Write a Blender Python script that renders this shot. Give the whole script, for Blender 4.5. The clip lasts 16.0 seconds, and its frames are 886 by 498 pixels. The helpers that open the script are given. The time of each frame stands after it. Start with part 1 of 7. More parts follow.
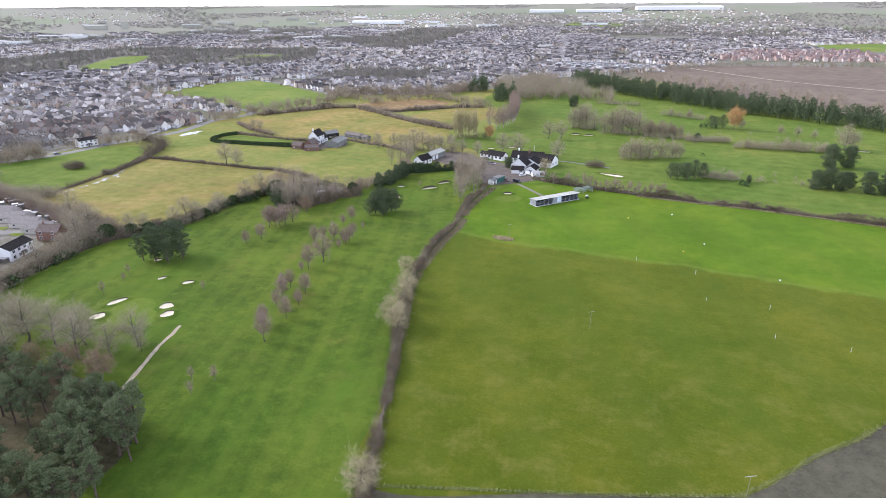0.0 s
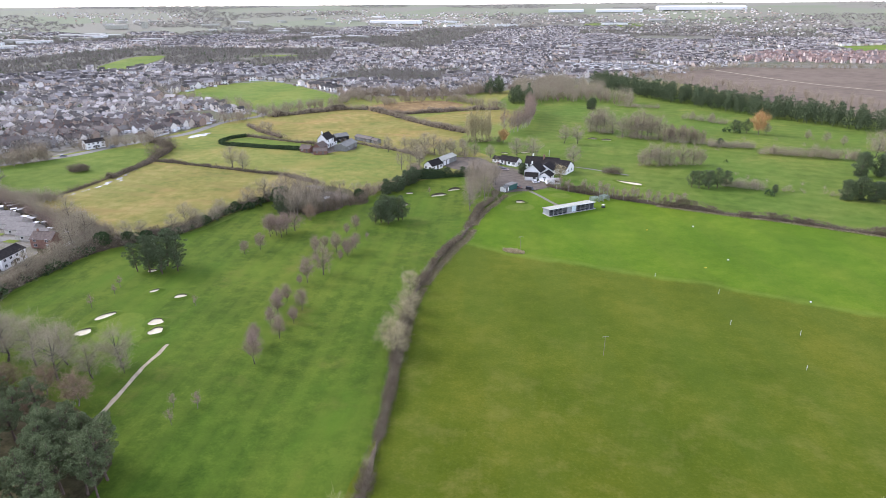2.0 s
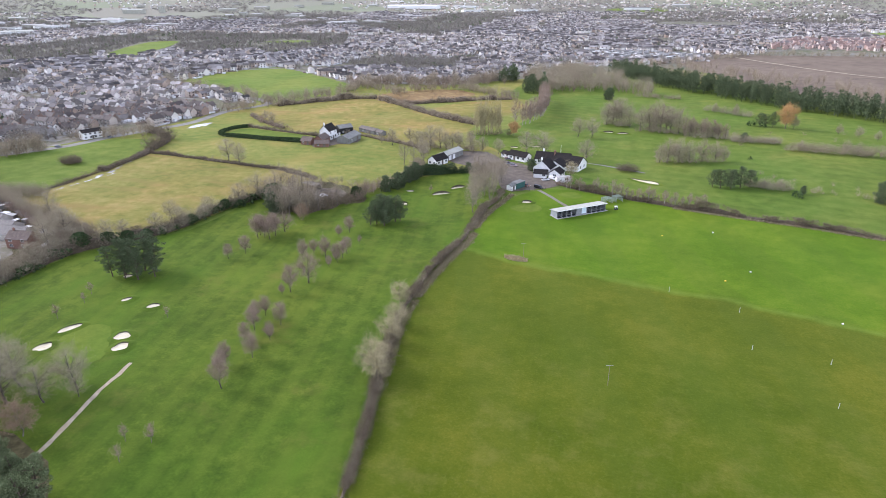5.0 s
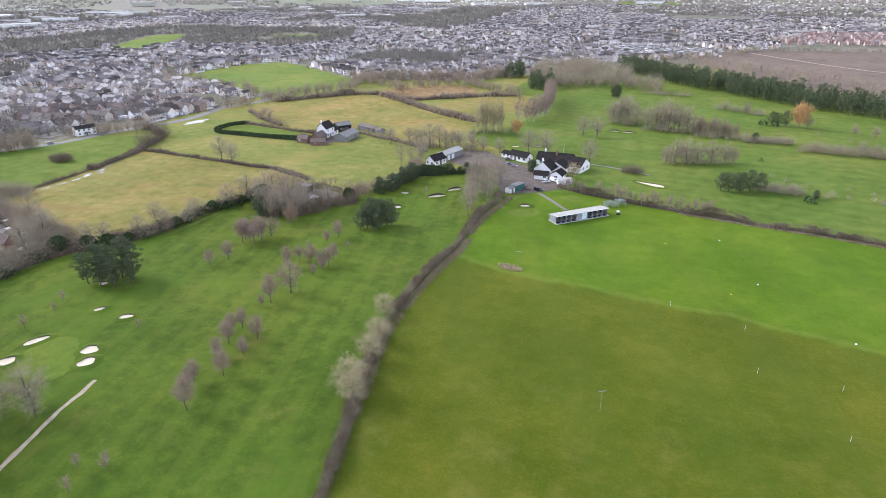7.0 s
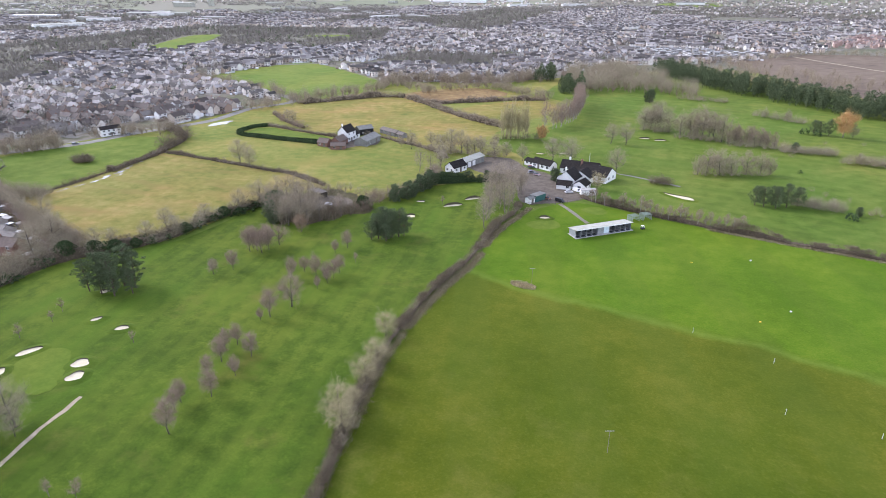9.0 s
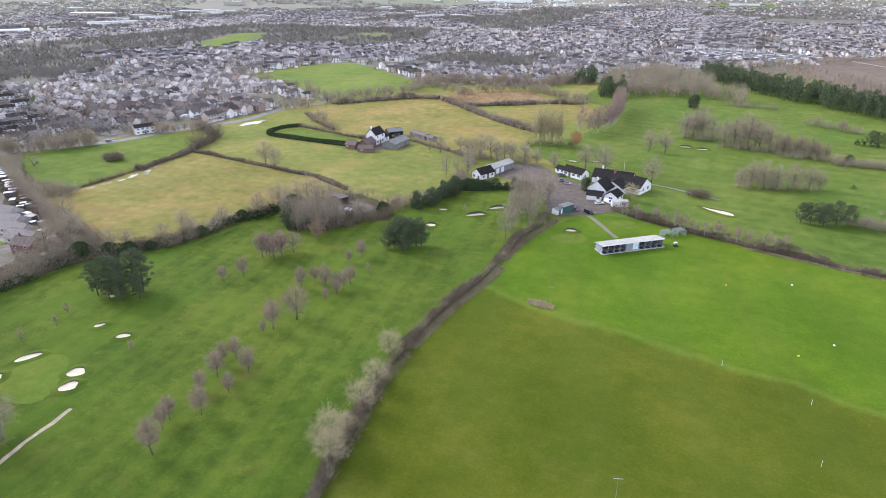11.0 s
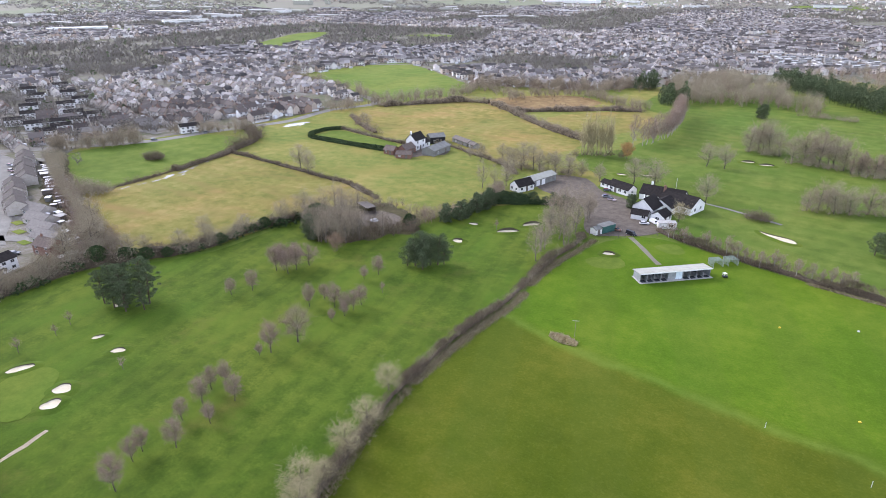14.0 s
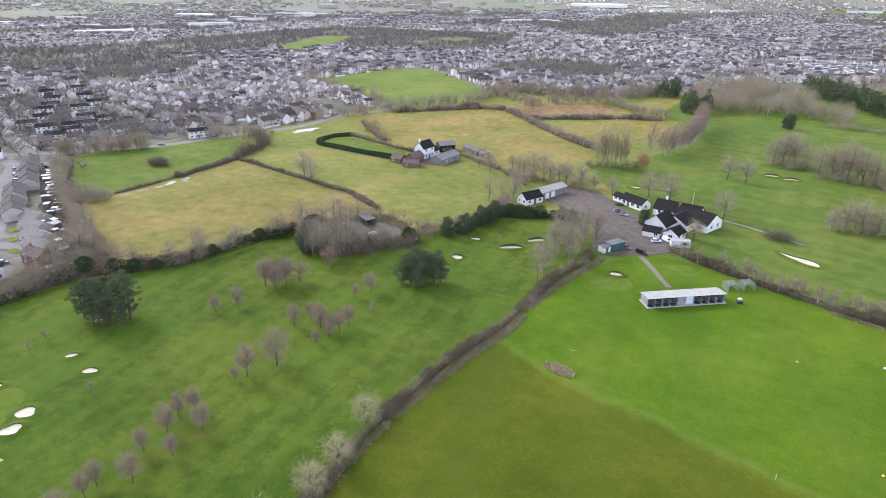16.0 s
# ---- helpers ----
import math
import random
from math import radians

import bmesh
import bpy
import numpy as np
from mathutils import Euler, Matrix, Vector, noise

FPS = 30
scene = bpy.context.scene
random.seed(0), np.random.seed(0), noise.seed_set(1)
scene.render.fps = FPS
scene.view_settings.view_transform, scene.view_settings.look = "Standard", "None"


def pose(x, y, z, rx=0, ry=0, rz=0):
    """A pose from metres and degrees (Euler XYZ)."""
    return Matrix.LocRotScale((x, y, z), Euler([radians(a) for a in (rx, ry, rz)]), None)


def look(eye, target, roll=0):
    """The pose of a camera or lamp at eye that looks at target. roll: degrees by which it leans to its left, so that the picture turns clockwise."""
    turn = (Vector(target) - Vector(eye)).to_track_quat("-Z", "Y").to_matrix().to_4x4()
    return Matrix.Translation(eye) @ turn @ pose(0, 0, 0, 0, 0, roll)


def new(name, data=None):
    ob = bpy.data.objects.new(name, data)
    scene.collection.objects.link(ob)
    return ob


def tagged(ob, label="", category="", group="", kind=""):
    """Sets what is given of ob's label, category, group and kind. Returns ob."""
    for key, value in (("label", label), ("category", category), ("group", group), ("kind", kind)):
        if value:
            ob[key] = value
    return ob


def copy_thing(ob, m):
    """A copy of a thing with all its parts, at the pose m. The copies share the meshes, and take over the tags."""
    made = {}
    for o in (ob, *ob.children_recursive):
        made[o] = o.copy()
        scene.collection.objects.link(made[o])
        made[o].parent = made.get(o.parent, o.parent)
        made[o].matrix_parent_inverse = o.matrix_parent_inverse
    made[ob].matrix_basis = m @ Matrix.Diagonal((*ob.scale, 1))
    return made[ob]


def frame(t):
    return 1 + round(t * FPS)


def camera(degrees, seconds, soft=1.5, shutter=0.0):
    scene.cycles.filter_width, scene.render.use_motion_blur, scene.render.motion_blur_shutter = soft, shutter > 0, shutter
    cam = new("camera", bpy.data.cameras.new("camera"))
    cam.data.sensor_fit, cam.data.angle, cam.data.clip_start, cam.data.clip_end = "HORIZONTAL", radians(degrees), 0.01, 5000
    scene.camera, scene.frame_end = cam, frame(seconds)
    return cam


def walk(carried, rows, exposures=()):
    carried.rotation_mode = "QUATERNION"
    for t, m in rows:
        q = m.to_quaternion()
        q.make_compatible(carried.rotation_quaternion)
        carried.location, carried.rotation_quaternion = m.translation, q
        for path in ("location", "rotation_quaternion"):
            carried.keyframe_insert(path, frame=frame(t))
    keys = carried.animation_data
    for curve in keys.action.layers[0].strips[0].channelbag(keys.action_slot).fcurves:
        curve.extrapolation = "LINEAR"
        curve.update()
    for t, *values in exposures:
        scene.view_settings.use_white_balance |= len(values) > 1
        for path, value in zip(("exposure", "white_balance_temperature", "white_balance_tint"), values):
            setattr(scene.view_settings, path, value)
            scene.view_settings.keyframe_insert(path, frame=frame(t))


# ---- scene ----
cam = camera(71.1, 16.0, soft=0.68)
PATH = [
    (0, (3.102, -8.459, 101.754), (2.584, -6.097, 100.797), -0.4),
    (0.5, (3.281, -4.538, 101.773), (2.747, -2.181, 100.816), -0.4),
    (1, (3.476, -0.563, 101.803), (2.924, 1.790, 100.846), -0.4),
    (1.5, (3.705, 3.318, 101.834), (3.136, 5.668, 100.877), -0.3),
    (2, (3.933, 7.149, 101.863), (3.348, 9.494, 100.906), -0.4),
    (2.5, (4.280, 11.034, 101.871), (3.679, 13.377, 100.914), -0.4),
    (3, (4.677, 14.914, 101.891), (4.065, 17.252, 100.933), -0.4),
    (3.5, (5.095, 18.737, 101.907), (4.469, 21.070, 100.945), -0.4),
    (4, (5.604, 22.463, 101.932), (4.970, 24.787, 100.955), -0.4),
    (6.5, (9.701, 40.742, 102.432), (9.023, 43.030, 101.400), -0.3),
    (7, (10.605, 44.390, 102.523), (9.918, 46.675, 101.491), -0.3),
    (7.5, (11.592, 47.996, 102.617), (10.882, 50.275, 101.586), -0.3),
    (8, (12.667, 51.591, 102.704), (11.918, 53.856, 101.674), -0.3),
    (8.5, (13.818, 55.162, 102.818), (13.035, 57.417, 101.787), -0.3),
    (9, (14.928, 58.699, 102.905), (14.112, 60.943, 101.876), -0.3),
    (11.5, (20.084, 77.298, 103.276), (19.071, 79.459, 102.246), -0.2),
    (12, (21.017, 81.160, 103.307), (19.964, 83.303, 102.278), -0.2),
    (12.5, (21.841, 85.051, 103.329), (20.753, 87.177, 102.300), -0.1),
    (13, (22.451, 88.930, 103.334), (21.330, 91.039, 102.305), -0.1),
    (13.5, (22.985, 92.830, 103.354), (21.831, 94.919, 102.326), -0.1),
    (14, (23.507, 96.727, 103.389), (22.317, 98.797, 102.359), -0.1),
    (14.5, (24.034, 100.707, 103.410), (22.815, 102.760, 102.378), -0.1),
    (15, (24.483, 104.760, 103.437), (23.241, 106.799, 102.405), -0.0),
    (15.5, (24.948, 108.879, 103.514), (23.690, 110.907, 102.483), -0.0),
    (16, (25.359, 113.012, 103.571), (24.085, 115.038, 102.554), -0.0),
]
walk(cam, [(t, look(eye, target, roll)) for t, eye, target, roll in PATH], exposures=[(0, 1.66, 5880, 21), (16, 1.66, 5880, 21)])

K = 1.3                        # metres to one unit of the plan

# ---- world and sun ----
SUN_AZ = radians(-80)          # the sun stands to the west, behind thin cloud
SUN_EL = radians(32)
world = bpy.data.worlds.new("sky")
scene.world = world
world.use_nodes = True
wn = world.node_tree.nodes
sky = wn.new("ShaderNodeTexSky")
sky.sky_type = "NISHITA"
sky.sun_disc = False
sky.sun_elevation = SUN_EL
sky.sun_rotation = SUN_AZ
sky.air_density, sky.dust_density, sky.ozone_density = 1.0, 0.3, 1.0
wn["Background"].inputs["Strength"].default_value = 0.15
veil = wn.new("ShaderNodeHueSaturation")          # thin cloud greys the blue
veil.inputs["Saturation"].default_value = 0.42
world.node_tree.links.new(sky.outputs[0], veil.inputs["Color"])
world.node_tree.links.new(veil.outputs[0], wn["Background"].inputs["Color"])

sun = new("sun", bpy.data.lights.new("sun", "SUN"))
sun.data.energy, sun.data.angle, sun.data.color = 1.05, radians(16), (1.0, 0.93, 0.82)
to_sun = Vector((math.sin(SUN_AZ) * math.cos(SUN_EL), math.cos(SUN_AZ) * math.cos(SUN_EL), math.sin(SUN_EL)))
sun.matrix_world = look(to_sun * 300, (0, 0, 0))


# ---- materials ----
def material(name, rough=0.9, metal=0.0, spec=0.3):
    m = bpy.data.materials.new(name)
    m.use_nodes = True
    b = m.node_tree.nodes["Principled BSDF"]
    b.inputs["Roughness"].default_value = rough
    b.inputs["Metallic"].default_value = metal
    b.inputs["Specular IOR Level"].default_value = spec
    return m, m.node_tree, b


def noise_at(nt, vec, scale, detail=4.0, rough=0.55, stretch=None, turn=0.0):
    if stretch:
        mp = nt.nodes.new("ShaderNodeMapping")
        mp.inputs["Scale"].default_value = stretch
        mp.inputs["Rotation"].default_value = (0, 0, turn)
        nt.links.new(vec, mp.inputs["Vector"])
        vec = mp.outputs[0]
    n = nt.nodes.new("ShaderNodeTexNoise")
    n.inputs["Scale"].default_value = scale
    n.inputs["Detail"].default_value = detail
    n.inputs["Roughness"].default_value = rough
    nt.links.new(vec, n.inputs["Vector"])
    return n.outputs[0]


def ramp(nt, fac, stops):
    r = nt.nodes.new("ShaderNodeValToRGB")
    e = r.color_ramp.elements
    while len(e) < len(stops):
        e.new(0.5)
    for el, (p, c) in zip(e, stops):
        el.position, el.color = p, (*c, 1)
    nt.links.new(fac, r.inputs[0])
    return r.outputs[0]


def mix(nt, fac, a, b, how="MIX"):
    m = nt.nodes.new("ShaderNodeMix")
    m.data_type, m.blend_type = "RGBA", how
    for sock, v in ((m.inputs[0], fac), (m.inputs[6], a), (m.inputs[7], b)):
        if isinstance(v, (int, float)):
            sock.default_value = v
        elif isinstance(v, tuple):
            sock.default_value = (*v, 1)
        else:
            nt.links.new(v, sock)
    return m.outputs[2]


def calc(nt, op, a, b=0.0, c=0.0, clamp=False):
    m = nt.nodes.new("ShaderNodeMath")
    m.operation, m.use_clamp = op, clamp
    for sock, v in zip(m.inputs, (a, b, c)):
        if isinstance(v, (int, float)):
            sock.default_value = v
        else:
            nt.links.new(v, sock)
    return m.outputs[0]


def place(nt):
    """Position in units of the plan."""
    g = nt.nodes.new("ShaderNodeNewGeometry")
    v = nt.nodes.new("ShaderNodeVectorMath")
    v.operation = "SCALE"
    v.inputs["Scale"].default_value = 1 / K
    nt.links.new(g.outputs["Position"], v.inputs[0])
    return v.outputs[0]


def axis(nt, pos, direction):
    d = nt.nodes.new("ShaderNodeVectorMath")
    d.operation = "DOT_PRODUCT"
    d.inputs[1].default_value = direction
    nt.links.new(pos, d.inputs[0])
    return d.outputs["Value"]


def bump(nt, b, height, strength, distance):
    n = nt.nodes.new("ShaderNodeBump")
    n.inputs["Strength"].default_value = strength
    n.inputs["Distance"].default_value = distance
    nt.links.new(height, n.inputs["Height"])
    nt.links.new(n.outputs[0], b.inputs["Normal"])


def blades(b):
    """Upright blades: turf seen at a slant is brighter than turf seen from above."""
    b.inputs["Sheen Weight"].default_value = 0.07
    b.inputs["Sheen Roughness"].default_value = 0.6
    b.inputs["Sheen Tint"].default_value = (0.6, 0.75, 0.1, 1)


def sward(nt, p, col, amount=0.75):
    """Drifts of yellower, thinner grass and of lusher, greener grass."""
    h = noise_at(nt, p, 0.022, 5, 0.62, (1.0, 0.6, 1), -0.25)
    tint = ramp(nt, h, [(0.38, (0.7, 0.93, 0.75)), (0.5, (0.93, 1.0, 0.95)), (0.64, (1.3, 1.16, 1.25))])
    return mix(nt, amount, col, tint, "MULTIPLY")


def grass(name, dark, mid, light, big=0.03, stripes=None, worn=None, streak=None, turf=True):
    """Turf: broad patches, tufts and fine grain; stripes: (direction, metres, amount); worn: (colour, scale, threshold)."""
    m, nt, b = material(name, 1.0, 0, 0.09)
    p = place(nt)
    n1 = noise_at(nt, p, big, 5, 0.6)
    n2 = noise_at(nt, p, big * 7, 4, 0.6)
    n3 = noise_at(nt, p, 1.6, 3, 0.7)
    f = calc(nt, "ADD", calc(nt, "MULTIPLY", n1, 0.38), calc(nt, "MULTIPLY", n2, 0.4))
    f = calc(nt, "ADD", f, calc(nt, "MULTIPLY", n3, 0.22))
    col = ramp(nt, f, [(0.41, dark), (0.5, mid), (0.59, light)])
    if streak:
        s = noise_at(nt, p, 0.05, 3, 0.6, streak[1], streak[2])
        col = mix(nt, calc(nt, "MULTIPLY", calc(nt, "SUBTRACT", s, 0.48, clamp=True), 4.0, clamp=True), col, streak[0])
    if stripes:
        a = axis(nt, p, stripes[0])
        w = noise_at(nt, p, 0.04, 2)
        s = calc(nt, "SINE", calc(nt, "ADD", calc(nt, "MULTIPLY", a, 2 * math.pi / stripes[1]), calc(nt, "MULTIPLY", w, 2.2)))
        s = calc(nt, "MULTIPLY", calc(nt, "ADD", calc(nt, "MULTIPLY", s, 1.6, clamp=True), 0.0), stripes[2])
        col = mix(nt, s, col, light)
    if worn:
        w = noise_at(nt, p, worn[1], 6, 0.65)
        col = mix(nt, calc(nt, "MULTIPLY", calc(nt, "SUBTRACT", w, worn[2], clamp=True), 5.0, clamp=True), col, worn[0])
    if turf:
        col = sward(nt, p, col)
    fine = noise_at(nt, p, 6.0, 2, 0.7)
    col = mix(nt, calc(nt, "MULTIPLY", calc(nt, "SUBTRACT", fine, 0.35, clamp=True), 0.9, clamp=True), col, dark)
    nt.links.new(col, b.inputs["Base Color"])
    if turf:
        blades(b)
    bump(nt, b, n3, 0.6, 0.12)
    return m


def plain(name, a, c, scale=1.0, rough=0.85, metal=0.0, spec=0.3, rnd=0.0, bumps=0.0):
    """Two-tone grain at two scales on world position; rnd: how much each piece differs from the next."""
    m, nt, b = material(name, rough, metal, spec)
    p = place(nt)
    n1 = noise_at(nt, p, scale, 5, 0.6)
    n2 = noise_at(nt, p, scale * 9, 3, 0.6)
    f = calc(nt, "ADD", calc(nt, "MULTIPLY", n1, 0.65), calc(nt, "MULTIPLY", n2, 0.35))
    col = ramp(nt, f, [(0.35, a), (0.65, c)])
    if rnd:
        o = nt.nodes.new("ShaderNodeObjectInfo")
        col = mix(nt, calc(nt, "MULTIPLY", o.outputs["Random"], rnd), col, tuple(x * 0.35 for x in a))
    nt.links.new(col, b.inputs["Base Color"])
    if bumps:
        bump(nt, b, n2, 0.5, bumps)
    return m


def island(name, stops, rough=0.85, grain=0.5, spec=0.3):
    """Colour chosen per separate piece of a joined mesh."""
    m, nt, b = material(name, rough, 0, spec)
    g = nt.nodes.new("ShaderNodeNewGeometry")
    col = ramp(nt, g.outputs["Random Per Island"], stops)
    n = noise_at(nt, g.outputs["Position"], grain, 4, 0.6)
    col = mix(nt, calc(nt, "MULTIPLY", n, 0.5), col, tuple(x * 0.6 for x in stops[0][1]))
    nt.links.new(col, b.inputs["Base Color"])
    return m


def per_object(name, stops, rough=0.85, scale=0.8, spec=0.3):
    """Colour chosen per object."""
    m, nt, b = material(name, rough, 0, spec)
    o = nt.nodes.new("ShaderNodeObjectInfo")
    col = ramp(nt, o.outputs["Random"], stops)
    n = noise_at(nt, place(nt), scale, 5, 0.65)
    col = mix(nt, calc(nt, "MULTIPLY", n, 0.45), col, tuple(x * 0.5 for x in stops[0][1]))
    nt.links.new(col, b.inputs["Base Color"])
    return m


M = {}
M["fairway"] = grass("fairway_turf", (0.03713, 0.0635, 0.0066), (0.06063, 0.0935, 0.009), (0.09964, 0.13, 0.0145), 0.04,
                     stripes=((0.990, 0.160, 0), 7.5, 0.34), worn=((0.1175, 0.112, 0.0225), 0.06, 0.57),
                     streak=((0.08225, 0.13, 0.0115), (1.2, 0.6, 1), -0.3))
M["course"] = grass("course_turf", (0.05593, 0.0845, 0.0125), (0.08695, 0.122, 0.0185), (0.1335, 0.158, 0.031), 0.025,
                    stripes=((0.25, 0.97, 0), 9.0, 0.22), worn=((0.1551, 0.145, 0.036), 0.035, 0.56),
                    streak=((0.07238, 0.118, 0.0155), (0.5, 1.4, 1), 0.4))
M["green"] = grass("putting_turf", (0.08093, 0.115, 0.0135), (0.1015, 0.136, 0.0171), (0.1297, 0.158, 0.022), 0.06)
M["lush"] = grass("lush_meadow", (0.0799, 0.112, 0.0165), (0.1147, 0.15, 0.0245), (0.1579, 0.18, 0.038), 0.02,
                  streak=((0.141, 0.165, 0.034), (0.4, 1.6, 1), 0.5))
M["meadow"] = grass("meadow_turf", (0.062, 0.094, 0.012), (0.093, 0.127, 0.019), (0.135, 0.158, 0.03), 0.02)
M["straw"] = grass("pale_pasture", (0.13, 0.114, 0.028), (0.206, 0.163, 0.045), (0.295, 0.208, 0.08), 0.03,
                   streak=((0.236, 0.148, 0.0575), (0.5, 2.2, 1), 0.35), worn=((0.0989, 0.109, 0.0231), 0.018, 0.55))
M["mixed"] = grass("green_pasture", (0.114, 0.128, 0.027), (0.177, 0.169, 0.042), (0.262, 0.207, 0.067), 0.03,
                   streak=((0.216, 0.166, 0.0478), (0.5, 1.6, 1), 0.6), worn=((0.0919, 0.127, 0.0207), 0.02, 0.56))
M["rust"] = grass("rough_scrub", (0.15, 0.1, 0.0455), (0.25, 0.163, 0.0715), (0.312, 0.237, 0.104), 0.03, turf=False)
M["litter"] = grass("woodland_floor", (0.05, 0.045, 0.022), (0.085, 0.075, 0.035), (0.12, 0.1, 0.055), 0.08, turf=False)
M["plough"] = grass("ploughed_soil", (0.123, 0.0932, 0.0673), (0.167, 0.126, 0.0911), (0.207, 0.16, 0.115), 0.012,
                    stripes=((0.5, 0.87, 0), 14.0, 0.3), turf=False)
M["wet_soil"] = grass("wet_soil", (0.06, 0.055, 0.035), (0.084, 0.077, 0.05), (0.106, 0.098, 0.064), 0.05, turf=False)
M["asphalt"] = plain("old_tarmac", (0.138, 0.124, 0.088), (0.22, 0.2, 0.146), 0.15)
M["gravel"] = plain("gravel_yard", (0.098, 0.08, 0.062), (0.175, 0.148, 0.118), 0.35, 0.95, 0, 0.06)
M["road"] = plain("road_tarmac", (0.185, 0.174, 0.15), (0.265, 0.25, 0.218), 0.2, 0.95, 0, 0.1)
M["path"] = plain("worn_path", (0.25, 0.2, 0.12), (0.46, 0.395, 0.265), 0.6)
M["sand"] = plain("bunker_sand", (0.493, 0.426, 0.288), (0.669, 0.592, 0.424), 0.5)
M["water"] = plain("standing_water", (0.17, 0.145, 0.1), (0.4, 0.37, 0.3), 0.9, 0.22, 0, 0.5)
M["dark_bark"] = plain("dark_bark", (0.05, 0.042, 0.035), (0.12, 0.1, 0.085), 2.0)
M["bark"] = plain("grey_bark", (0.105, 0.09, 0.0675), (0.24, 0.203, 0.165), 2.0)
M["pine_bark"] = plain("pine_bark", (0.07, 0.05, 0.038), (0.14, 0.1, 0.075), 2.0)
M["birch_bark"] = plain("birch_bark", (0.2, 0.17, 0.15), (0.45, 0.41, 0.38), 3.0)
M["white"] = plain("white_render", (0.68, 0.665, 0.63), (0.82, 0.81, 0.78), 0.5)
M["cream"] = plain("cream_render", (0.36, 0.32, 0.27), (0.5, 0.46, 0.4), 0.8)
M["post"] = plain("tan_post", (0.2, 0.165, 0.115), (0.3, 0.25, 0.18), 2.0)
M["roof_dark"] = plain("dark_brown_tile", (0.07, 0.06, 0.052), (0.125, 0.107, 0.093), 1.2, 0.9, 0, 0.1)
M["slate"] = plain("dark_tile", (0.016, 0.014, 0.013), (0.038, 0.033, 0.03), 1.2, 0.9, 0, 0.08)
M["metal_roof"] = plain("pale_sheet_roof", (0.285, 0.283, 0.23), (0.4, 0.39, 0.325), 0.4, 0.6)
M["cement"] = plain("fibre_cement", (0.14, 0.138, 0.122), (0.24, 0.236, 0.21), 0.5)
M["brick"] = plain("red_brick", (0.16, 0.085, 0.06), (0.26, 0.15, 0.11), 1.5)
M["wood"] = plain("weathered_boards", (0.1, 0.085, 0.07), (0.2, 0.17, 0.14), 1.5)
M["green_paint"] = plain("green_painted_boards", (0.03, 0.09, 0.075), (0.05, 0.13, 0.11), 1.5)
M["bay_grey"] = plain("grey_cladding", (0.2, 0.21, 0.21), (0.3, 0.31, 0.31), 0.8, 0.6)
M["bay_dark"] = plain("dark_matting", (0.03, 0.035, 0.04), (0.06, 0.065, 0.07), 2.0)
M["panel_blue"] = plain("pale_blue_panel", (0.5, 0.58, 0.62), (0.62, 0.7, 0.73), 1.0, 0.5)
M["concrete"] = plain("pale_concrete", (0.3, 0.29, 0.26), (0.45, 0.43, 0.4), 1.0)
M["black"] = plain("black_paint", (0.012, 0.012, 0.013), (0.02, 0.02, 0.022), 2.0, 0.4)
M["tyre"] = plain("tyre_rubber", (0.012, 0.012, 0.012), (0.025, 0.025, 0.025), 5.0, 0.9)
M["glass"] = plain("window_glass", (0.015, 0.018, 0.02), (0.03, 0.034, 0.038), 1.0, 0.08, 0, 0.6)
M["frame"] = plain("white_frame", (0.66, 0.65, 0.62), (0.8, 0.79, 0.765), 3.0, 0.5)
M["yellow"] = plain("yellow_paint", (0.6, 0.42, 0.03), (0.75, 0.55, 0.05), 2.0, 0.6)
M["steel"] = plain("galvanised_steel", (0.35, 0.36, 0.37), (0.5, 0.5, 0.51), 3.0, 0.5, 0.5)
M["house_wall"] = per_object("house_wall", [(0.0, (0.27, 0.18, 0.135)), (0.25, (0.42, 0.33, 0.26)), (0.55, (0.6, 0.53, 0.44)), (0.8, (0.8, 0.76, 0.69))], 0.9)
M["house_roof"] = per_object("house_roof", [(0.0, (0.062, 0.05, 0.044)), (0.3, (0.112, 0.09, 0.077)), (0.7, (0.165, 0.133, 0.113)), (1.0, (0.205, 0.175, 0.152))], 0.85)
M["far_wall"] = island("far_wall", [(0.0, (0.45, 0.34, 0.265)), (0.25, (0.68, 0.575, 0.475)), (0.5, (0.86, 0.785, 0.69)), (0.75, (0.9, 0.87, 0.82))], grain=0.2)
M["pink_wall"] = island("pink_brick_wall", [(0.0, (0.4, 0.27, 0.22)), (0.5, (0.52, 0.38, 0.32)), (1.0, (0.78, 0.68, 0.6))], grain=0.2)
M["pink_roof"] = island("new_tile_roof", [(0.0, (0.22, 0.145, 0.12)), (0.5, (0.27, 0.19, 0.16)), (1.0, (0.2, 0.19, 0.18))], 0.85)
M["home_roof"] = per_object("home_roof", [(0.0, (0.2, 0.19, 0.18)), (0.4, (0.38, 0.37, 0.35)), (0.7, (0.6, 0.59, 0.56)), (1.0, (0.75, 0.74, 0.7))], 0.7)
# greyer and paler than house_roof, with distance haze mixed into the tile colour
M["hazed_roof"] = island("hazed_roof", [(0.0, (0.055, 0.049, 0.045)), (0.35, (0.13, 0.114, 0.103)), (0.7, (0.26, 0.23, 0.21)), (1.0, (0.5, 0.46, 0.43))], 0.85)
M["twig"] = island("bare_twigs", [(0.0, (0.21, 0.168, 0.112)), (0.5, (0.345, 0.28, 0.19)), (1.0, (0.49, 0.405, 0.282))])
M["twig_birch"] = island("birch_twigs", [(0.0, (0.215, 0.152, 0.112)), (0.5, (0.316, 0.232, 0.172)), (1.0, (0.41, 0.314, 0.234))])
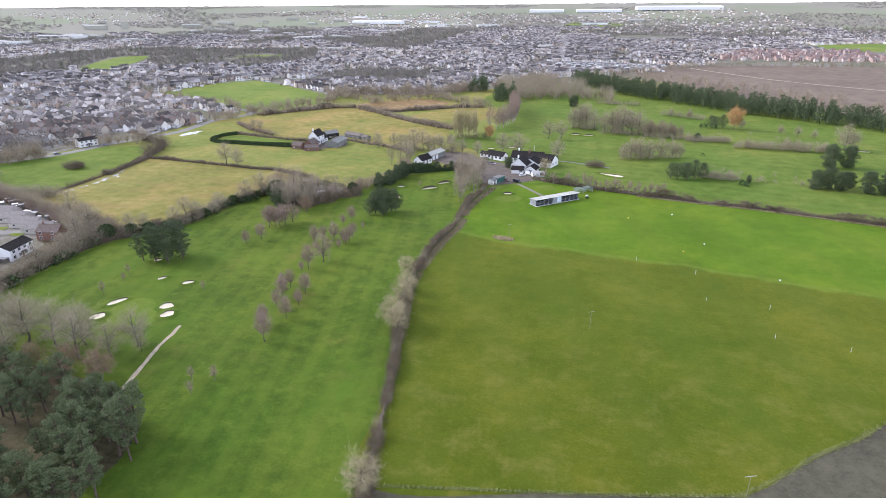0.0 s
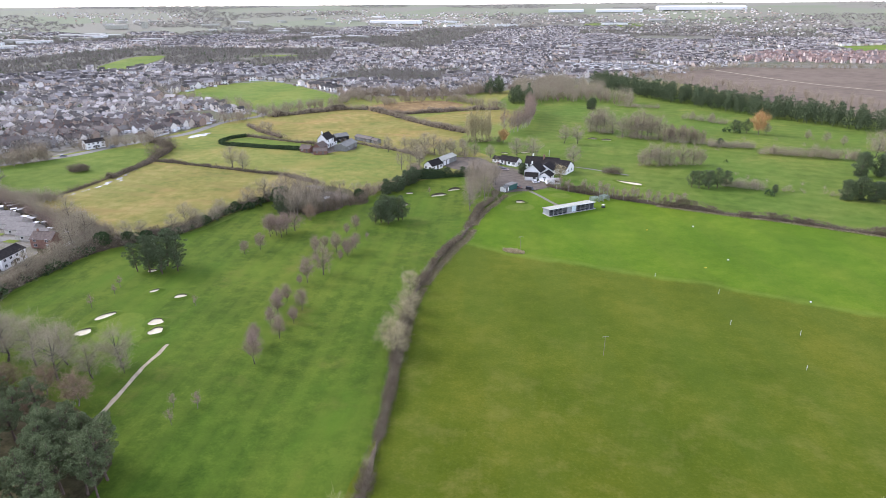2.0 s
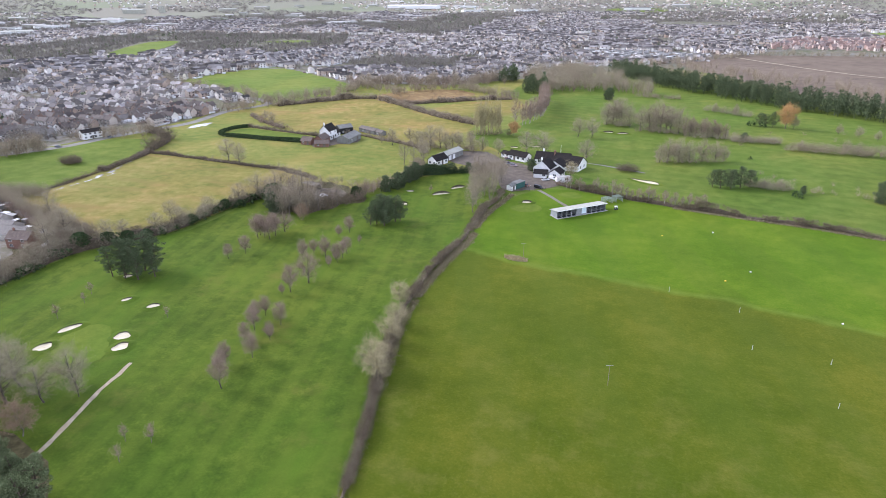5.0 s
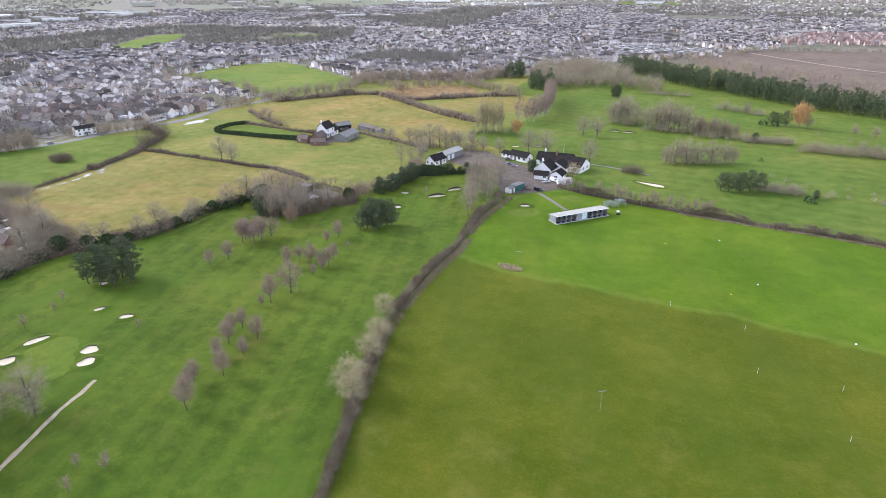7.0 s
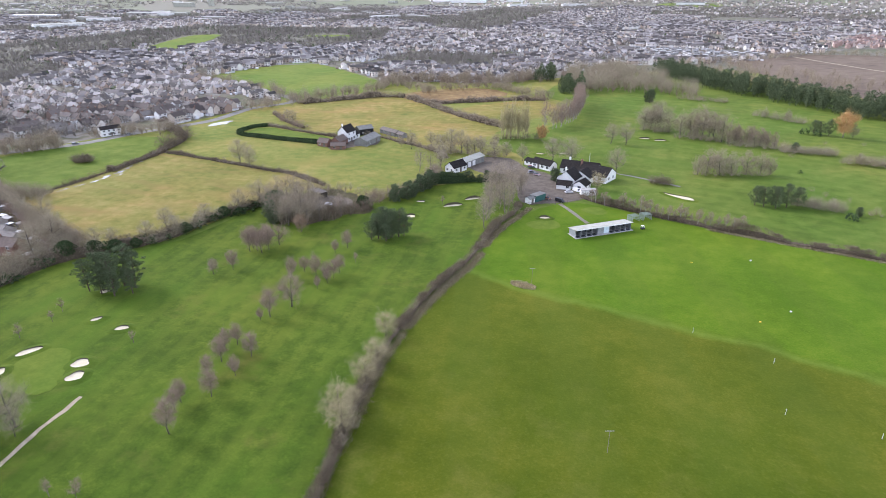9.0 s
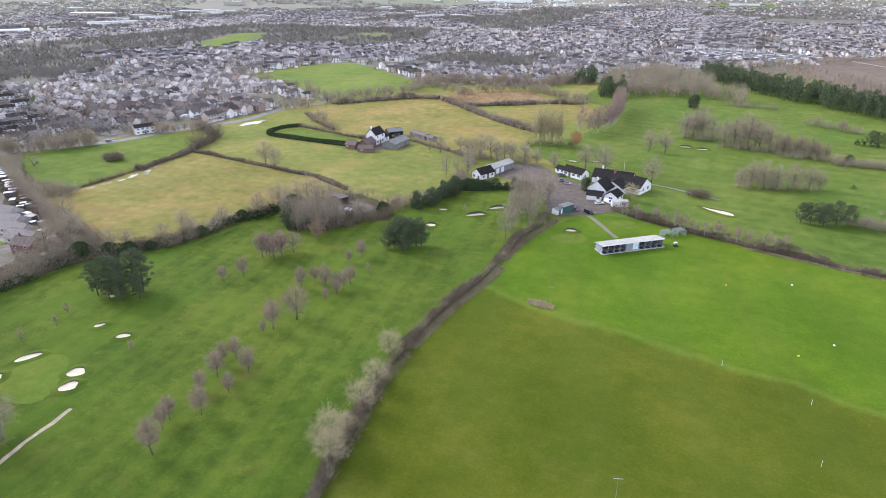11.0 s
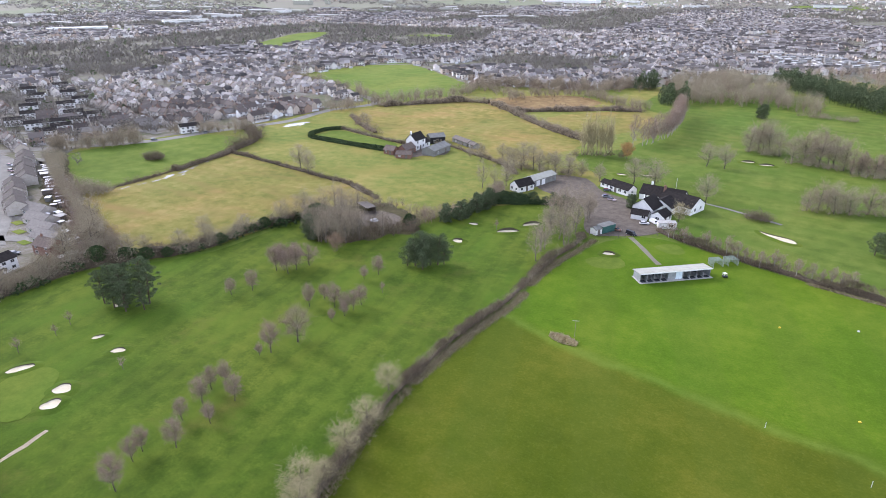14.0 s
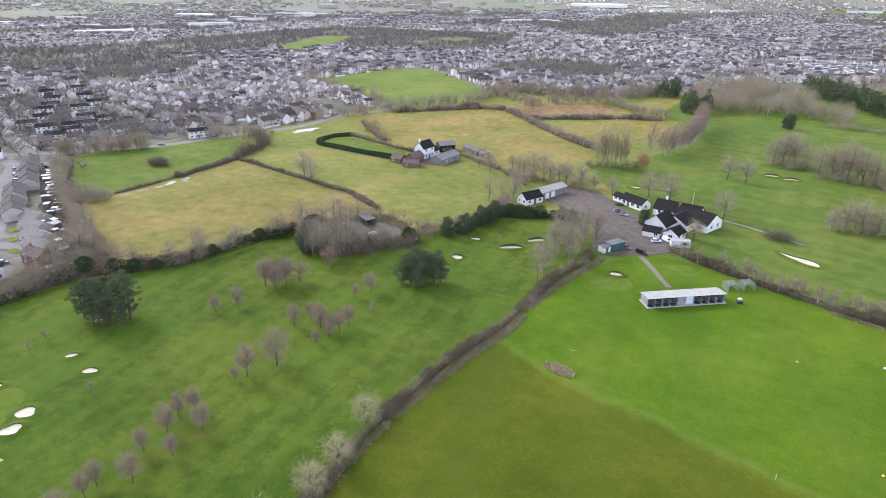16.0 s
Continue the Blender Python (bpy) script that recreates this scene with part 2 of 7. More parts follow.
M["twig_hedge"] = island("hedge_twigs", [(0.0, (0.115, 0.084, 0.055)), (0.5, (0.195, 0.15, 0.1)), (0.85, (0.29, 0.23, 0.155)), (1.0, (0.1, 0.108, 0.042))])
M["twig_pale"] = island("pale_twigs", [(0.0, (0.29, 0.242, 0.13)), (0.5, (0.43, 0.365, 0.203)), (1.0, (0.57, 0.495, 0.29))])
M["twig_orange"] = island("willow_shoots", [(0.0, (0.42, 0.24, 0.09)), (0.5, (0.55, 0.33, 0.13)), (1.0, (0.62, 0.4, 0.18))])
M["twig_rust"] = island("rust_leaves", [(0.0, (0.2, 0.135, 0.085)), (0.5, (0.31, 0.215, 0.135)), (1.0, (0.38, 0.275, 0.175))])
M["needle"] = island("pine_needles", [(0.0, (0.055, 0.076, 0.036)), (0.5, (0.108, 0.138, 0.068)), (1.0, (0.175, 0.205, 0.105))], 0.9, spec=0.1)
M["pine_green"] = island("grey_green_needles", [(0.0, (0.075, 0.1, 0.043)), (0.5, (0.15, 0.182, 0.083)), (1.0, (0.255, 0.285, 0.145))], 0.9, spec=0.1)
M["dry_litter"] = island("dry_litter", [(0.0, (0.15, 0.118, 0.06)), (0.5, (0.31, 0.255, 0.14)), (0.85, (0.45, 0.385, 0.225)), (1.0, (0.58, 0.51, 0.33))])
M["tile_brown"] = plain("brown_tile", (0.105, 0.08, 0.066), (0.18, 0.143, 0.12), 1.2, 0.9, 0, 0.1)
M["tile_grey"] = plain("grey_tile", (0.165, 0.148, 0.13), (0.27, 0.246, 0.218), 1.2, 0.9, 0, 0.1)
# paler than far_tree: distance haze is put into the twig colour
M["hazed_wood"] = island("hazed_wood", [(0.0, (0.215, 0.192, 0.162)), (0.5, (0.315, 0.285, 0.246)), (1.0, (0.39, 0.36, 0.312))])
M["cypress"] = island("cypress_leaves", [(0.0, (0.027, 0.0585, 0.027)), (0.5, (0.0495, 0.0945, 0.045)), (1.0, (0.0788, 0.135, 0.0585))], 0.8)
M["ivy"] = island("evergreen_leaves", [(0.0, (0.03, 0.052, 0.019)), (0.5, (0.062, 0.096, 0.037)), (1.0, (0.108, 0.145, 0.056))], 0.9, spec=0.12)
# hedge cores: dark colour painted in for shade among the shoots
M["hedge_core"] = plain("hedge_inner_shade", (0.052, 0.04, 0.026), (0.12, 0.09, 0.057), 1.5)
M["ivy_core"] = plain("evergreen_inner_shade", (0.022, 0.038, 0.015), (0.046, 0.069, 0.029), 1.5)
M["tuft"] = island("dead_grass", [(0.0, (0.33, 0.255, 0.13)), (0.5, (0.5, 0.41, 0.235)), (1.0, (0.66, 0.56, 0.35))])
M["grass_edge"] = island("rank_grass", [(0.0, (0.15, 0.18, 0.04)), (0.5, (0.24, 0.265, 0.075)), (1.0, (0.36, 0.35, 0.15))])
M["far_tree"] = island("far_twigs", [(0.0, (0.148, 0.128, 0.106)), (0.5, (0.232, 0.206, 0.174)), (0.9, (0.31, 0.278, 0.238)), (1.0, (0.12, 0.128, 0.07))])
M["car_paint"] = per_object("car_paint", [(0.0, (0.02, 0.02, 0.022)), (0.3, (0.3, 0.31, 0.32)), (0.6, (0.7, 0.7, 0.7)), (0.85, (0.3, 0.02, 0.02)), (1.0, (0.04, 0.07, 0.2))], 0.25, 2.0, 0.6)
M["twig_grey"] = island("grey_twigs", [(0.0, (0.24, 0.2, 0.132)), (0.5, (0.355, 0.3, 0.2)), (1.0, (0.46, 0.395, 0.265))])


def land():
    """Gardens and verges near; chequered fields and woods far off."""
    m, nt, b = material("open_land", 0.95, 0, 0.2)
    p = place(nt)
    n1, n2, n3 = noise_at(nt, p, 0.02, 5, 0.6), noise_at(nt, p, 0.15, 4, 0.65), noise_at(nt, p, 1.2, 3, 0.7)
    f = calc(nt, "ADD", calc(nt, "ADD", calc(nt, "MULTIPLY", n1, 0.35), calc(nt, "MULTIPLY", n2, 0.45)), calc(nt, "MULTIPLY", n3, 0.2))
    near = ramp(nt, f, [(0.41, (0.09, 0.105, 0.04)), (0.47, (0.125, 0.118, 0.07)), (0.54, (0.17, 0.152, 0.118)), (0.62, (0.255, 0.234, 0.198))])
    v = nt.nodes.new("ShaderNodeTexVoronoi")
    v.inputs["Scale"].default_value = 0.0035
    nt.links.new(p, v.inputs["Vector"])
    s = nt.nodes.new("ShaderNodeSeparateColor")
    nt.links.new(v.outputs["Color"], s.inputs[0])
    far = ramp(nt, s.outputs[0], [(0.0, (0.192, 0.178, 0.125)), (0.3, (0.2, 0.215, 0.125)), (0.55, (0.17, 0.205, 0.1)), (0.8, (0.21, 0.2, 0.14))])
    far = mix(nt, calc(nt, "MULTIPLY", n2, 0.5), far, (0.245, 0.212, 0.168))
    r = nt.nodes.new("ShaderNodeVectorMath")
    r.operation = "LENGTH"
    nt.links.new(p, r.inputs[0])
    k = calc(nt, "MULTIPLY", calc(nt, "SUBTRACT", r.outputs["Value"], 1650.0), 0.002, clamp=True)
    nt.links.new(mix(nt, k, near, far), b.inputs["Base Color"])
    return m


M["town_ground"] = land()
M["clutter"] = island("garden_clutter", [(0.0, (0.12, 0.09, 0.075)), (0.3, (0.3, 0.22, 0.18)), (0.5, (0.55, 0.52, 0.49)), (0.62, (0.88, 0.88, 0.88)), (0.93, (0.88, 0.88, 0.88)), (1.0, (0.12, 0.13, 0.15))])
M["net"] = plain("green_netting", (0.2, 0.25, 0.2), (0.3, 0.35, 0.29), 3.0)


# ---- building blocks ----
def mesh_np(name, V, F, mats, MI=None, smooth=False):
    """A triangle mesh from arrays."""
    V, F = np.asarray(V, np.float32).reshape(-1, 3), np.asarray(F, np.int32).reshape(-1, 3)
    me = bpy.data.meshes.new(name)
    me.vertices.add(len(V))
    me.vertices.foreach_set("co", V.ravel())
    me.loops.add(F.size)
    me.loops.foreach_set("vertex_index", F.ravel())
    me.polygons.add(len(F))
    me.polygons.foreach_set("loop_start", np.arange(0, F.size, 3, dtype=np.int32))
    for k in mats:
        me.materials.append(M[k])
    if MI is not None:
        me.polygons.foreach_set("material_index", np.asarray(MI, np.int32))
    me.polygons.foreach_set("use_smooth", np.full(len(F), smooth))
    me.update(calc_edges=True)
    return me


class Geo:
    """Collects triangles with a material index."""

    def __init__(self):
        self.v, self.f, self.m, self.n = [], [], [], 0

    def add(self, verts, faces, mat=0):
        verts = np.asarray(verts, float).reshape(-1, 3)
        tris = []
        for f in faces:
            for i in range(1, len(f) - 1):
                tris.append((f[0], f[i], f[i + 1]))
        self.v.append(verts)
        self.f.append(np.asarray(tris, int) + self.n)
        self.m += [mat] * len(tris)
        self.n += len(verts)
        return self

    def box(self, x0, y0, z0, x1, y1, z1, mat=0):
        v = [(x0, y0, z0), (x1, y0, z0), (x1, y1, z0), (x0, y1, z0), (x0, y0, z1), (x1, y0, z1), (x1, y1, z1), (x0, y1, z1)]
        return self.add(v, [(3, 2, 1, 0), (4, 5, 6, 7), (0, 1, 5, 4), (1, 2, 6, 5), (2, 3, 7, 6), (3, 0, 4, 7)], mat)

    def tube(self, a, b, ra, rb, sides=5, mat=0, weld=None):
        """A tapered tube; weld: a vertex of what it grows from, to which it is joined."""
        a, b = np.asarray(a, float), np.asarray(b, float)
        d = b - a
        d = d / (np.linalg.norm(d) + 1e-9)
        u = np.cross(d, (0.31, 0.67, 0.67) if abs(d[2]) > 0.9 else (0, 0, 1))
        u /= np.linalg.norm(u) + 1e-9
        w = np.cross(d, u)
        an = np.arange(sides) * 2 * np.pi / sides
        ring = np.cos(an)[:, None] * u + np.sin(an)[:, None] * w
        v = np.concatenate([a + ring * ra, b + ring * rb])
        f = [(i, (i + 1) % sides, sides + (i + 1) % sides, sides + i) for i in range(sides)]
        f.append(tuple(range(sides, 2 * sides)))
        self.add(v, f, mat)
        if weld is not None:
            last = self.f[-1]
            last[last == self.n - 2 * sides] = weld
        self.end = self.n - 1
        return self

    def blades(self, base, tip, width, rng, mat=0):
        """Many thin triangles from base to tip."""
        base, tip = np.asarray(base, float), np.asarray(tip, float)
        k = len(base)
        side = np.cross(tip - base, rng.normal(size=(k, 3)))
        side /= np.linalg.norm(side, axis=1)[:, None] + 1e-9
        side *= np.asarray(width).reshape(-1, 1) * 0.5
        v = np.stack([base - side, base + side, tip], 1).reshape(-1, 3)
        self.v.append(v)
        self.f.append(np.arange(3 * k).reshape(-1, 3) + self.n)
        self.m += [mat] * k
        self.n += 3 * k
        return self

    def leaves(self, centre, size, rng, mat=0, slim=0.6):
        """Many small four-sided sprays at any turn."""
        centre = np.asarray(centre, float)
        k = len(centre)
        a = rng.normal(size=(k, 3))
        a /= np.linalg.norm(a, axis=1)[:, None]
        b = np.cross(a, rng.normal(size=(k, 3)))
        b /= np.linalg.norm(b, axis=1)[:, None]
        s = np.asarray(size).reshape(-1, 1)
        a, b = a * s, b * s * slim
        v = np.stack([centre - a, centre + b, centre + a, centre - b], 1).reshape(-1, 3)
        q = np.arange(4 * k).reshape(-1, 4)
        self.v.append(v)
        self.f.append(np.concatenate([q[:, [0, 1, 2]], q[:, [0, 2, 3]]]) + self.n)
        self.m += [mat] * (2 * k)
        self.n += 4 * k
        return self

    def mesh(self, name, mats, smooth=False):
        return mesh_np(name, np.concatenate(self.v), np.concatenate(self.f), mats, self.m, smooth)


def part(name, geo, mats, parent, label="", smooth=False, at=None):
    mats = [mats] if isinstance(mats, str) else mats
    ob = new(name, geo.mesh(name, mats, smooth) if isinstance(geo, Geo) else geo)
    ob.parent = parent
    if at is not None:
        ob.matrix_basis = at
    if label:
        tagged(ob, label)
    return ob


def thing(name, label, category, m=None, group="", kind=""):
    ob = new(name)
    ob.empty_display_size = 0.5
    if m is not None:
        ob.matrix_basis = m
    return tagged(ob, label, category, group, kind)


def hill(x, y):
    """Height of the land: flat here, rising to low hills near the horizon."""
    r = np.sqrt(np.asarray(x, float) ** 2 + np.asarray(y, float) ** 2)
    s = np.clip((r - 1700) / 2000, 0, 1)
    return 72 * s * s * (3 - 2 * s)


def curve(pts, step=6.0, closed=False):
    """A smooth line through plan points."""
    p = [np.asarray(q, float) for q in pts]
    n, out = len(p), []
    for i in range(n if closed else n - 1):
        a, b, c, d = (p[(i + k) % n] if closed else p[min(max(i + k, 0), n - 1)] for k in (-1, 0, 1, 2))
        k = max(1, int(np.linalg.norm(c - b) / step))
        for j in range(k):
            t = j / k
            out.append(0.5 * (2 * b + (c - a) * t + (2 * a - 5 * b + 4 * c - d) * t * t + (3 * b - a - 3 * c + d) * t ** 3))
    if not closed:
        out.append(p[-1])
    return np.array(out)


def inside(poly, x, y):
    x, y = np.asarray(x, float), np.asarray(y, float)
    r = np.zeros(x.shape, bool)
    n = len(poly)
    for i in range(n):
        (x0, y0), (x1, y1) = poly[i], poly[i - 1]
        c = ((y0 > y) != (y1 > y)) & (x < (x1 - x0) * (y - y0) / (y1 - y0 + 1e-12) + x0)
        r ^= c
    return r


def patch(name, pts, z, mat, label, category, smooth=True, step=6.0, wobble=0.5, seed=1, kind="structure"):
    """A flat piece of ground with a natural outline, lying z above the land."""
    rng = np.random.default_rng(seed)
    line = curve(pts, step, True) if smooth else np.array(pts, float)
    if wobble:
        line = line + rng.normal(size=line.shape) * wobble
    bm = bmesh.new()
    vs = [bm.verts.new((p[0], p[1], z + float(hill(p[0], p[1])))) for p in line]
    es = [bm.edges.new((vs[i - 1], vs[i])) for i in range(len(vs))]
    bmesh.ops.triangle_fill(bm, edges=es, use_beauty=True, normal=(0, 0, 1))
    for f in bm.faces:
        if f.normal.z < 0:
            f.normal_flip()
    me = bpy.data.meshes.new(name)
    bm.to_mesh(me)
    bm.free()
    me.materials.append(M[mat])
    return tagged(new(name, me), label, category, kind=kind)


def strip(name, pts, width, z, mat, label, category, step=5.0, wobble=0.1, seed=2):
    """A road or path along a line."""
    rng = np.random.default_rng(seed)
    c = curve(pts, step)
    d = np.gradient(c, axis=0)
    d /= np.linalg.norm(d, axis=1)[:, None]
    nrm = np.stack([-d[:, 1], d[:, 0]], 1)
    w = width / 2 + rng.normal(size=(len(c), 1)) * wobble
    L, R = c + nrm * w, c - nrm * (width / 2 + rng.normal(size=(len(c), 1)) * wobble)
    k = len(c)
    V = np.zeros((2 * k, 3))
    V[:k, :2], V[k:, :2], V[:, 2] = L, R, z
    F = []
    for i in range(k - 1):
        F += [(i, k + i, k + i + 1), (i, k + i + 1, i + 1)]
    return tagged(new(name, mesh_np(name, V, F, [mat])), label, category, kind="structure")


# ---- land ----
def build_ground():
    n = 150
    g = np.linspace(-1, 1, n)
    g = np.sign(g) * np.abs(g) ** 1.35 * 4300
    X, Y = np.meshgrid(g, g, indexing="ij")
    V = np.stack([X, Y, hill(X, Y)], -1).reshape(-1, 3)
    i = (np.arange(n - 1)[:, None] * n + np.arange(n - 1)).ravel()
    F = np.concatenate([np.stack([i, i + n, i + n + 1], 1), np.stack([i, i + n + 1, i + 1], 1)])
    tagged(new("ground", mesh_np("ground", V, F, ["town_ground"], smooth=True)),
           "winter land of gardens, rough grass and bare soil", "ground", kind="structure")


build_ground()
patch("rough_grass", [(-166, 60), (-166, 165), (-200, 196), (-300, 246), (-290, 290), (-270, 345), (-262, 400), (-255, 445), (-210, 505), (-224, 545), (-133, 566), (-100, 600), (0, 690), (60, 720),
      (200, 580), (330, 460), (330, 200), (-30, 60)], 0.015, "mixed", "rough grass between fields and hedges", "grass", wobble=0.4)

GOLF = [(-162, 60), (-162, 120), (-162, 165), (-150, 181), (-140, 196), (-138, 213), (-130, 240), (-118, 238), (-96, 232), (-90, 250), (-82, 272),
        (-60, 298), (-50, 330), (-75, 370), (-55, 400), (-50, 480), (-78, 520), (-70, 600), (0, 660), (100, 600), (220, 510), (420, 440), (420, -120), (-162, -120)]
patch("golf_course", GOLF, 0.03, "course", "mown winter turf of a golf course", "grass", wobble=0.3)
FAIRWAY = [(-160, -60), (-160, 125), (-159, 165), (-147, 180), (-137, 196), (-134, 215), (-130, 242), (-110, 244), (-96, 252), (-86, 264), (-80, 276),
           (-58, 294), (-42, 262), (-42, 225), (-46, 180), (-40, 130), (-30, 80), (-10, -60)]
patch("fairway", FAIRWAY, 0.06, "fairway", "striped fairway turf with worn patches", "grass", wobble=0.2)


def range_turf():
    """Turf of the practice field: olive and thin near, bright and lush beyond a slanting line."""
    m, nt, b = material("practice_turf", 1.0, 0, 0.08)
    p = place(nt)
    n1, n2, n3 = noise_at(nt, p, 0.035, 5, 0.6), noise_at(nt, p, 0.25, 4, 0.65), noise_at(nt, p, 1.8, 3, 0.7)
    f = calc(nt, "ADD", calc(nt, "ADD", calc(nt, "MULTIPLY", n1, 0.55), calc(nt, "MULTIPLY", n2, 0.25)), calc(nt, "MULTIPLY", n3, 0.2))
    olive = ramp(nt, f, [(0.38, (0.0475, 0.066, 0.003)), (0.5, (0.068, 0.0835, 0.005)), (0.63, (0.102, 0.105, 0.010))])
    lush = ramp(nt, f, [(0.4, (0.0515, 0.101, 0.003)), (0.5, (0.0705, 0.125, 0.005)), (0.62, (0.106, 0.151, 0.010))])
    # across the slanting line
    a = calc(nt, "SUBTRACT", axis(nt, p, (0.215, 0.977, 0)), 190.5)
    a = calc(nt, "ADD", a, calc(nt, "MULTIPLY", calc(nt, "SUBTRACT", n1, 0.5), 10.0))
    edge = calc(nt, "ADD", calc(nt, "MULTIPLY", a, 0.16), 0.5, clamp=True)
    col = mix(nt, edge, olive, lush)
    # the pale track along the line
    t = calc(nt, "SUBTRACT", 1.0, calc(nt, "MULTIPLY", calc(nt, "ABSOLUTE", a), 0.45), clamp=True)
    t = calc(nt, "MULTIPLY", t, calc(nt, "MULTIPLY", n2, 1.1))
    col = mix(nt, calc(nt, "MULTIPLY", t, 0.55), col, (0.15, 0.215, 0.035))
    # coarse tufts
    q = calc(nt, "MULTIPLY", calc(nt, "SUBTRACT", noise_at(nt, p, 0.9, 6, 0.75), 0.52, clamp=True), 6.0, clamp=True)
    col = mix(nt, calc(nt, "MULTIPLY", q, 0.17), col, (0.15, 0.165, 0.03))
    q = calc(nt, "MULTIPLY", calc(nt, "SUBTRACT", noise_at(nt, p, 1.3, 5, 0.75, (1.0, 0.7, 1), 0.6), 0.55, clamp=True), 6.0, clamp=True)
    col = mix(nt, calc(nt, "MULTIPLY", q, 0.26), col, (0.03, 0.05, 0.004))
    # mower squares
    s1 = calc(nt, "SINE", calc(nt, "ADD", calc(nt, "MULTIPLY", axis(nt, p, (0.95, 0.3, 0)), 0.28), calc(nt, "MULTIPLY", n1, 1.5)))
    s1 = calc(nt, "MULTIPLY", calc(nt, "MULTIPLY", s1, 3.0, clamp=True), 0.16)
    col = mix(nt, s1, col, (0.07, 0.095, 0.012))
    col = sward(nt, p, col, 0.5)
    # straw patches towards the near edge
    w = noise_at(nt, p, 0.11, 6, 0.7)
    near = calc(nt, "SUBTRACT", 1.0, calc(nt, "MULTIPLY", calc(nt, "SUBTRACT", axis(nt, p, (0, 1, 0)), 85.0), 0.011), clamp=True)
    wv = calc(nt, "MULTIPLY", calc(nt, "SUBTRACT", w, 0.5, clamp=True), 5.0, clamp=True)
    col = mix(nt, calc(nt, "MULTIPLY", calc(nt, "MULTIPLY", wv, near), 0.5), col, (0.17, 0.15, 0.035))
    nt.links.new(col, b.inputs["Base Color"])
    blades(b)
    bump(nt, b, n3, 0.6, 0.12)
    return m


M["range"] = range_turf()
RANGE = [(-30, 74), (-34, 100), (-38, 125), (-42, 150), (-43, 178), (-41, 200), (-39, 220), (-36, 245), (-30, 266), (-20, 276), (-7, 276),
         (20, 267), (48, 259.5), (80, 252), (117, 240.5), (160, 226), (150, 180), (100, 137), (66.3, 111.3), (59.7, 105.6), (49.9, 98.3), (41.7, 91), (34.1, 84.8), (5, 79.5)]
patch("driving_range", RANGE, 0.09, "range", "practice field turf, olive near and bright green far", "grass", wobble=0.2, step=4)
patch("ploughed_field", [(-28, 75), (3, 79.7), (33.6, 85.5), (41.2, 91.7), (49.4, 99), (59.2, 106.3), (66, 112), (100, 137.8), (150, 180.5), (330, 200), (330, -100), (-12, -100)], 0.075, "wet_soil",
      "grey-brown bare soil beside the practice field", "field", wobble=0.2, step=5)

FIELDS = (
    ("meadow", "bright green meadow inside hedges", "meadow", [(-297, 245), (-285, 283), (-270, 310), (-240, 312), (-230, 288), (-227, 262), (-230, 243), (-228, 220), (-245, 219)]),
    ("pasture", "straw-coloured winter pasture with faint drain lines", "straw", [(-224, 207), (-226, 219), (-226, 264), (-230, 287), (-180, 280), (-144, 274), (-122, 262), (-134, 237), (-139, 206), (-158, 186), (-184, 190)]),
    ("pasture", "straw and green pasture round a farmyard", "mixed", [(-232, 289), (-238, 313), (-226, 355), (-188, 356), (-154, 342), (-118, 336), (-101, 328), (-84, 312), (-82, 296), (-89, 271), (-116, 270), (-147, 279), (-182, 283)]),
    ("pasture", "pale straw pasture behind the farm", "straw", [(-232, 393), (-236, 430), (-193, 472), (-170, 471), (-137, 442), (-82, 399), (-88, 362), (-98, 340), (-126, 348), (-151, 357), (-190, 358)]),
)
OUTER = (
    ("meadow", "bright green playing meadow beside the estate", "lush", [(-393, 517), (-370, 640), (-328, 629), (-224, 541), (-210, 503), (-245, 442), (-289, 463)]),
    ("scrub_field", "rust-brown rough scrub grass", "rust", [(-179, 480), (-172, 512), (-134, 536), (-106, 515), (-123, 478), (-147, 458)]),
    ("pasture", "small straw field among hedges", "straw", [(-121, 450), (-75, 498), (-60, 461), (-84, 404)]),
    ("meadow", "distant bright green field", "lush", [(-655, 727), (-735, 900), (-700, 935), (-627, 790), (-608, 702)]),
    ("ploughed_field", "dark brown ploughed field", "plough", [(62, 800), (131, 882), (369, 905), (520, 860), (480, 470), (330, 440), (200, 500), (110, 640)]),
    ("ploughed_field", "dark brown ploughed field", "plough", [(420, 912), (470, 990), (640, 1010), (700, 900), (540, 860)]),
)
for k, (nm, lab, mat, pts) in enumerate(FIELDS + OUTER):
    patch(nm, pts, 0.5 if k == 7 else 0.045 + 0.004 * (k % 4), mat, lab, "field", seed=k + 5, wobble=0.6)
patch("meadow", [(-1130, 760), (-1180, 800), (-1100, 850), (-1060, 800)], 0.1, "lush", "distant bright green field", "field", seed=31, wobble=1)
patch("meadow", [(-560, 960), (-520, 1000), (-470, 985), (-500, 950)], 0.1, "lush", "distant bright green field", "field", seed=32, wobble=1)
patch("meadow", [(-40, 2080), (-50, 2230), (110, 2240), (95, 2090)], 1.5, "lush", "distant bright green field", "field", seed=33, wobble=1)

# car park, drives, roads and paths
patch("car_park", [(-38, 271), (-30, 272), (-21, 277), (-15, 285), (-20, 291), (-29, 298), (-33, 312), (-47, 319), (-58, 333), (-74, 330), (-74, 313), (-60, 303), (-48, 297)],
      0.10, "gravel", "worn grey-brown tarmac car park", "car park", wobble=0.3, step=4)
patch("yard", [(-122, 246), (-112, 254), (-102, 252), (-98, 246), (-106, 239), (-116, 239)], 0.09, "gravel", "bare earth yard inside a copse", "yard", wobble=0.4, step=4)
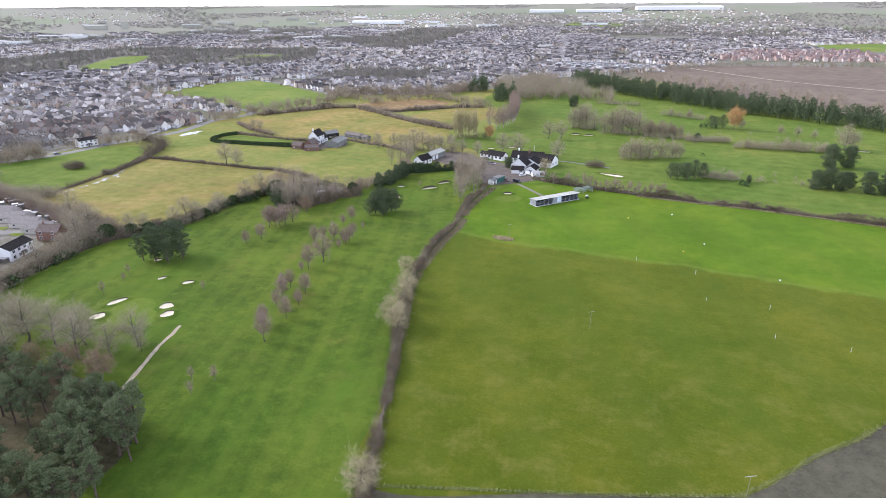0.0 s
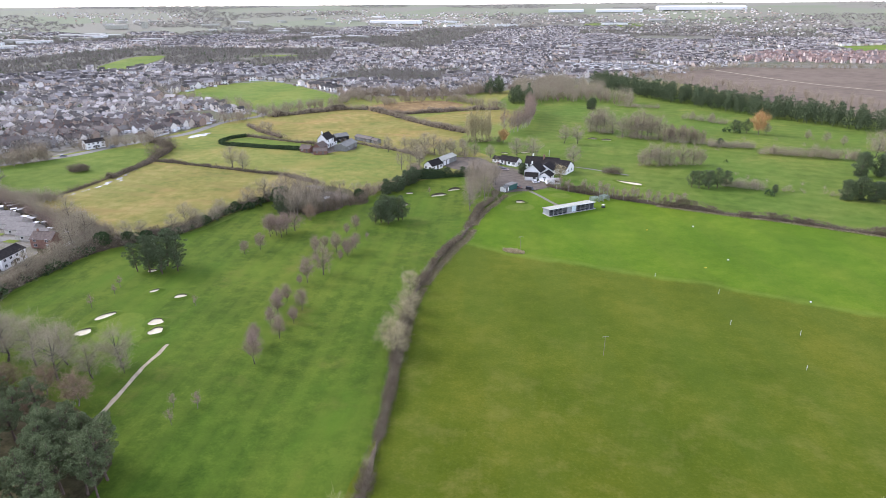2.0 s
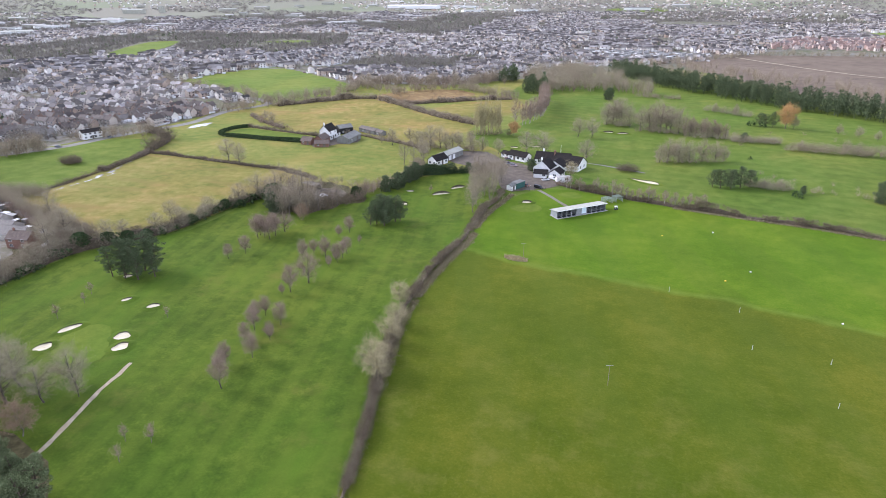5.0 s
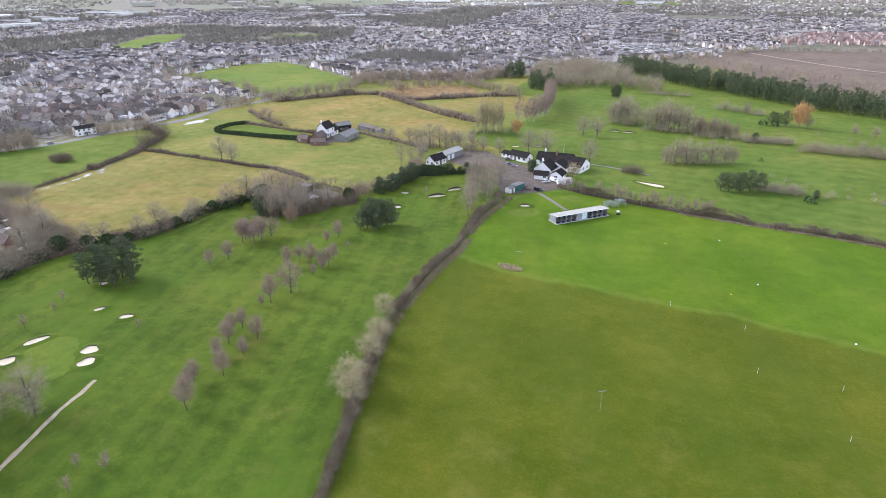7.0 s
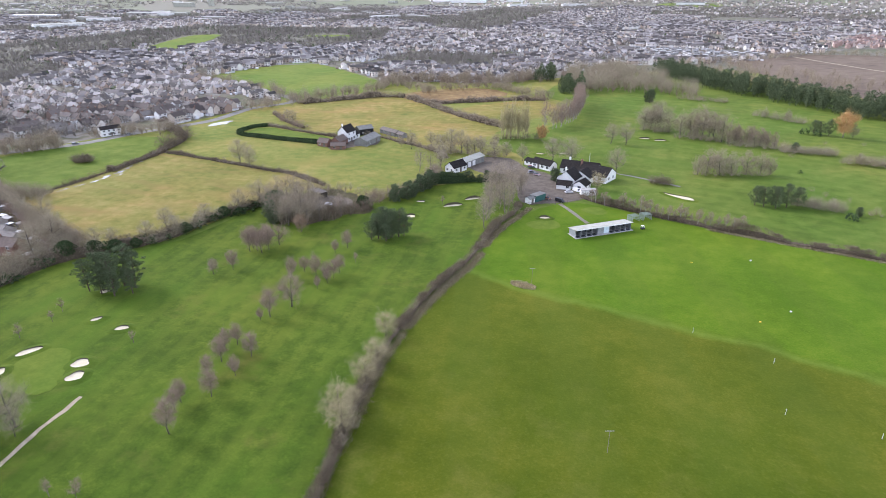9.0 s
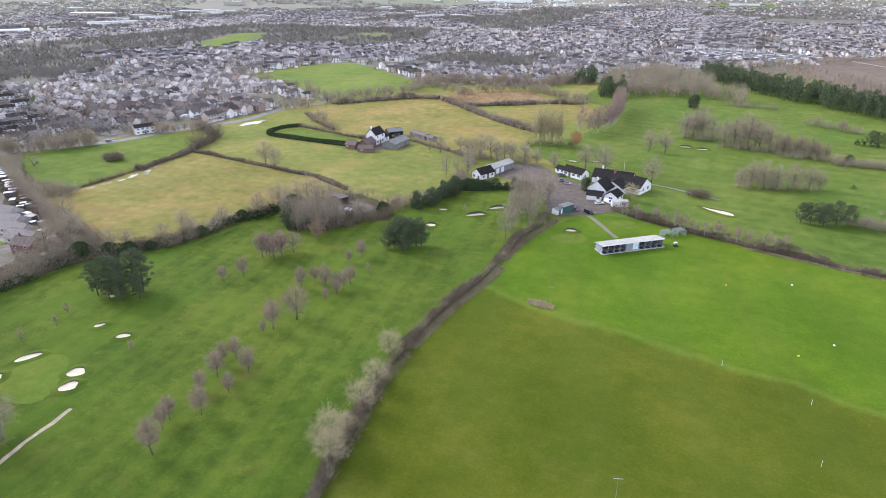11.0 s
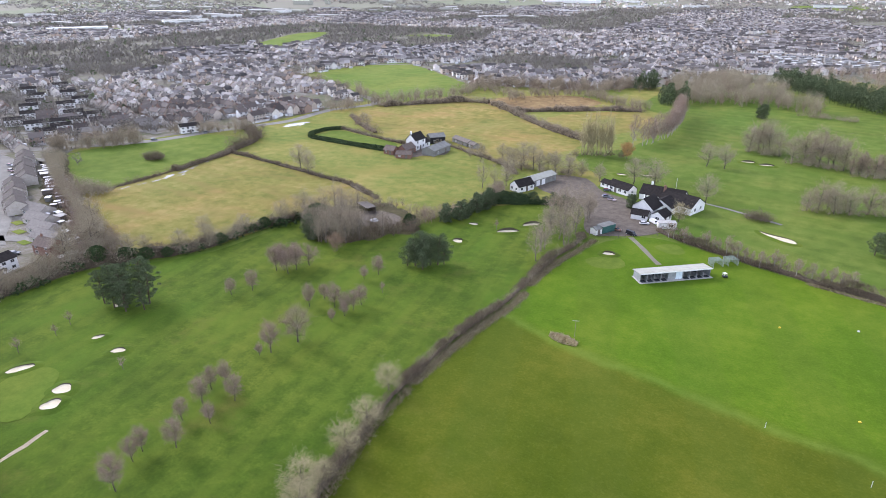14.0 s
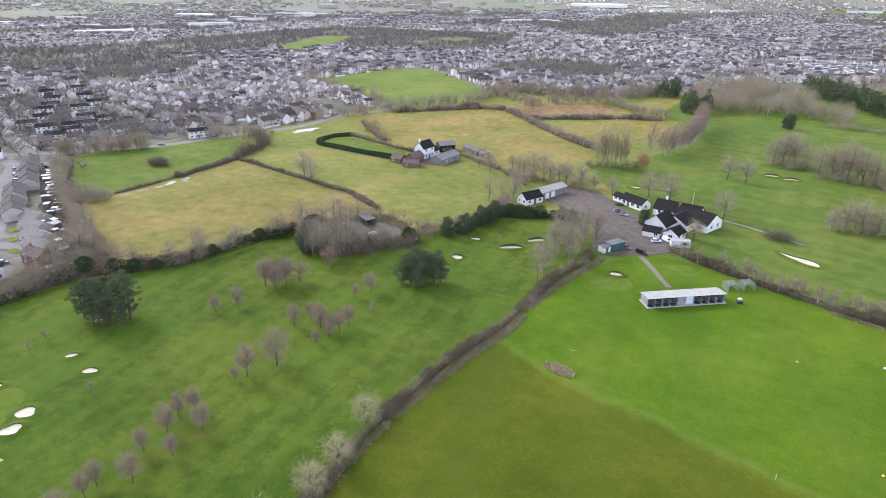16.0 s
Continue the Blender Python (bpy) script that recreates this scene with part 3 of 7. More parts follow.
patch("farm_yard", [(-155, 325), (-146, 321), (-141, 330), (-132, 337), (-136, 349), (-146, 350), (-153, 338)], 0.09, "gravel", "muddy grey farmyard", "yard", wobble=0.4, step=4)
patch("woodland_floor", [(-163, 60), (-163, 150), (-164, 168), (-172, 180), (-212, 200), (-260, 224), (-300, 246), (-297, 238), (-258, 210), (-214, 186), (-182, 166), (-174, 140), (-174, 60)], 0.07, "litter",
      "brown leaf litter under a tree belt", "woodland floor", wobble=0.8, step=5, seed=12)
patch("farm_garden", [(-163, 332), (-185, 333), (-212, 336), (-216, 346), (-212, 355), (-190, 351), (-166, 345)], 0.085, "meadow", "mown green garden beside the farm", "grass", wobble=0.4, step=4)
patch("woodland_floor", [(-161, 40), (-161, 98), (-128, 97), (-100, 93), (-88, 88), (-79, 80), (-76, 62), (-72, 20), (-90, 0)], 0.09, "litter",
      "brown leaf litter under trees", "woodland floor", wobble=0.8, step=5)
patch("woodland_floor", [(-130, 248), (-120, 258), (-106, 258), (-94, 250), (-90, 243), (-101, 226), (-112, 220), (-122, 230)], 0.075, "litter",
      "brown leaf litter in a copse", "woodland floor", wobble=1.6, step=3, seed=9)
strip("footpath", [(-23.5, 274), (-17, 265.5), (-10.5, 256)], 1.7, 0.12, "asphalt", "pale tarmac path to the bays", "path")
strip("footpath", [(-88, 76), (-91, 90), (-93.5, 102), (-94.9, 109), (-95.5, 115), (-96, 119.6)], 1.0, 0.10, "path", "bare earth path across turf", "path", step=2, wobble=0.15)
strip("footpath", [(-23, 328), (-6, 323), (5, 319), (20, 312)], 1.4, 0.10, "road", "pale path across the course", "path")
strip("road", [(-360, 205), (-311, 254), (-285, 286), (-277, 313), (-267, 337), (-257, 362), (-258, 402), (-247, 440), (-300, 472), (-395, 520), (-440, 620)], 6.5, 0.09, "road", "grey tarmac road beside hedges", "road")
strip("road", [(-330, 225), (-308, 222), (-285, 207), (-250, 190), (-215, 170), (-196, 152), (-190, 120)], 7, 0.10, "road", "pale estate road between houses", "road")
patch("flooded_corner", [(-248, 346), (-250.5, 354), (-248, 360), (-244.5, 365), (-242, 359), (-244.5, 351)], 0.10, "water", "pale sheet of flood water on grass", "water", wobble=0.6, step=2)
for pts in ([(-222.8, 221), (-223.2, 224), (-222.2, 226.5), (-221.8, 223)], [(-222.4, 227.5), (-221.8, 231), (-220.6, 233.5), (-220.8, 229)], [(-220.2, 235), (-220.9, 238.5), (-219.6, 240), (-219.2, 236.5)], [(-219.6, 241), (-221.8, 244), (-222, 247.5), (-220.4, 248), (-219.4, 245), (-218.4, 242)],
            [(-221.4, 249), (-222.2, 253), (-221, 255.5), (-219.4, 253), (-219.8, 250)], [(-222.8, 256), (-224.2, 261), (-224.4, 264), (-223, 262), (-221.8, 258)], [(-225, 266), (-226, 270), (-225.2, 271), (-224.4, 268)], [(-217.6, 246), (-218.2, 250), (-217.4, 251), (-216.8, 248)], [(-224.4, 215), (-224.8, 218), (-224, 219)]):
    patch("flooded_furrow", pts, 0.10, "water", "pale streak of flood water along a hedge", "water", wobble=0.7, step=1.2)
patch("putting_green", [(-108, 116), (-104, 119), (-107, 125), (-113, 132), (-119, 131), (-121, 125), (-116, 117)], 0.12, "green", "closely mown putting green", "grass", wobble=0.1, step=2)
patch("putting_green", [(-28, 245), (-22, 246), (-19, 250), (-22, 255), (-28, 253), (-31, 249)], 0.12, "green", "closely mown practice green", "grass", wobble=0.1, step=2)
patch("putting_green", [(-15, 270), (-9, 266), (-5, 269), (-9, 275)], 0.12, "green", "closely mown practice green", "grass", wobble=0.1, step=2)


def bunker(x, y, a, b, deg, seed, lip_deg=90, spoon=0.0, deep=1.0):
    """Sand in an uneven hollow, with a dark face painted for the lip's shade under a raised turf lip on its high side;
    spoon: how far one end narrows; deep: how high the face stands.
    """
    a, b = a * 0.86, b * 0.86
    rng = np.random.default_rng(seed)
    t = thing("bunker", "pale sand bunker with a raised turf lip", "bunker", pose(x, y, 0.08, 0, 0, deg), "golf bunkers")
    n = 40
    an = np.arange(n) * 2 * np.pi / n
    wob = 1 + 0.1 * np.sin(2 * an + rng.uniform(0, 6)) + 0.08 * np.sin(3 * an + rng.uniform(0, 6)) + 0.04 * np.sin(5 * an + rng.uniform(0, 6))
    X, Y = a * wob * np.cos(an), b * wob * np.sin(an)
    Y = Y * (1 - spoon * np.clip(0.5 - X / (2 * a), 0, 1)) + spoon * 0.35 * b * np.sin(X / a * 2.2)
    up = (0.14 + 0.86 * np.clip(np.cos(an - radians(lip_deg - deg)), 0, 1)) * deep
    ox, oy = np.cos(an), np.sin(an)

    def rings(rows):
        V, F = [], []
        for r, o, z in rows:
            V += [(X[i] * r + ox[i] * o, Y[i] * r + oy[i] * o, (z[i] if hasattr(z, "__len__") else z)) for i in range(n)]
        for k in range(len(rows) - 1):
            F += [(k * n + i, (k + 1) * n + i, (k + 1) * n + (i + 1) % n, k * n + (i + 1) % n) for i in range(n)]
        return Geo().add(V, F)

    part("sand", rings(((0.0, 0, 0.06), (0.5, 0, 0.08), (0.86, 0, 0.12), (1.0, 0, 0.2))), "sand", t, smooth=True)
    # soil colour here stands in for the shade under the lip
    part("soil_face", rings(((0.99, 0, 0.19), (1.0, 0.05, 0.2 + 0.24 * up), (1.0, 0.1, 0.21 + 0.27 * up))), "wet_soil", t, "dark strip standing in for lip shade", smooth=True)
    part("lip", rings(((1.0, 0.1, 0.21 + 0.27 * up), (1.0, 0.4, 0.19 + 0.29 * up), (1.0, 1.0, 0.1 + 0.18 * up), (1.0, 2.0, -0.05))), "fairway", t, "turf lip round the sand", smooth=True)


for k, b in enumerate(((-106.4, 128.7, 2.3, 1.8, 50), (-103.2, 124.4, 2.3, 1.7, 50), (-122, 128.4, 3.6, 1.1, 62), (-121, 119.5, 2.4, 1.7, 70), (-119.5, 145.3, 1.5, 0.8, 50), (-109.8, 144, 1.9, 1.05, 45),
                       (-130, 158, 1.6, 1.0, 20), (-72.6, 242, 2.2, 1.3, 0), (-61.8, 258.1, 4.0, 1.4, 38), (-57.2, 268.2, 3.4, 1.3, 45), (-75.2, 258.6, 2.0, 0.8, 10), (-26, 256.3, 2.2, 1.1, 5),
                       (-35, 350, 3.0, 0.9, 30), (1, 396, 3.4, 1.2, 0), (9, 394, 3.4, 1.2, 10), (-46, 346, 2.6, 0.9, 0), (158, 375, 4, 1.2, -10))):
    bunker(*b, seed=40 + k, lip_deg=115 if k in (8, 9) else 90, deep=3.2 if k in (8, 9) else 2.6 if k in (13, 14) else 2.2 if k in (7, 11) else 1.0)
bunker(19.5, 297.5, 7.0, 2.7, -33, seed=58, spoon=0.8)
strip("track", [(128, 872), (165, 800), (215, 720), (300, 640)], 3.0, 0.12, "path", "pale farm track across ploughed land", "track")


# ---- trees ----
def ball(rng, n, shell=0.35):
    d = rng.normal(size=(n, 3))
    d /= np.linalg.norm(d, axis=1)[:, None]
    return d * (shell + (1 - shell) * rng.uniform(size=(n, 1)) ** 0.6)


def bare_tree(name, seed, h, spread, label, twig="twig", bark="bark", low=0.22, twigs=1300, limbs=8, width=0.05, tuft=0.9, girth=0.014, lead=0.8):
    """A leafless tree: trunk, limbs that fork, and a crown of many fine twigs with lumps and gaps."""
    rng = np.random.default_rng(seed)
    t = thing(name, label, "tree", pose(0, 0, -500))
    wood, crown = Geo(), Geo()
    lean = rng.normal(size=2) * 0.03 * h
    top = np.array([lean[0], lean[1], h * lead])
    r0 = h * girth
    bend = rng.normal(size=(2, 2)) * 0.02 * h
    pts = [np.zeros(3), np.array([lean[0] * 0.2 + bend[0, 0], lean[1] * 0.2 + bend[0, 1], h * max(low, 0.12)]), np.array([lean[0] * 0.6 + bend[1, 0], lean[1] * 0.6 + bend[1, 1], h * lead * 0.62]), top]
    ks = (np.arange(limbs) + rng.uniform(size=limbs)) / limbs
    roots = [pts[1] * (1 - k) + pts[2] * k for k in ks]
    line = [pts[0], pts[1], *roots, pts[2], pts[3]]
    girths = [r0 * 1.25, r0, *(r0 * (1 - 0.4 * k) for k in ks), r0 * 0.6, r0 * 0.2]
    joints = []
    for a, b, ra, rb in zip(line, line[1:], girths, girths[1:]):
        wood.tube(a, b, ra, rb, 6, weld=wood.end if wood.n else None)
        joints.append(wood.end)
    cen = np.array([0, 0, h * (low + 1) / 2])
    rad = np.array([spread, spread, h * (1 - low) / 2])
    ends = []
    for i in range(limbs):
        az = i * 2.4 + rng.uniform(-0.4, 0.4)
        s = roots[i]
        z = min(h * 0.94, s[2] + h * rng.uniform(0.08, 0.26))
        q = math.sqrt(max(0.05, 1 - ((z - cen[2]) / rad[2]) ** 2)) * rng.uniform(0.55, 0.85)
        e = np.array([math.cos(az) * spread * q, math.sin(az) * spread * q, z])
        mid = (s + e) / 2 + np.array([0, 0, 0.02 * h]) + rng.normal(size=3) * 0.025 * h
        wood.tube(s, mid, r0 * 0.42, r0 * 0.26, 5, weld=joints[i + 1])
        root = wood.end
        bow = (mid + e) / 2 + np.array([0, 0, -0.03 * h]) + rng.normal(size=3) * 0.02 * h
        wood.tube(mid, bow, r0 * 0.26, r0 * 0.18, 4, weld=root)
        fork = wood.end
        wood.tube(bow, e, r0 * 0.18, r0 * 0.07, 4, weld=fork)
        for f0, w in ((mid, root), (bow, fork)):
            f1 = f0 + (e - mid) * rng.uniform(0.35, 0.6) + rng.normal(size=3) * 0.09 * h + np.array([0, 0, 0.05 * h])
            wood.tube(f0, f1, r0 * 0.15, r0 * 0.05, 3, weld=w)
        ends.append((s, mid, e, rng.uniform(0.8, 1.15)))
    ends.append((pts[2], top, cen + np.array([0, 0, rad[2] * 0.6]), 1.0))
    d = ball(rng, twigs // 9, 0.3)
    ph = rng.uniform(0, 6, 3)
    lob = 0.92 + 0.2 * np.sin(d[:, 0] * 4.1 + ph[0]) * np.sin(d[:, 1] * 3.7 + ph[1]) + 0.14 * np.sin(d[:, 2] * 5.3 + d[:, 0] * 2 + ph[2])
    targets = cen + d * lob[:, None] * rad
    E = np.array([e[2] for e in ends])
    near = np.argmin(((targets[:, None] - E) / rad) ** 2 @ np.ones(3), axis=1)
    lump = np.array([e[3] for e in ends])[near]
    targets = cen + (targets - cen) * lump[:, None]
    k = rng.uniform(size=(len(targets), 1))
    S0, S1 = np.array([ends[i][0] for i in near]), np.array([ends[i][1] for i in near])
    base = np.where(k < 0.4, S0 * (1 - k / 0.4) + S1 * k / 0.4, S1 * (1 - (k - 0.4) / 0.6) + E[near] * (k - 0.4) / 0.6)
    crown.blades(base, targets, np.full(len(targets), width * 1.2), rng)
    for _ in range(8):
        k = rng.uniform(0.5, 1.05, size=(len(targets), 1))
        b0 = base * (1 - k) + targets * k
        out = (b0 - cen) / rad
        out /= np.linalg.norm(out, axis=1)[:, None] + 1e-6
        tip = b0 + (out * 0.2 + rng.normal(size=b0.shape) * 0.8 + np.array([0, 0, 0.12])) * tuft * rng.uniform(0.5, 1.3, size=(len(b0), 1))
        crown.blades(b0, tip, rng.uniform(0.7, 1.3, len(b0)) * width, rng)
    part("trunk", wood, bark, t)
    part("crown", crown, twig, t, "fine leafless twigs")
    return t


def pine(name, seed, h, spread, label, leaf="needle", low=0.4, clumps=34, per=70, size=0.3, clump=0.27, slim=0.45):
    """A pine: bare lower trunk, rising limbs, and flat clumps of dark needles with gaps between."""
    rng = np.random.default_rng(seed)
    t = thing(name, label, "tree", pose(0, 0, -500))
    wood, crown = Geo(), Geo()
    r0 = h * 0.017
    lean = rng.normal(size=2) * 0.05 * h
    ks = low + (1 - low) * (np.arange(clumps) + rng.uniform(size=clumps)) / clumps
    up = [0.0, *(0.85 * k for k in ks), 0.95]
    joints = []
    for a, b in zip(up, up[1:]):
        wood.tube(np.array([lean[0], lean[1], h]) * a, np.array([lean[0], lean[1], h]) * b, r0 * (1.3 - 1.1 * a), r0 * (1.3 - 1.1 * b), 6, weld=wood.end if wood.n else None)
        joints.append(wood.end)
    for i, k in enumerate(ks):
        u = (k - low) / (1 - low)
        prof = (0.55 + 1.1 * u) if u < 0.4 else math.sqrt(max(0.02, 1 - ((u - 0.4) / 0.62) ** 2))
        az = i * 2.4 + rng.uniform(-0.6, 0.6)
        r = spread * prof * rng.uniform(0.3, 1.05)
        s = np.array([lean[0] * k * 0.85, lean[1] * k * 0.85, h * k * 0.85])
        c = np.array([lean[0] * k + math.cos(az) * r, lean[1] * k + math.sin(az) * r, h * k * 0.93 + 0.08 * r])
        wood.tube(s, c, r0 * 0.3, r0 * 0.1, 4, weld=joints[i])
        q = rng.uniform(0.65, 1.3)
        m = int(per * q)
        crown.leaves(c + ball(rng, m, 0.4) * np.array([1.3, 1.3, 0.62]) * q * spread * clump, rng.uniform(0.6, 1.4, m) * size, rng, slim=slim)
    part("trunk", wood, "pine_bark", t)
    part("crown", crown, leaf, t, "clumped dark evergreen needles")
    return t


def evergreen(name, seed, h, spread, label, leaf="cypress", n=2600, size=0.3, taper=1.0):
    """A dense evergreen of many small sprays over a short trunk."""
    rng = np.random.default_rng(seed)
    t = thing(name, label, "tree", pose(0, 0, -500))
    wood, crown = Geo(), Geo()
    wood.tube((0, 0, 0), (0, 0, h * 0.8), h * 0.025, h * 0.006, 6)
    d = ball(rng, n, 0.72)
    lump = 1 + 0.16 * np.sin(d[:, 0] * 5 + seed) * np.sin(d[:, 1] * 5) + 0.12 * np.sin(d[:, 2] * 7 + d[:, 0] * 4)
    z = d[:, 2:3]
    w = np.where(z > 0, (1 - z) * taper + (1 - taper), 1.0) ** 0.6
    p = np.concatenate([d[:, :2] * spread * (0.35 + 0.65 * w) * lump[:, None], h * (0.53 + 0.47 * z)], 1)
    crown.leaves(p, rng.uniform(0.6, 1.4, n) * size, rng)
    part("trunk", wood, "bark", t)
    part("crown", crown, leaf, t, "dense dark evergreen sprays")
    return t


PROTOS = []


def grove(protos, spots, group, seed, low=0.8, high=1.15, z=0.0):
    """Copies of a few trees at given spots, each at its own turn and size."""
    rng = np.random.default_rng(seed)
    for k, s in enumerate(spots):
        src = protos[int(rng.integers(len(protos)))]
        sc = (s[2] if len(s) > 2 else 1.0) * rng.uniform(low, high)
        o = copy_thing(src, pose(s[0], s[1], z, 0, 0, rng.uniform(0, 360)))
        o.scale = (sc, sc, sc * rng.uniform(0.93, 1.08))
        tagged(o, group=group)
    for p in protos:
        if p not in PROTOS:
            PROTOS.append(p)


def spots_in(poly, n, seed, gap=3.0):
    """n spots spread over a piece of plan."""
    rng = np.random.default_rng(seed)
    P = np.array(poly, float)
    lo, hi = P.min(0), P.max(0)
    out = []
    for _ in range(n * 60):
        q = rng.uniform(lo, hi)
        if inside(poly, q[0], q[1]) and all((q[0] - o[0]) ** 2 + (q[1] - o[1]) ** 2 > gap * gap for o in out):
            out.append((float(q[0]), float(q[1])))
            if len(out) >= n:
                break
    return out


def spots_along(pts, gap, seed, spread=1.5):
    rng = np.random.default_rng(seed)
    c = curve(pts, gap)
    return [(float(x + rng.normal() * spread), float(y + rng.normal() * spread)) for x, y in c]


# joined woods and belts
def puff(seed, h, r, n=90, width=0.16, low=0.18, trunk=True):
    """A far leafless tree as one small piece: stem and fine rays."""
    rng = np.random.default_rng(seed)
    g = Geo()
    if trunk:
        g.tube((0, 0, 0), (0, 0, h * 0.6), h * 0.018, h * 0.006, 4)
    cen, rad = np.array([0, 0, h * (1 + low) / 2]), np.array([r, r, h * (1 - low) / 2])
    d = ball(rng, n, 0.35)
    ph = rng.uniform(0, 6, 3)
    lob = 0.9 + 0.22 * np.sin(d[:, 0] * 4 + ph[0]) * np.sin(d[:, 1] * 4 + ph[1]) + 0.12 * np.sin(d[:, 2] * 5 + ph[2])
    tip = cen + d * lob[:, None] * rad
    away = d * 0.5 + rng.normal(size=(n, 3)) * 0.6 + np.array([0, 0, 0.35])
    base = tip - away * h * rng.uniform(0.06, 0.15, size=(n, 1))
    base[:, 2] = np.maximum(base[:, 2], 0.02 * h)
    g.blades(base, tip, rng.uniform(0.6, 1.4, n) * width, rng)
    m = max(4, n // 12)
    foot = np.tile(np.array([0, 0, h * (low + 0.1)]), (m, 1))
    g.blades(foot, cen + ball(rng, m, 0.6) * rad * 0.8, np.full(m, width * 1.6), rng)
    return np.concatenate(g.v), np.concatenate(g.f)


def fir_piece(seed, h, r, n=230, size=0.46):
    rng = np.random.default_rng(seed)
    g = Geo()
    g.tube((0, 0, 0), (0, 0, h * 0.9), h * 0.016, h * 0.004, 4)
    d = ball(rng, n, 0.6)
    z = d[:, 2:3]
    p = np.concatenate([d[:, :2] * r * (1.0 - 0.35 * z), h * (0.52 + 0.48 * z)], 1)
    g.leaves(p, rng.uniform(0.6, 1.4, n) * size, rng)
    return np.concatenate(g.v), np.concatenate(g.f)


def pine_piece(seed, h, r, clumps=14, per=24, size=0.4):
    """A far pine as one small piece: bare stem, rounded clumps of needles with gaps between."""
    rng = np.random.default_rng(seed)
    g = Geo()
    g.tube((0, 0, 0), (rng.normal() * 0.4, rng.normal() * 0.4, h * 0.9), h * 0.016, h * 0.004, 4)
    for i in range(clumps):
        k = 0.18 + 0.74 * (i + rng.uniform()) / clumps
        az, out = i * 2.4 + rng.uniform(-0.5, 0.5), r * rng.uniform(0.25, 0.9) * (1.2 - 0.75 * (k - 0.18))
        c = np.array([math.cos(az) * out, math.sin(az) * out, h * k])
        g.leaves(c + ball(rng, per, 0.5) * np.array([1.0, 1.0, 0.7]) * r * rng.uniform(0.36, 0.55), rng.uniform(0.6, 1.4, per) * size, rng)
    return np.concatenate(g.v), np.concatenate(g.f)


def bush_piece(seed, h, r, n=70, size=0.4):
    rng = np.random.default_rng(seed)
    g = Geo()
    d = ball(rng, n, 0.6)
    d[:, 2] = np.abs(d[:, 2])
    g.leaves(d * np.array([r, r, h]), rng.uniform(0.6, 1.4, n) * size, rng)
    return np.concatenate(g.v), np.concatenate(g.f)


def scattered(name, pieces, spots, mat, label, category, seed, low=0.7, high=1.2, kind="stuff"):
    """Many copies of small pieces joined in one mesh."""
    rng = np.random.default_rng(seed)
    S = np.array([s[:2] for s in spots], float)
    which = rng.integers(len(pieces), size=len(S))
    VV, FF, n = [], [], 0
    for k, (v, f) in enumerate(pieces):
        idx = np.nonzero(which == k)[0]
        if not len(idx):
            continue
        an, sc = rng.uniform(0, 2 * np.pi, len(idx)), rng.uniform(low, high, len(idx))
        c, s = np.cos(an)[:, None] * sc[:, None], np.sin(an)[:, None] * sc[:, None]
        X = v[:, 0] * c - v[:, 1] * s + S[idx, :1]
        Y = v[:, 0] * s + v[:, 1] * c + S[idx, 1:2]
        Z = v[:, 2] * sc[:, None] * rng.uniform(0.85, 1.15, (len(idx), 1)) + hill(S[idx, 0], S[idx, 1])[:, None]
        VV.append(np.stack([X, Y, Z], -1).reshape(-1, 3))
        FF.append((f[None] + (np.arange(len(idx)) * len(v))[:, None, None]).reshape(-1, 3) + n)
        n += len(idx) * len(v)
    return tagged(new(name, mesh_np(name, np.concatenate(VV), np.concatenate(FF), [mat])), label, category, kind=kind)


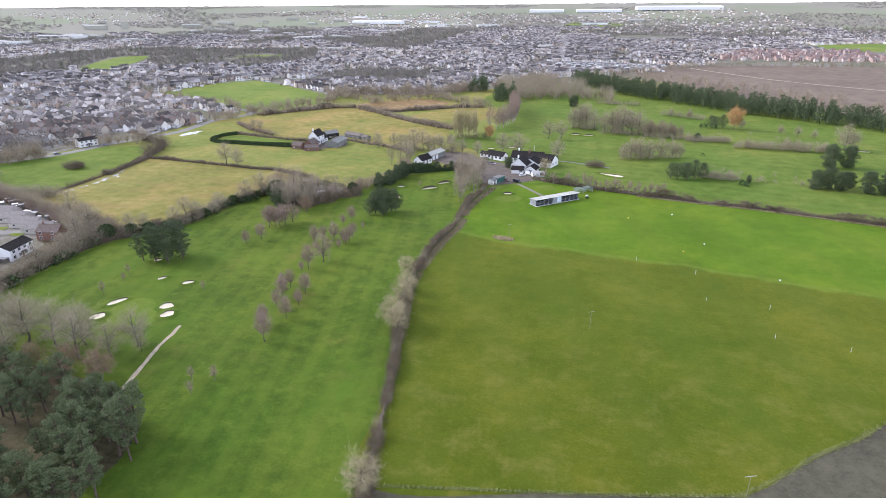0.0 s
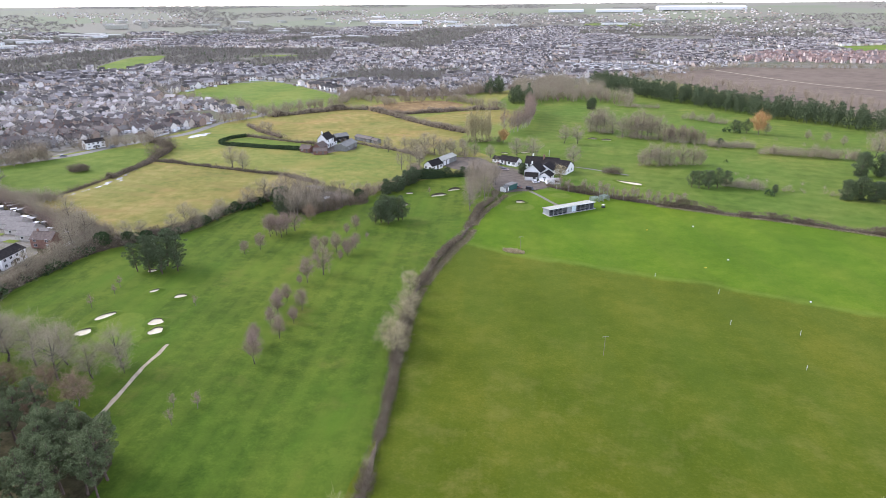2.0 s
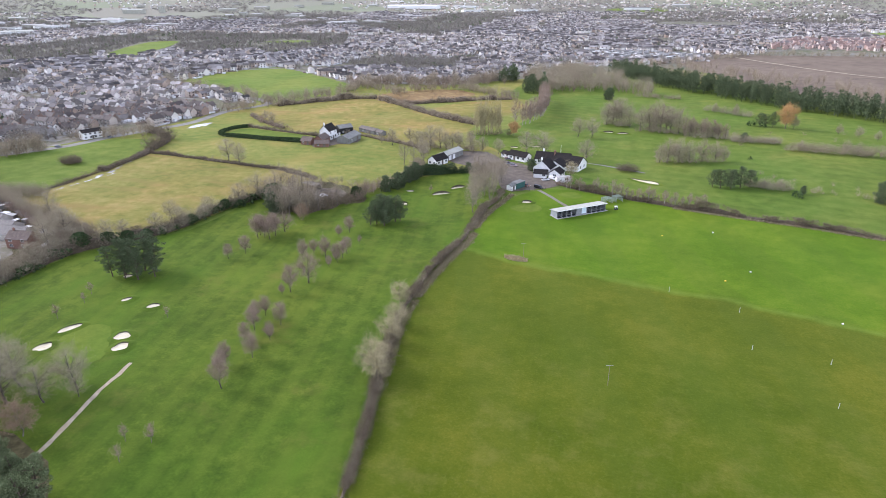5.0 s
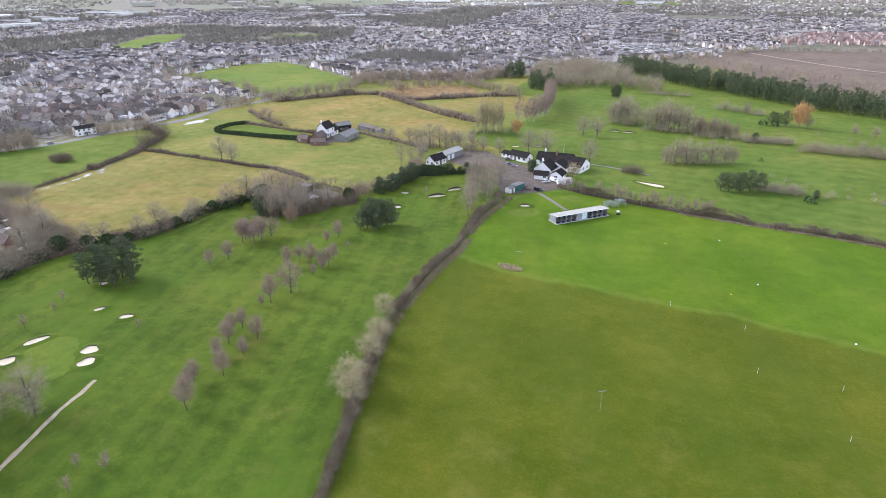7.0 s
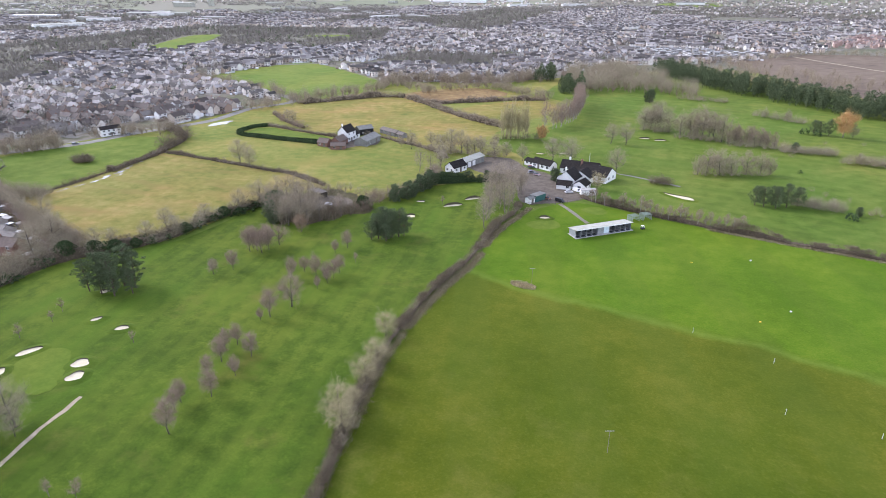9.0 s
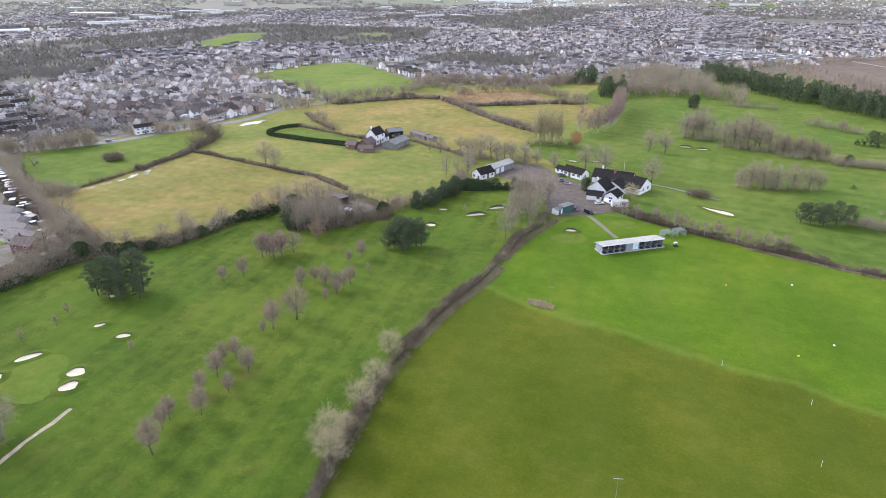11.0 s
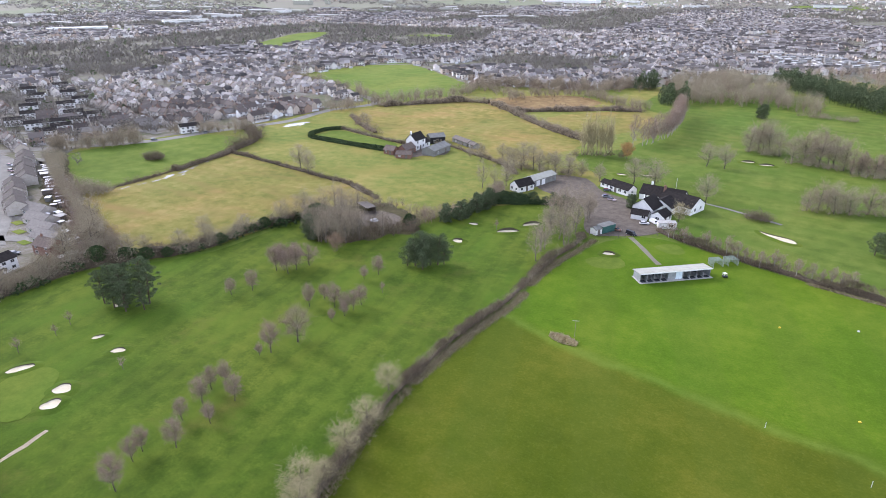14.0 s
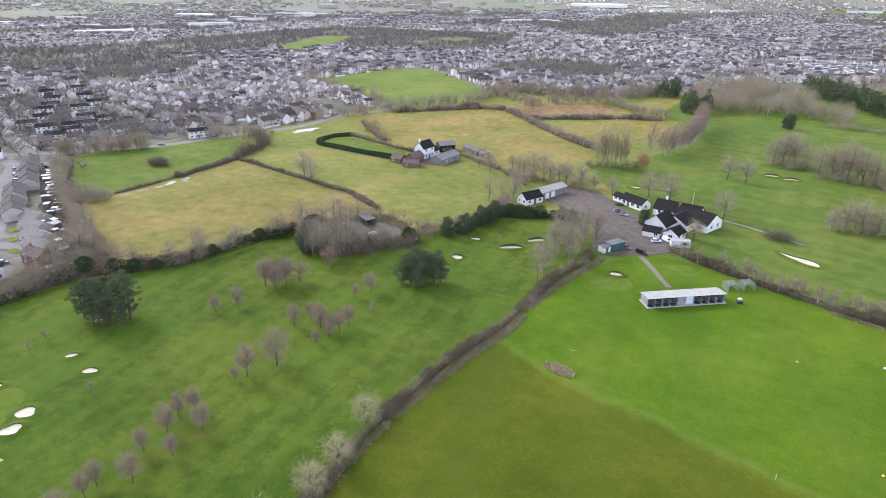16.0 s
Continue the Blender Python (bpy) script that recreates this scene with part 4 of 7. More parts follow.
def hedge(name, pts, width, height, label, twig="twig_birch", core="hedge_core", dense=70, seed=1, blade=0.05, leafy=False, ragged=0.25, leaf=0.16, inner=1.0, clumpy=0.0):
    """A hedge along a line: a rough inner mass, coloured dark as the shade between stems, and many shoots standing
    proud of it.
    """
    rng = np.random.default_rng(seed)
    c = curve(pts, 1.2)
    d = np.gradient(c, axis=0)
    d /= np.linalg.norm(d, axis=1)[:, None]
    nrm = np.stack([-d[:, 1], d[:, 0]], 1)
    k = len(c)
    sm = np.convolve(rng.normal(size=k + 8), np.ones(9) / 3.0, "valid")
    hh = height * np.clip(1 + ragged * sm, 0.45, 1.9)
    ww = width * np.clip(1 + ragged * np.convolve(rng.normal(size=k + 8), np.ones(9) / 3.0, "valid"), 0.6, 1.5)
    prof = [(-0.5, 0.0), (-0.46, 0.45), (-0.3, 0.75), (0.0, 0.86), (0.3, 0.75), (0.46, 0.45), (0.5, 0.0)]
    V = np.zeros((k, 7, 3))
    for j, (a, z) in enumerate(prof):
        off = a * ww * 0.9 * inner + rng.normal(size=k) * 0.08
        V[:, j, 0], V[:, j, 1] = c[:, 0] + nrm[:, 0] * off, c[:, 1] + nrm[:, 1] * off
        V[:, j, 2] = np.maximum(0.0, z * 0.8 * inner * hh + (rng.normal(size=k) * 0.1 if z else 0))
    g = Geo()
    F = []
    for i in range(k - 1):
        for j in range(6):
            a = i * 7 + j
            F.append((a, a + 1, a + 8, a + 7))
    F += [tuple(range(7)), tuple(range((k - 1) * 7 + 6, (k - 1) * 7 - 1, -1))]
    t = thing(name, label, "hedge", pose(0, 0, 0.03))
    part("inner_growth", g.add(V.reshape(-1, 3), F, 0), core, t, "solid inner mass coloured for shade")
    g = Geo()
    n = int(k * 1.2 * dense)
    wt = np.clip(1 + clumpy * np.convolve(rng.normal(size=k + 4), np.ones(5) / 2.2, "valid"), 0.12, 4.0)
    i = rng.choice(k, size=n, p=wt / wt.sum())
    th = rng.uniform(0, np.pi, n)
    off, z = np.cos(th) * 0.5 * ww[i], np.sin(th) ** 0.8 * hh[i] * 0.86
    b = np.stack([c[i, 0] + nrm[i, 0] * off + rng.normal(size=n) * 0.4, c[i, 1] + nrm[i, 1] * off + rng.normal(size=n) * 0.4, np.maximum(0.05, z)], 1)
    if leafy:
        g.leaves(b, rng.uniform(0.6, 1.4, n) * leaf, rng, 0)
    else:
        tip = b + np.stack([nrm[i, 0] * np.cos(th) * 0.4, nrm[i, 1] * np.cos(th) * 0.4, np.full(n, 0.5)], 1) * rng.uniform(0.4, 1.5, (n, 1)) + rng.normal(size=(n, 3)) * 0.3
        tip[:, 2] = np.maximum(tip[:, 2], 0.1)
        g.blades(b - (tip - b) * 0.5, tip, rng.uniform(0.6, 1.4, n) * blade, rng, 0)
    part("outer_growth", g, twig, t)
    return t


# ---- hedges ----
MAIN = [(-24, 52), (-29, 71), (-31, 84), (-35.5, 112), (-39.5, 130), (-43, 151), (-44.5, 165), (-44.5, 178), (-43.5, 195), (-41, 213), (-41, 227), (-40, 244), (-38, 257), (-38, 266)]
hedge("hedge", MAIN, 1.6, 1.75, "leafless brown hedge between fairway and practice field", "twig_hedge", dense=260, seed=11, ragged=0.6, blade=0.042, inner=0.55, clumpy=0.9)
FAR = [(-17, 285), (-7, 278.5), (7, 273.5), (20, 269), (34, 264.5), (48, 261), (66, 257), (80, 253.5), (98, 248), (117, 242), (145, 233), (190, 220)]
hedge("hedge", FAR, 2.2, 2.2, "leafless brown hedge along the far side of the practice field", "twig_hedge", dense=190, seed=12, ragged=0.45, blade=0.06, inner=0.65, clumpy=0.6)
hedge("hedge", [(-161.5, 70), (-162, 110), (-162.5, 140), (-162, 166), (-152, 181), (-142, 196), (-140, 213), (-134, 232), (-126, 242)], 3.0, 2.6,
      "dense mixed boundary hedge with evergreen shrubs", "twig_hedge", dense=150, seed=15, ragged=0.5)
hedge("hedge", [(-228, 216), (-226.5, 232), (-226, 252)], 1.9, 1.2, "gappy low leafless hedge above wet furrows", "twig_hedge", dense=60, seed=27, ragged=0.8, blade=0.09, inner=0.6, clumpy=0.9)
hedge("hedge", [(-226, 252), (-226.5, 268), (-230, 289), (-236, 312), (-250, 326), (-262, 331)], 3.0, 2.2, "broad leafless brown hedge round a pasture", "twig_hedge", dense=80, seed=16, ragged=0.5, blade=0.09)
hedge("hedge", [(-230, 288.5), (-205, 285), (-180, 281.5), (-160, 277.5), (-144, 275), (-122, 265)], 1.8, 1.5, "thin gappy leafless field hedge", "twig_hedge", dense=60, seed=17, ragged=0.4, blade=0.09)
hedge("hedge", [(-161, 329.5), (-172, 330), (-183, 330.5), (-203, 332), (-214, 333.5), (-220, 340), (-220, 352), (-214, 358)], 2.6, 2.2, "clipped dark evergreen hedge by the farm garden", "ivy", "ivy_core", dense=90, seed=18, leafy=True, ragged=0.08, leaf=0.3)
hedge("hedge", [(-214, 359.5), (-195, 354.5), (-175, 349.5), (-160, 346)], 1.6, 1.4, "thin hedge behind the farm garden", "twig", dense=50, seed=19, blade=0.1)
hedge("hedge", [(-147, 358), (-126, 349), (-100, 336), (-88, 324)], 2.2, 1.6, "ragged hedge between pastures", "twig", dense=50, seed=20, blade=0.1, ragged=0.4)
hedge("hedge", [(-170, 474), (-137, 444.5), (-105, 417), (-80, 400)], 4.5, 3.0, "overgrown leafless hedge between small fields", "twig", dense=60, seed=21, blade=0.13, ragged=0.4)
hedge("hedge", [(-234, 431), (-214, 455), (-193, 474), (-176, 478)], 5.0, 3.2, "overgrown leafless hedge between small fields", "twig", dense=60, seed=22, blade=0.13, ragged=0.4)
hedge("hedge", [(-150, 455), (-123, 474), (-100, 490), (-74, 499)], 5.0, 3.0, "overgrown leafless hedge between small fields", "twig", dense=60, seed=23, blade=0.13, ragged=0.4)
hedge("hedge", [(-232, 392), (-212, 374), (-190, 360)], 2.4, 2.0, "leafless brown hedge round a pasture", "twig", dense=50, seed=24, blade=0.1, ragged=0.4)
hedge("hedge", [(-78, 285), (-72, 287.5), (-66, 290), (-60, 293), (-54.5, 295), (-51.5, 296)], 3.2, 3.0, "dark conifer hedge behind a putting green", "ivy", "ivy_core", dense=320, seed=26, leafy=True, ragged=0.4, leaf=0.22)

# pale dead grass beside the hedges
def tufts(name, pts, width, n, label, seed, h=0.7, mat="tuft", wide=1.0):
    rng = np.random.default_rng(seed)
    c = curve(pts, 0.8)
    i = rng.integers(len(c), size=n)
    b = np.concatenate([c[i] + rng.normal(size=(n, 2)) * width * 0.35, np.full((n, 1), 0.08)], 1)
    tip = b + rng.normal(size=(n, 3)) * np.array([0.3, 0.3, 0.1]) + np.array([0, 0, h]) * rng.uniform(0.3, 1.1, (n, 1))
    g = Geo().blades(b, tip, rng.uniform(0.06, 0.2, n) * wide, rng)
    return tagged(new(name, g.mesh(name, [mat])), label, "dead grass", kind="stuff")


tufts("dead_grass", [(-43.1, 168), (-42.3, 182), (-41, 196), (-38.9, 208), (-38.6, 218)], 2.0, 10000, "bleached dead grass at the foot of a hedge", 51, 0.4, "dry_litter")
tufts("dead_grass", [(-39.2, 224), (-38.2, 240), (-35.8, 252), (-33.5, 265)], 1.8, 6500, "bleached dead grass at the foot of a hedge", 52, 0.4, "dry_litter")
tufts("dead_grass", [(30, 263.5), (48, 259), (66, 255), (80, 251.5), (117, 240), (160, 227)], 1.5, 9000, "bleached dead grass along a hedge", 53, 0.4, "dry_litter", 1.5)
tufts("grass_bank", [(-30, 74), (-12, 76.8), (5, 79.3), (20, 82), (34, 84.8)], 0.5, 5200, "ragged pale green grass at a field edge", 55, 0.22, "grass_edge", 0.6)
tufts("grass_bank", [(34.1, 84.8), (41.7, 91), (49.9, 98.3), (59.7, 105.6), (66.3, 111.3), (100, 137), (150, 180)], 0.75, 12000, "ragged pale green grass at a field edge", 56, 0.26, "grass_edge", 0.6)
tufts("dead_grass", [(-38, 130), (-41.5, 150), (-42.6, 165)], 1.6, 2400, "bleached dead grass at the foot of a hedge", 54, 0.5, "dry_litter")

# ---- trees near the camera's way ----
birch = [bare_tree("birch", 60 + k, 6.4, 2.1, "slender leafless birch with purple-brown twigs", "twig_birch", "dark_bark", 0.2, 4300, 12, 0.02, 0.46, girth=0.012) for k in range(3)]
ROW = [(-70.3, 116.4, 1.2), (-74.1, 122.4, .85), (-74.9, 125, .95), (-70.4, 128.7, 1.05), (-75.9, 134.6, .85), (-70.4, 136.7, .85), (-76.8, 140.2, 1.05), (-71.7, 144.2, .95), (-78.9, 144.5, .95), (-77.9, 147.4, 1.0), (-79.6, 159.1, .6),
       (-78.2, 161.3, 1.25), (-75, 179.6, .6), (-85.4, 183, .95), (-84.1, 187.8, .95), (-79.2, 185.8, 1.1), (-75.4, 185.2, .9), (-74, 187, 1.0), (-73.9, 190.6, 1.0), (-108.7, 177.5, .9), (-105.5, 182.2, 1.1), (-82.5, 203.5, .7), (-80.7, 208, 1.0),
       (-108.8, 195.2, 1.3), (-104.4, 195.4, 1.35), (-104.1, 198.7, 1.4), (-109.5, 198, 1.2), (-106.5, 201, 1.3), (-74, 183.5, .7), (-107, 196.5, 1.2)]
grove(birch, ROW, "birches on the fairway", 61, 0.95, 1.15)
sapling = [bare_tree("sapling", 70 + k, 4.0, 1.0, "thin young leafless tree on the fairway", "twig_birch", "bark", 0.3, 420, 6, 0.03, 0.5) for k in range(2)]
grove(sapling, [(-78, 97), (-74, 99.5), (-75, 92), (-73, 98), (-101.9, 139.8), (-129.3, 140.8), (-129.5, 132), (-131.6, 145.7), (-66, 258), (-73, 199)], "saplings", 71)
oak = [bare_tree("oak", 80 + k, 8.5, 4.4, "spreading leafless oak with pale twigs", "twig_pale", "dark_bark", 0.1, 4600, 14, 0.026, 0.75, girth=0.018) for k in range(3)]
grove(oak, [(-12.3, 297.5, .95), (-41.5, 131.5, 1.1), (-39.5, 128, .9), (-41.7, 143, .85), (-43.2, 151.5, .85), (-46.3, 163, .85), (-29.5, 72, 1.05), (-41, 136, .7)], "oaks", 81, 0.92, 1.08)
dark_oak = [bare_tree("oak", 84 + k, 8.5, 4.2, "spreading leafless oak with dark brown twigs", "twig_birch", "dark_bark", 0.1, 3400, 14, 0.024, 0.75, girth=0.018) for k in range(2)]
grove(dark_oak, [(-76, 168, 1.12), (-102.9, 203.1, 1.0)], "oaks", 82, 0.92, 1.08)
ash = [bare_tree("ash", 90 + k, 11.5, 4.9, "tall leafless ash with grey twigs", "twig_grey", "dark_bark", 0.14, 4600, 13, 0.02, 1.0, girth=0.015) for k in range(4)]
grove(ash, [(-120, 104, 1.15), (-110, 100, 1.2), (-103, 102.5, 1.0), (-100, 108, .95), (-97.5, 106, .6), (-128, 104, 1.2), (-136, 100, 1.2), (-146, 103, 1.1), (-126, 96, 1.2), (-113, 106, 1.1), (-133, 107, 1.0), (-141, 110, 1.1), (-154, 106, 1.1)], "bare trees at the wood's edge", 91)
rust = [bare_tree("beech", 95 + k, 8.0, 3.6, "leafless tree with rust-brown twigs", "twig_rust", "bark", 0.1, 3600, 10, 0.036, 0.8) for k in range(2)]
grove(rust, [(-102.6, 215.8, .85), (-108, 95, 1.05), (-98, 93, 1.0), (-118, 95, 1.0), (-127, 93, 1.0), (-104, 88, 1.0), (-114, 87, 1.0), (-136, 92, .9), (-122, 84, 1.0)], "rust-leaved trees", 96)

scots = [pine("scots_pine", 100 + k, 12.5, 3.6, "tall dark green Scots pine", leaf="needle", low=0.2, clumps=50, per=160, size=0.14, clump=0.215) for k in range(4)]
low_scots = [pine("scots_pine", 170 + k, 11.0, 3.9, "dark green Scots pine with a low spreading crown", leaf="needle", low=0.16, clumps=46, per=150, size=0.14, clump=0.235) for k in range(2)]
wood_pine = [pine("pine", 106 + k, 11.5, 2.5, "tall grey-green pine in a wood", leaf="pine_green", low=0.34, clumps=34, per=190, size=0.13, clump=0.25, slim=0.4) for k in range(3)]
grove(scots, [(-134.5, 157, .78), (-131, 158.5, .98), (-127, 158.5, .92), (-128, 163, 1.05), (-124, 163, .9), (-132.5, 161.5, .85), (-122, 160, .68), (-129.5, 156.5, .7), (-125.5, 157, .72)], "pines on the fairway", 101, .95, 1.08)
grove(low_scots, [(-76.6, 217.4, .68), (-74.6, 218.7, .85), (-72, 219.3, .95), (-70.9, 221.5, 1.0), (-69, 222.7, .9), (-73.9, 221.5, .95), (-67.6, 224, .7), (-71.3, 217.6, .7)], "pines beside the green", 102, .92, 1.05)
grove(low_scots, [(47, 297, .7), (50, 296, .75), (54, 295.5, .75), (58, 298, .8), (62, 300.5, .8), (53, 299, .75)], "pines on the course", 103, .95, 1.05)
grove(wood_pine, spots_in([(-97, 40), (-97, 62), (-93, 80), (-86, 88), (-78, 84), (-74, 72), (-73, 45), (-85, 36)], 46, 104, 2.2), "pines in the near wood", 105, .8, 1.1)
grove(wood_pine, spots_in([(-155, 78), (-152, 88), (-128, 91), (-104, 89), (-97, 84), (-101, 74), (-130, 76)], 26, 107, 3.2), "pines in the near wood", 108, .75, 1.0)
grove(rust, spots_in([(-140, 40), (-140, 76), (-98, 72), (-98, 40)], 26, 109, 3.6), "rust-leaved trees", 109, .8, 1.1)
cyp = [pine("cedar", 110 + k, 9.5, 3.4, "dense dark green rounded conifer", low=0.06, clumps=66, per=95, size=0.2, clump=0.25, slim=0.5) for k in range(2)]
low_fir = [pine("conifer", 160 + k, 6.0, 2.1, "ragged dark green conifer behind a putting green", low=0.04, clumps=34, per=48, size=0.2, clump=0.3, slim=0.5) for k in range(3)]
cypress = [pine("cypress", 210 + k, 10.5, 3.7, "dense dark green upright cypress on the course", low=0.03, clumps=90, per=95, size=0.19, clump=0.26, slim=0.5) for k in range(2)]
grove(cypress, [(107.5, 290, .98), (113, 291, .9), (118, 290, 1.0), (128, 287, .95), (134, 286, .9), (140, 289, .9), (127, 333, 1.0), (136, 335, 1.05), (123, 295, .8)], "cypresses on the course", 111)
grove(cyp, [(-117.8, 221, .8), (-116, 219, .62)], "evergreens in the copse", 158)
grove(cyp, [(-31, 303, .62)], "cypress by the clubhouse", 112)
shrub = [evergreen("shrub", 115 + k, 4.6, 2.5, "rounded dark evergreen shrub in a hedgerow", "ivy", 2600, 0.19, 0.3) for k in range(2)]
grove(shrub, [(-160, 172, 1.1), (-155, 178, 1.0), (-150, 181.5, 1.0), (-146, 186, .8), (-140, 202, .9), (-138, 220, .8), (-124, 236, 1.3), (-120, 232, 1.2), (-132, 236, .8), (-94, 246, .9)], "evergreen shrubs", 116)
pop = [bare_tree("poplar", 120 + k, 19.0, 1.8, "tall narrow leafless poplar", "twig_pale", "twig_pale", 0.1, 1000, 16, 0.045, 0.9, girth=0.008) for k in range(3)]
grove(pop, spots_along([(-72.5, 371.5), (-66, 374.5), (-60, 377.5)], 0.8, 121, 0.8), "poplar row", 122, .95, 1.25)
popc = [bare_tree("tree", 180 + k, 15.0, 4.2, "upright leafless tree with dark purple-brown twigs", "twig_birch", "dark_bark", 0.03, 2600, 12, 0.055, 1.1) for k in range(3)]
popb = [bare_tree("poplar", 124 + k, 16.5, 3.7, "tall narrow leafless tree with purple-brown twigs", "twig_birch", "birch_bark", 0.08, 1500, 14, 0.06, 1.1, girth=0.01) for k in range(3)]
grove(popb, spots_along([(-52, 404), (-47, 413), (-43.5, 430), (-43.5, 452), (-45.5, 474), (-49, 500)], 2.7, 125, 1.1), "tree row", 126, .8, 1.1)
will = [bare_tree("willow", 128, 17.0, 6.6, "round leafless willow with bright orange shoots", "twig_orange", "bark", 0.03, 6000, 14, 0.11, 1.1)]
grove(will, [(102.3, 433, 1.0), (-51, 374, .5)], "orange willows", 129)
# hedgerow and course trees, one by one
grove(ash, [(-178, 283, 1.15), (-168, 278, 1.2), (-169, 168, 1.0), (-173, 178, 1.1), (-166, 158, .9), (-181, 185, 1.0), (-192, 191, 1.0), (-165, 146, .9), (-176, 173, .9), (-150, 204, .75), (-139.5, 212, .85), (-135, 226, .95), (-132, 234, 1.1), (-146, 191, .9), (-154, 184, .75), (-142, 199, .75),
            (-158, 181, .7)], "field trees", 131)
grove(ash, [(-51.7, 331, .95), (-38, 335, 1.1), (-29.2, 332, 1.2), (-66, 332, .85), (-15.4, 379.5, 1.15), (-7.6, 379.5, 1.1), (-7.5, 325, 1.1), (-94, 336, 1.0), (-84, 336, 1.15), (-88, 331, .8), (-90, 338, 1.0), (-80, 334, 1.0), (-73, 335, .9), (-98, 340, .9), (-61, 336, .8), (-78, 339, .9), (-111, 335, .8), (-104, 345, .7), (-76, 342, .9), (-70, 346, .8),
            (-88, 316, 1.0), (-84, 306, .9), (-118, 338, .6), (73.4, 298.4, .6), (67.3, 299, .4), (-205, 372, .8), (-214, 380, .7)], "field trees", 130)
wide = [bare_tree("tree", 141 + k, 15.0, 6.6, "broad leafless tree with a rounded grey-brown crown", ("twig_grey", "twig")[k % 2], "dark_bark", 0.06, 3600, 13, 0.05, 1.15) for k in range(4)]
grove(wide, [(-1, 418, .95), (3, 424, 1.1), (8, 421, 1.15), (13, 415, .95), (5, 428, .9), (19, 406, 1.0), (24, 409, 1.2), (30, 405, 1.25), (36, 406, 1.2), (40, 402, 1.05), (28, 412, 1.0), (34, 413, 1.0)], "broad trees on the course", 147, .92, 1.08)
grove(popc, [(43, 397, .62), (46, 399, .7), (49, 396.5, .68), (52, 398, .72), (55, 396, .66), (58, 398, .7), (61, 396, .62), (64, 395, .55), (47, 402, .7), (54, 402, .7), (60, 401, .62)], "dark-twigged trees on the course", 145, .92, 1.1)
grove(wide, [(27, 333, .62), (31, 336, .8), (36, 335, .85), (41, 337, .75), (47, 340, .8), (53, 342, .75), (57, 343, .6), (34, 340, .7), (98, 375, .42), (118, 373, .5), (123, 372, .5), (136, 369, .42),
             (127.3, 421, .45), (136, 415.5, .5), (143, 408, .45), (149, 378, 1.05), (154, 380, .8), (68, 478, .5), (80, 471, .45), (107, 434, .6)], "broad trees on the course", 146, .92, 1.08)
grove(cyp, [(-2, 511, 1.0), (-4, 513, .8), (81.3, 295, .4), (73, 390, .5)], "dark conifers on the course", 148)
grove(low_scots, [(92, 437, .95), (96, 436, .9), (89, 439, .8)], "dark conifers on the course", 144)
ghost = [bare_tree("ash", 134 + k, 11.0, 3.4, "tall leafless tree with thin tan twigs", "twig", "bark", 0.16, 1150, 14, 0.026, 0.9, girth=0.013) for k in range(2)]
grove(ghost, spots_in([(-46, 246), (-39, 256), (-38, 268), (-39, 288), (-46, 289), (-50, 280), (-52, 272), (-49, 258)], 14, 137, 3.2), "trees by the car park", 136, .85, 1.35)
grove(ghost, [(-91.5, 298, 1.3), (-88, 302, 1.0)], "trees by the car park", 149)
brown = [bare_tree("ash", 151 + k, 11.5, 4.2, "tall leafless tree with brown twigs beside the car park", "twig", "bark", 0.12, 1500, 14, 0.026, 1.0, girth=0.013) for k in range(2)]
grove(brown, [(-44, 240), (-45, 250), (-41, 257), (-48, 264), (-43, 272), (-49, 275), (-42, 284)], "trees by the car park", 153, .9, 1.3)
white_birch = [bare_tree("birch", 138 + k, 7.0, 1.6, "white-stemmed leafless birch in a hedge", "twig_birch", "birch_bark", 0.25, 900, 8, 0.04, 0.6) for k in range(2)]
grove(white_birch, spots_along([(-12, 281), (0, 276), (14, 271), (28, 266.5), (40, 263.5)], 1.9, 139, 0.5), "hedgerow birches", 140, .6, 1.05)

# ---- woods and belts ----
tall = [puff(200 + k, 9.5, 3.6, 520, 0.055, 0.08) for k in range(5)]
mid = [puff(210 + k, 7, 2.9, 340, 0.06, 0.03) for k in range(5)]
scrub = [puff(220 + k, 3.6, 2.3, 230, 0.055, 0.02, False) for k in range(5)]
fir = [fir_piece(230 + k, 13, 2.6) for k in range(4)]
pine_far = [pine_piece(250 + k, 13, 2.7) for k in range(5)]
bush = [bush_piece(240 + k, 2.6, 2.0) for k in range(3)]


def belt(name, pieces, pts, gap, spread, mat, label, seed, **kw):
    return scattered(name, pieces, spots_along(pts, gap, seed, spread), mat, label, "trees", seed, **kw)


grove(ghost, [(-121, 226), (-117.5, 220), (-114, 224), (-110, 219.5), (-109, 226), (-105.5, 228), (-113, 230), (-118, 232), (-104, 222.5), (-107, 233), (-124, 234), (-127, 240), (-124, 246), (-129, 248)], "trees in the copse", 433, .9, 1.3)
grove(brown, [(-120, 241), (-122, 252), (-97, 234), (-112, 221), (-119, 229), (-107, 230), (-102, 227), (-126, 231)], "trees in the copse", 155, .85, 1.2)
scattered("copse", tall, spots_in([(-122, 226), (-112, 217), (-104, 222), (-106, 232), (-118, 235)], 14, 300, 2.2), "twig_grey", "dense leafless copse beside the fairway", "trees", 301, low=.8, high=1.3)
scattered("copse", mid, spots_in([(-104, 224), (-93, 236), (-88, 246), (-93, 250), (-102, 240), (-107, 232)], 40, 302, 1.5), "twig_hedge", "low dark leafless copse beside the fairway", "trees", 303, low=.4, high=.95)
scattered("copse", mid, spots_in([(-128, 254), (-118, 260), (-104, 264), (-112, 257), (-126, 247)], 22, 299, 1.8), "twig", "low leafless trees behind a shed", "trees", 298, low=.5, high=.8)
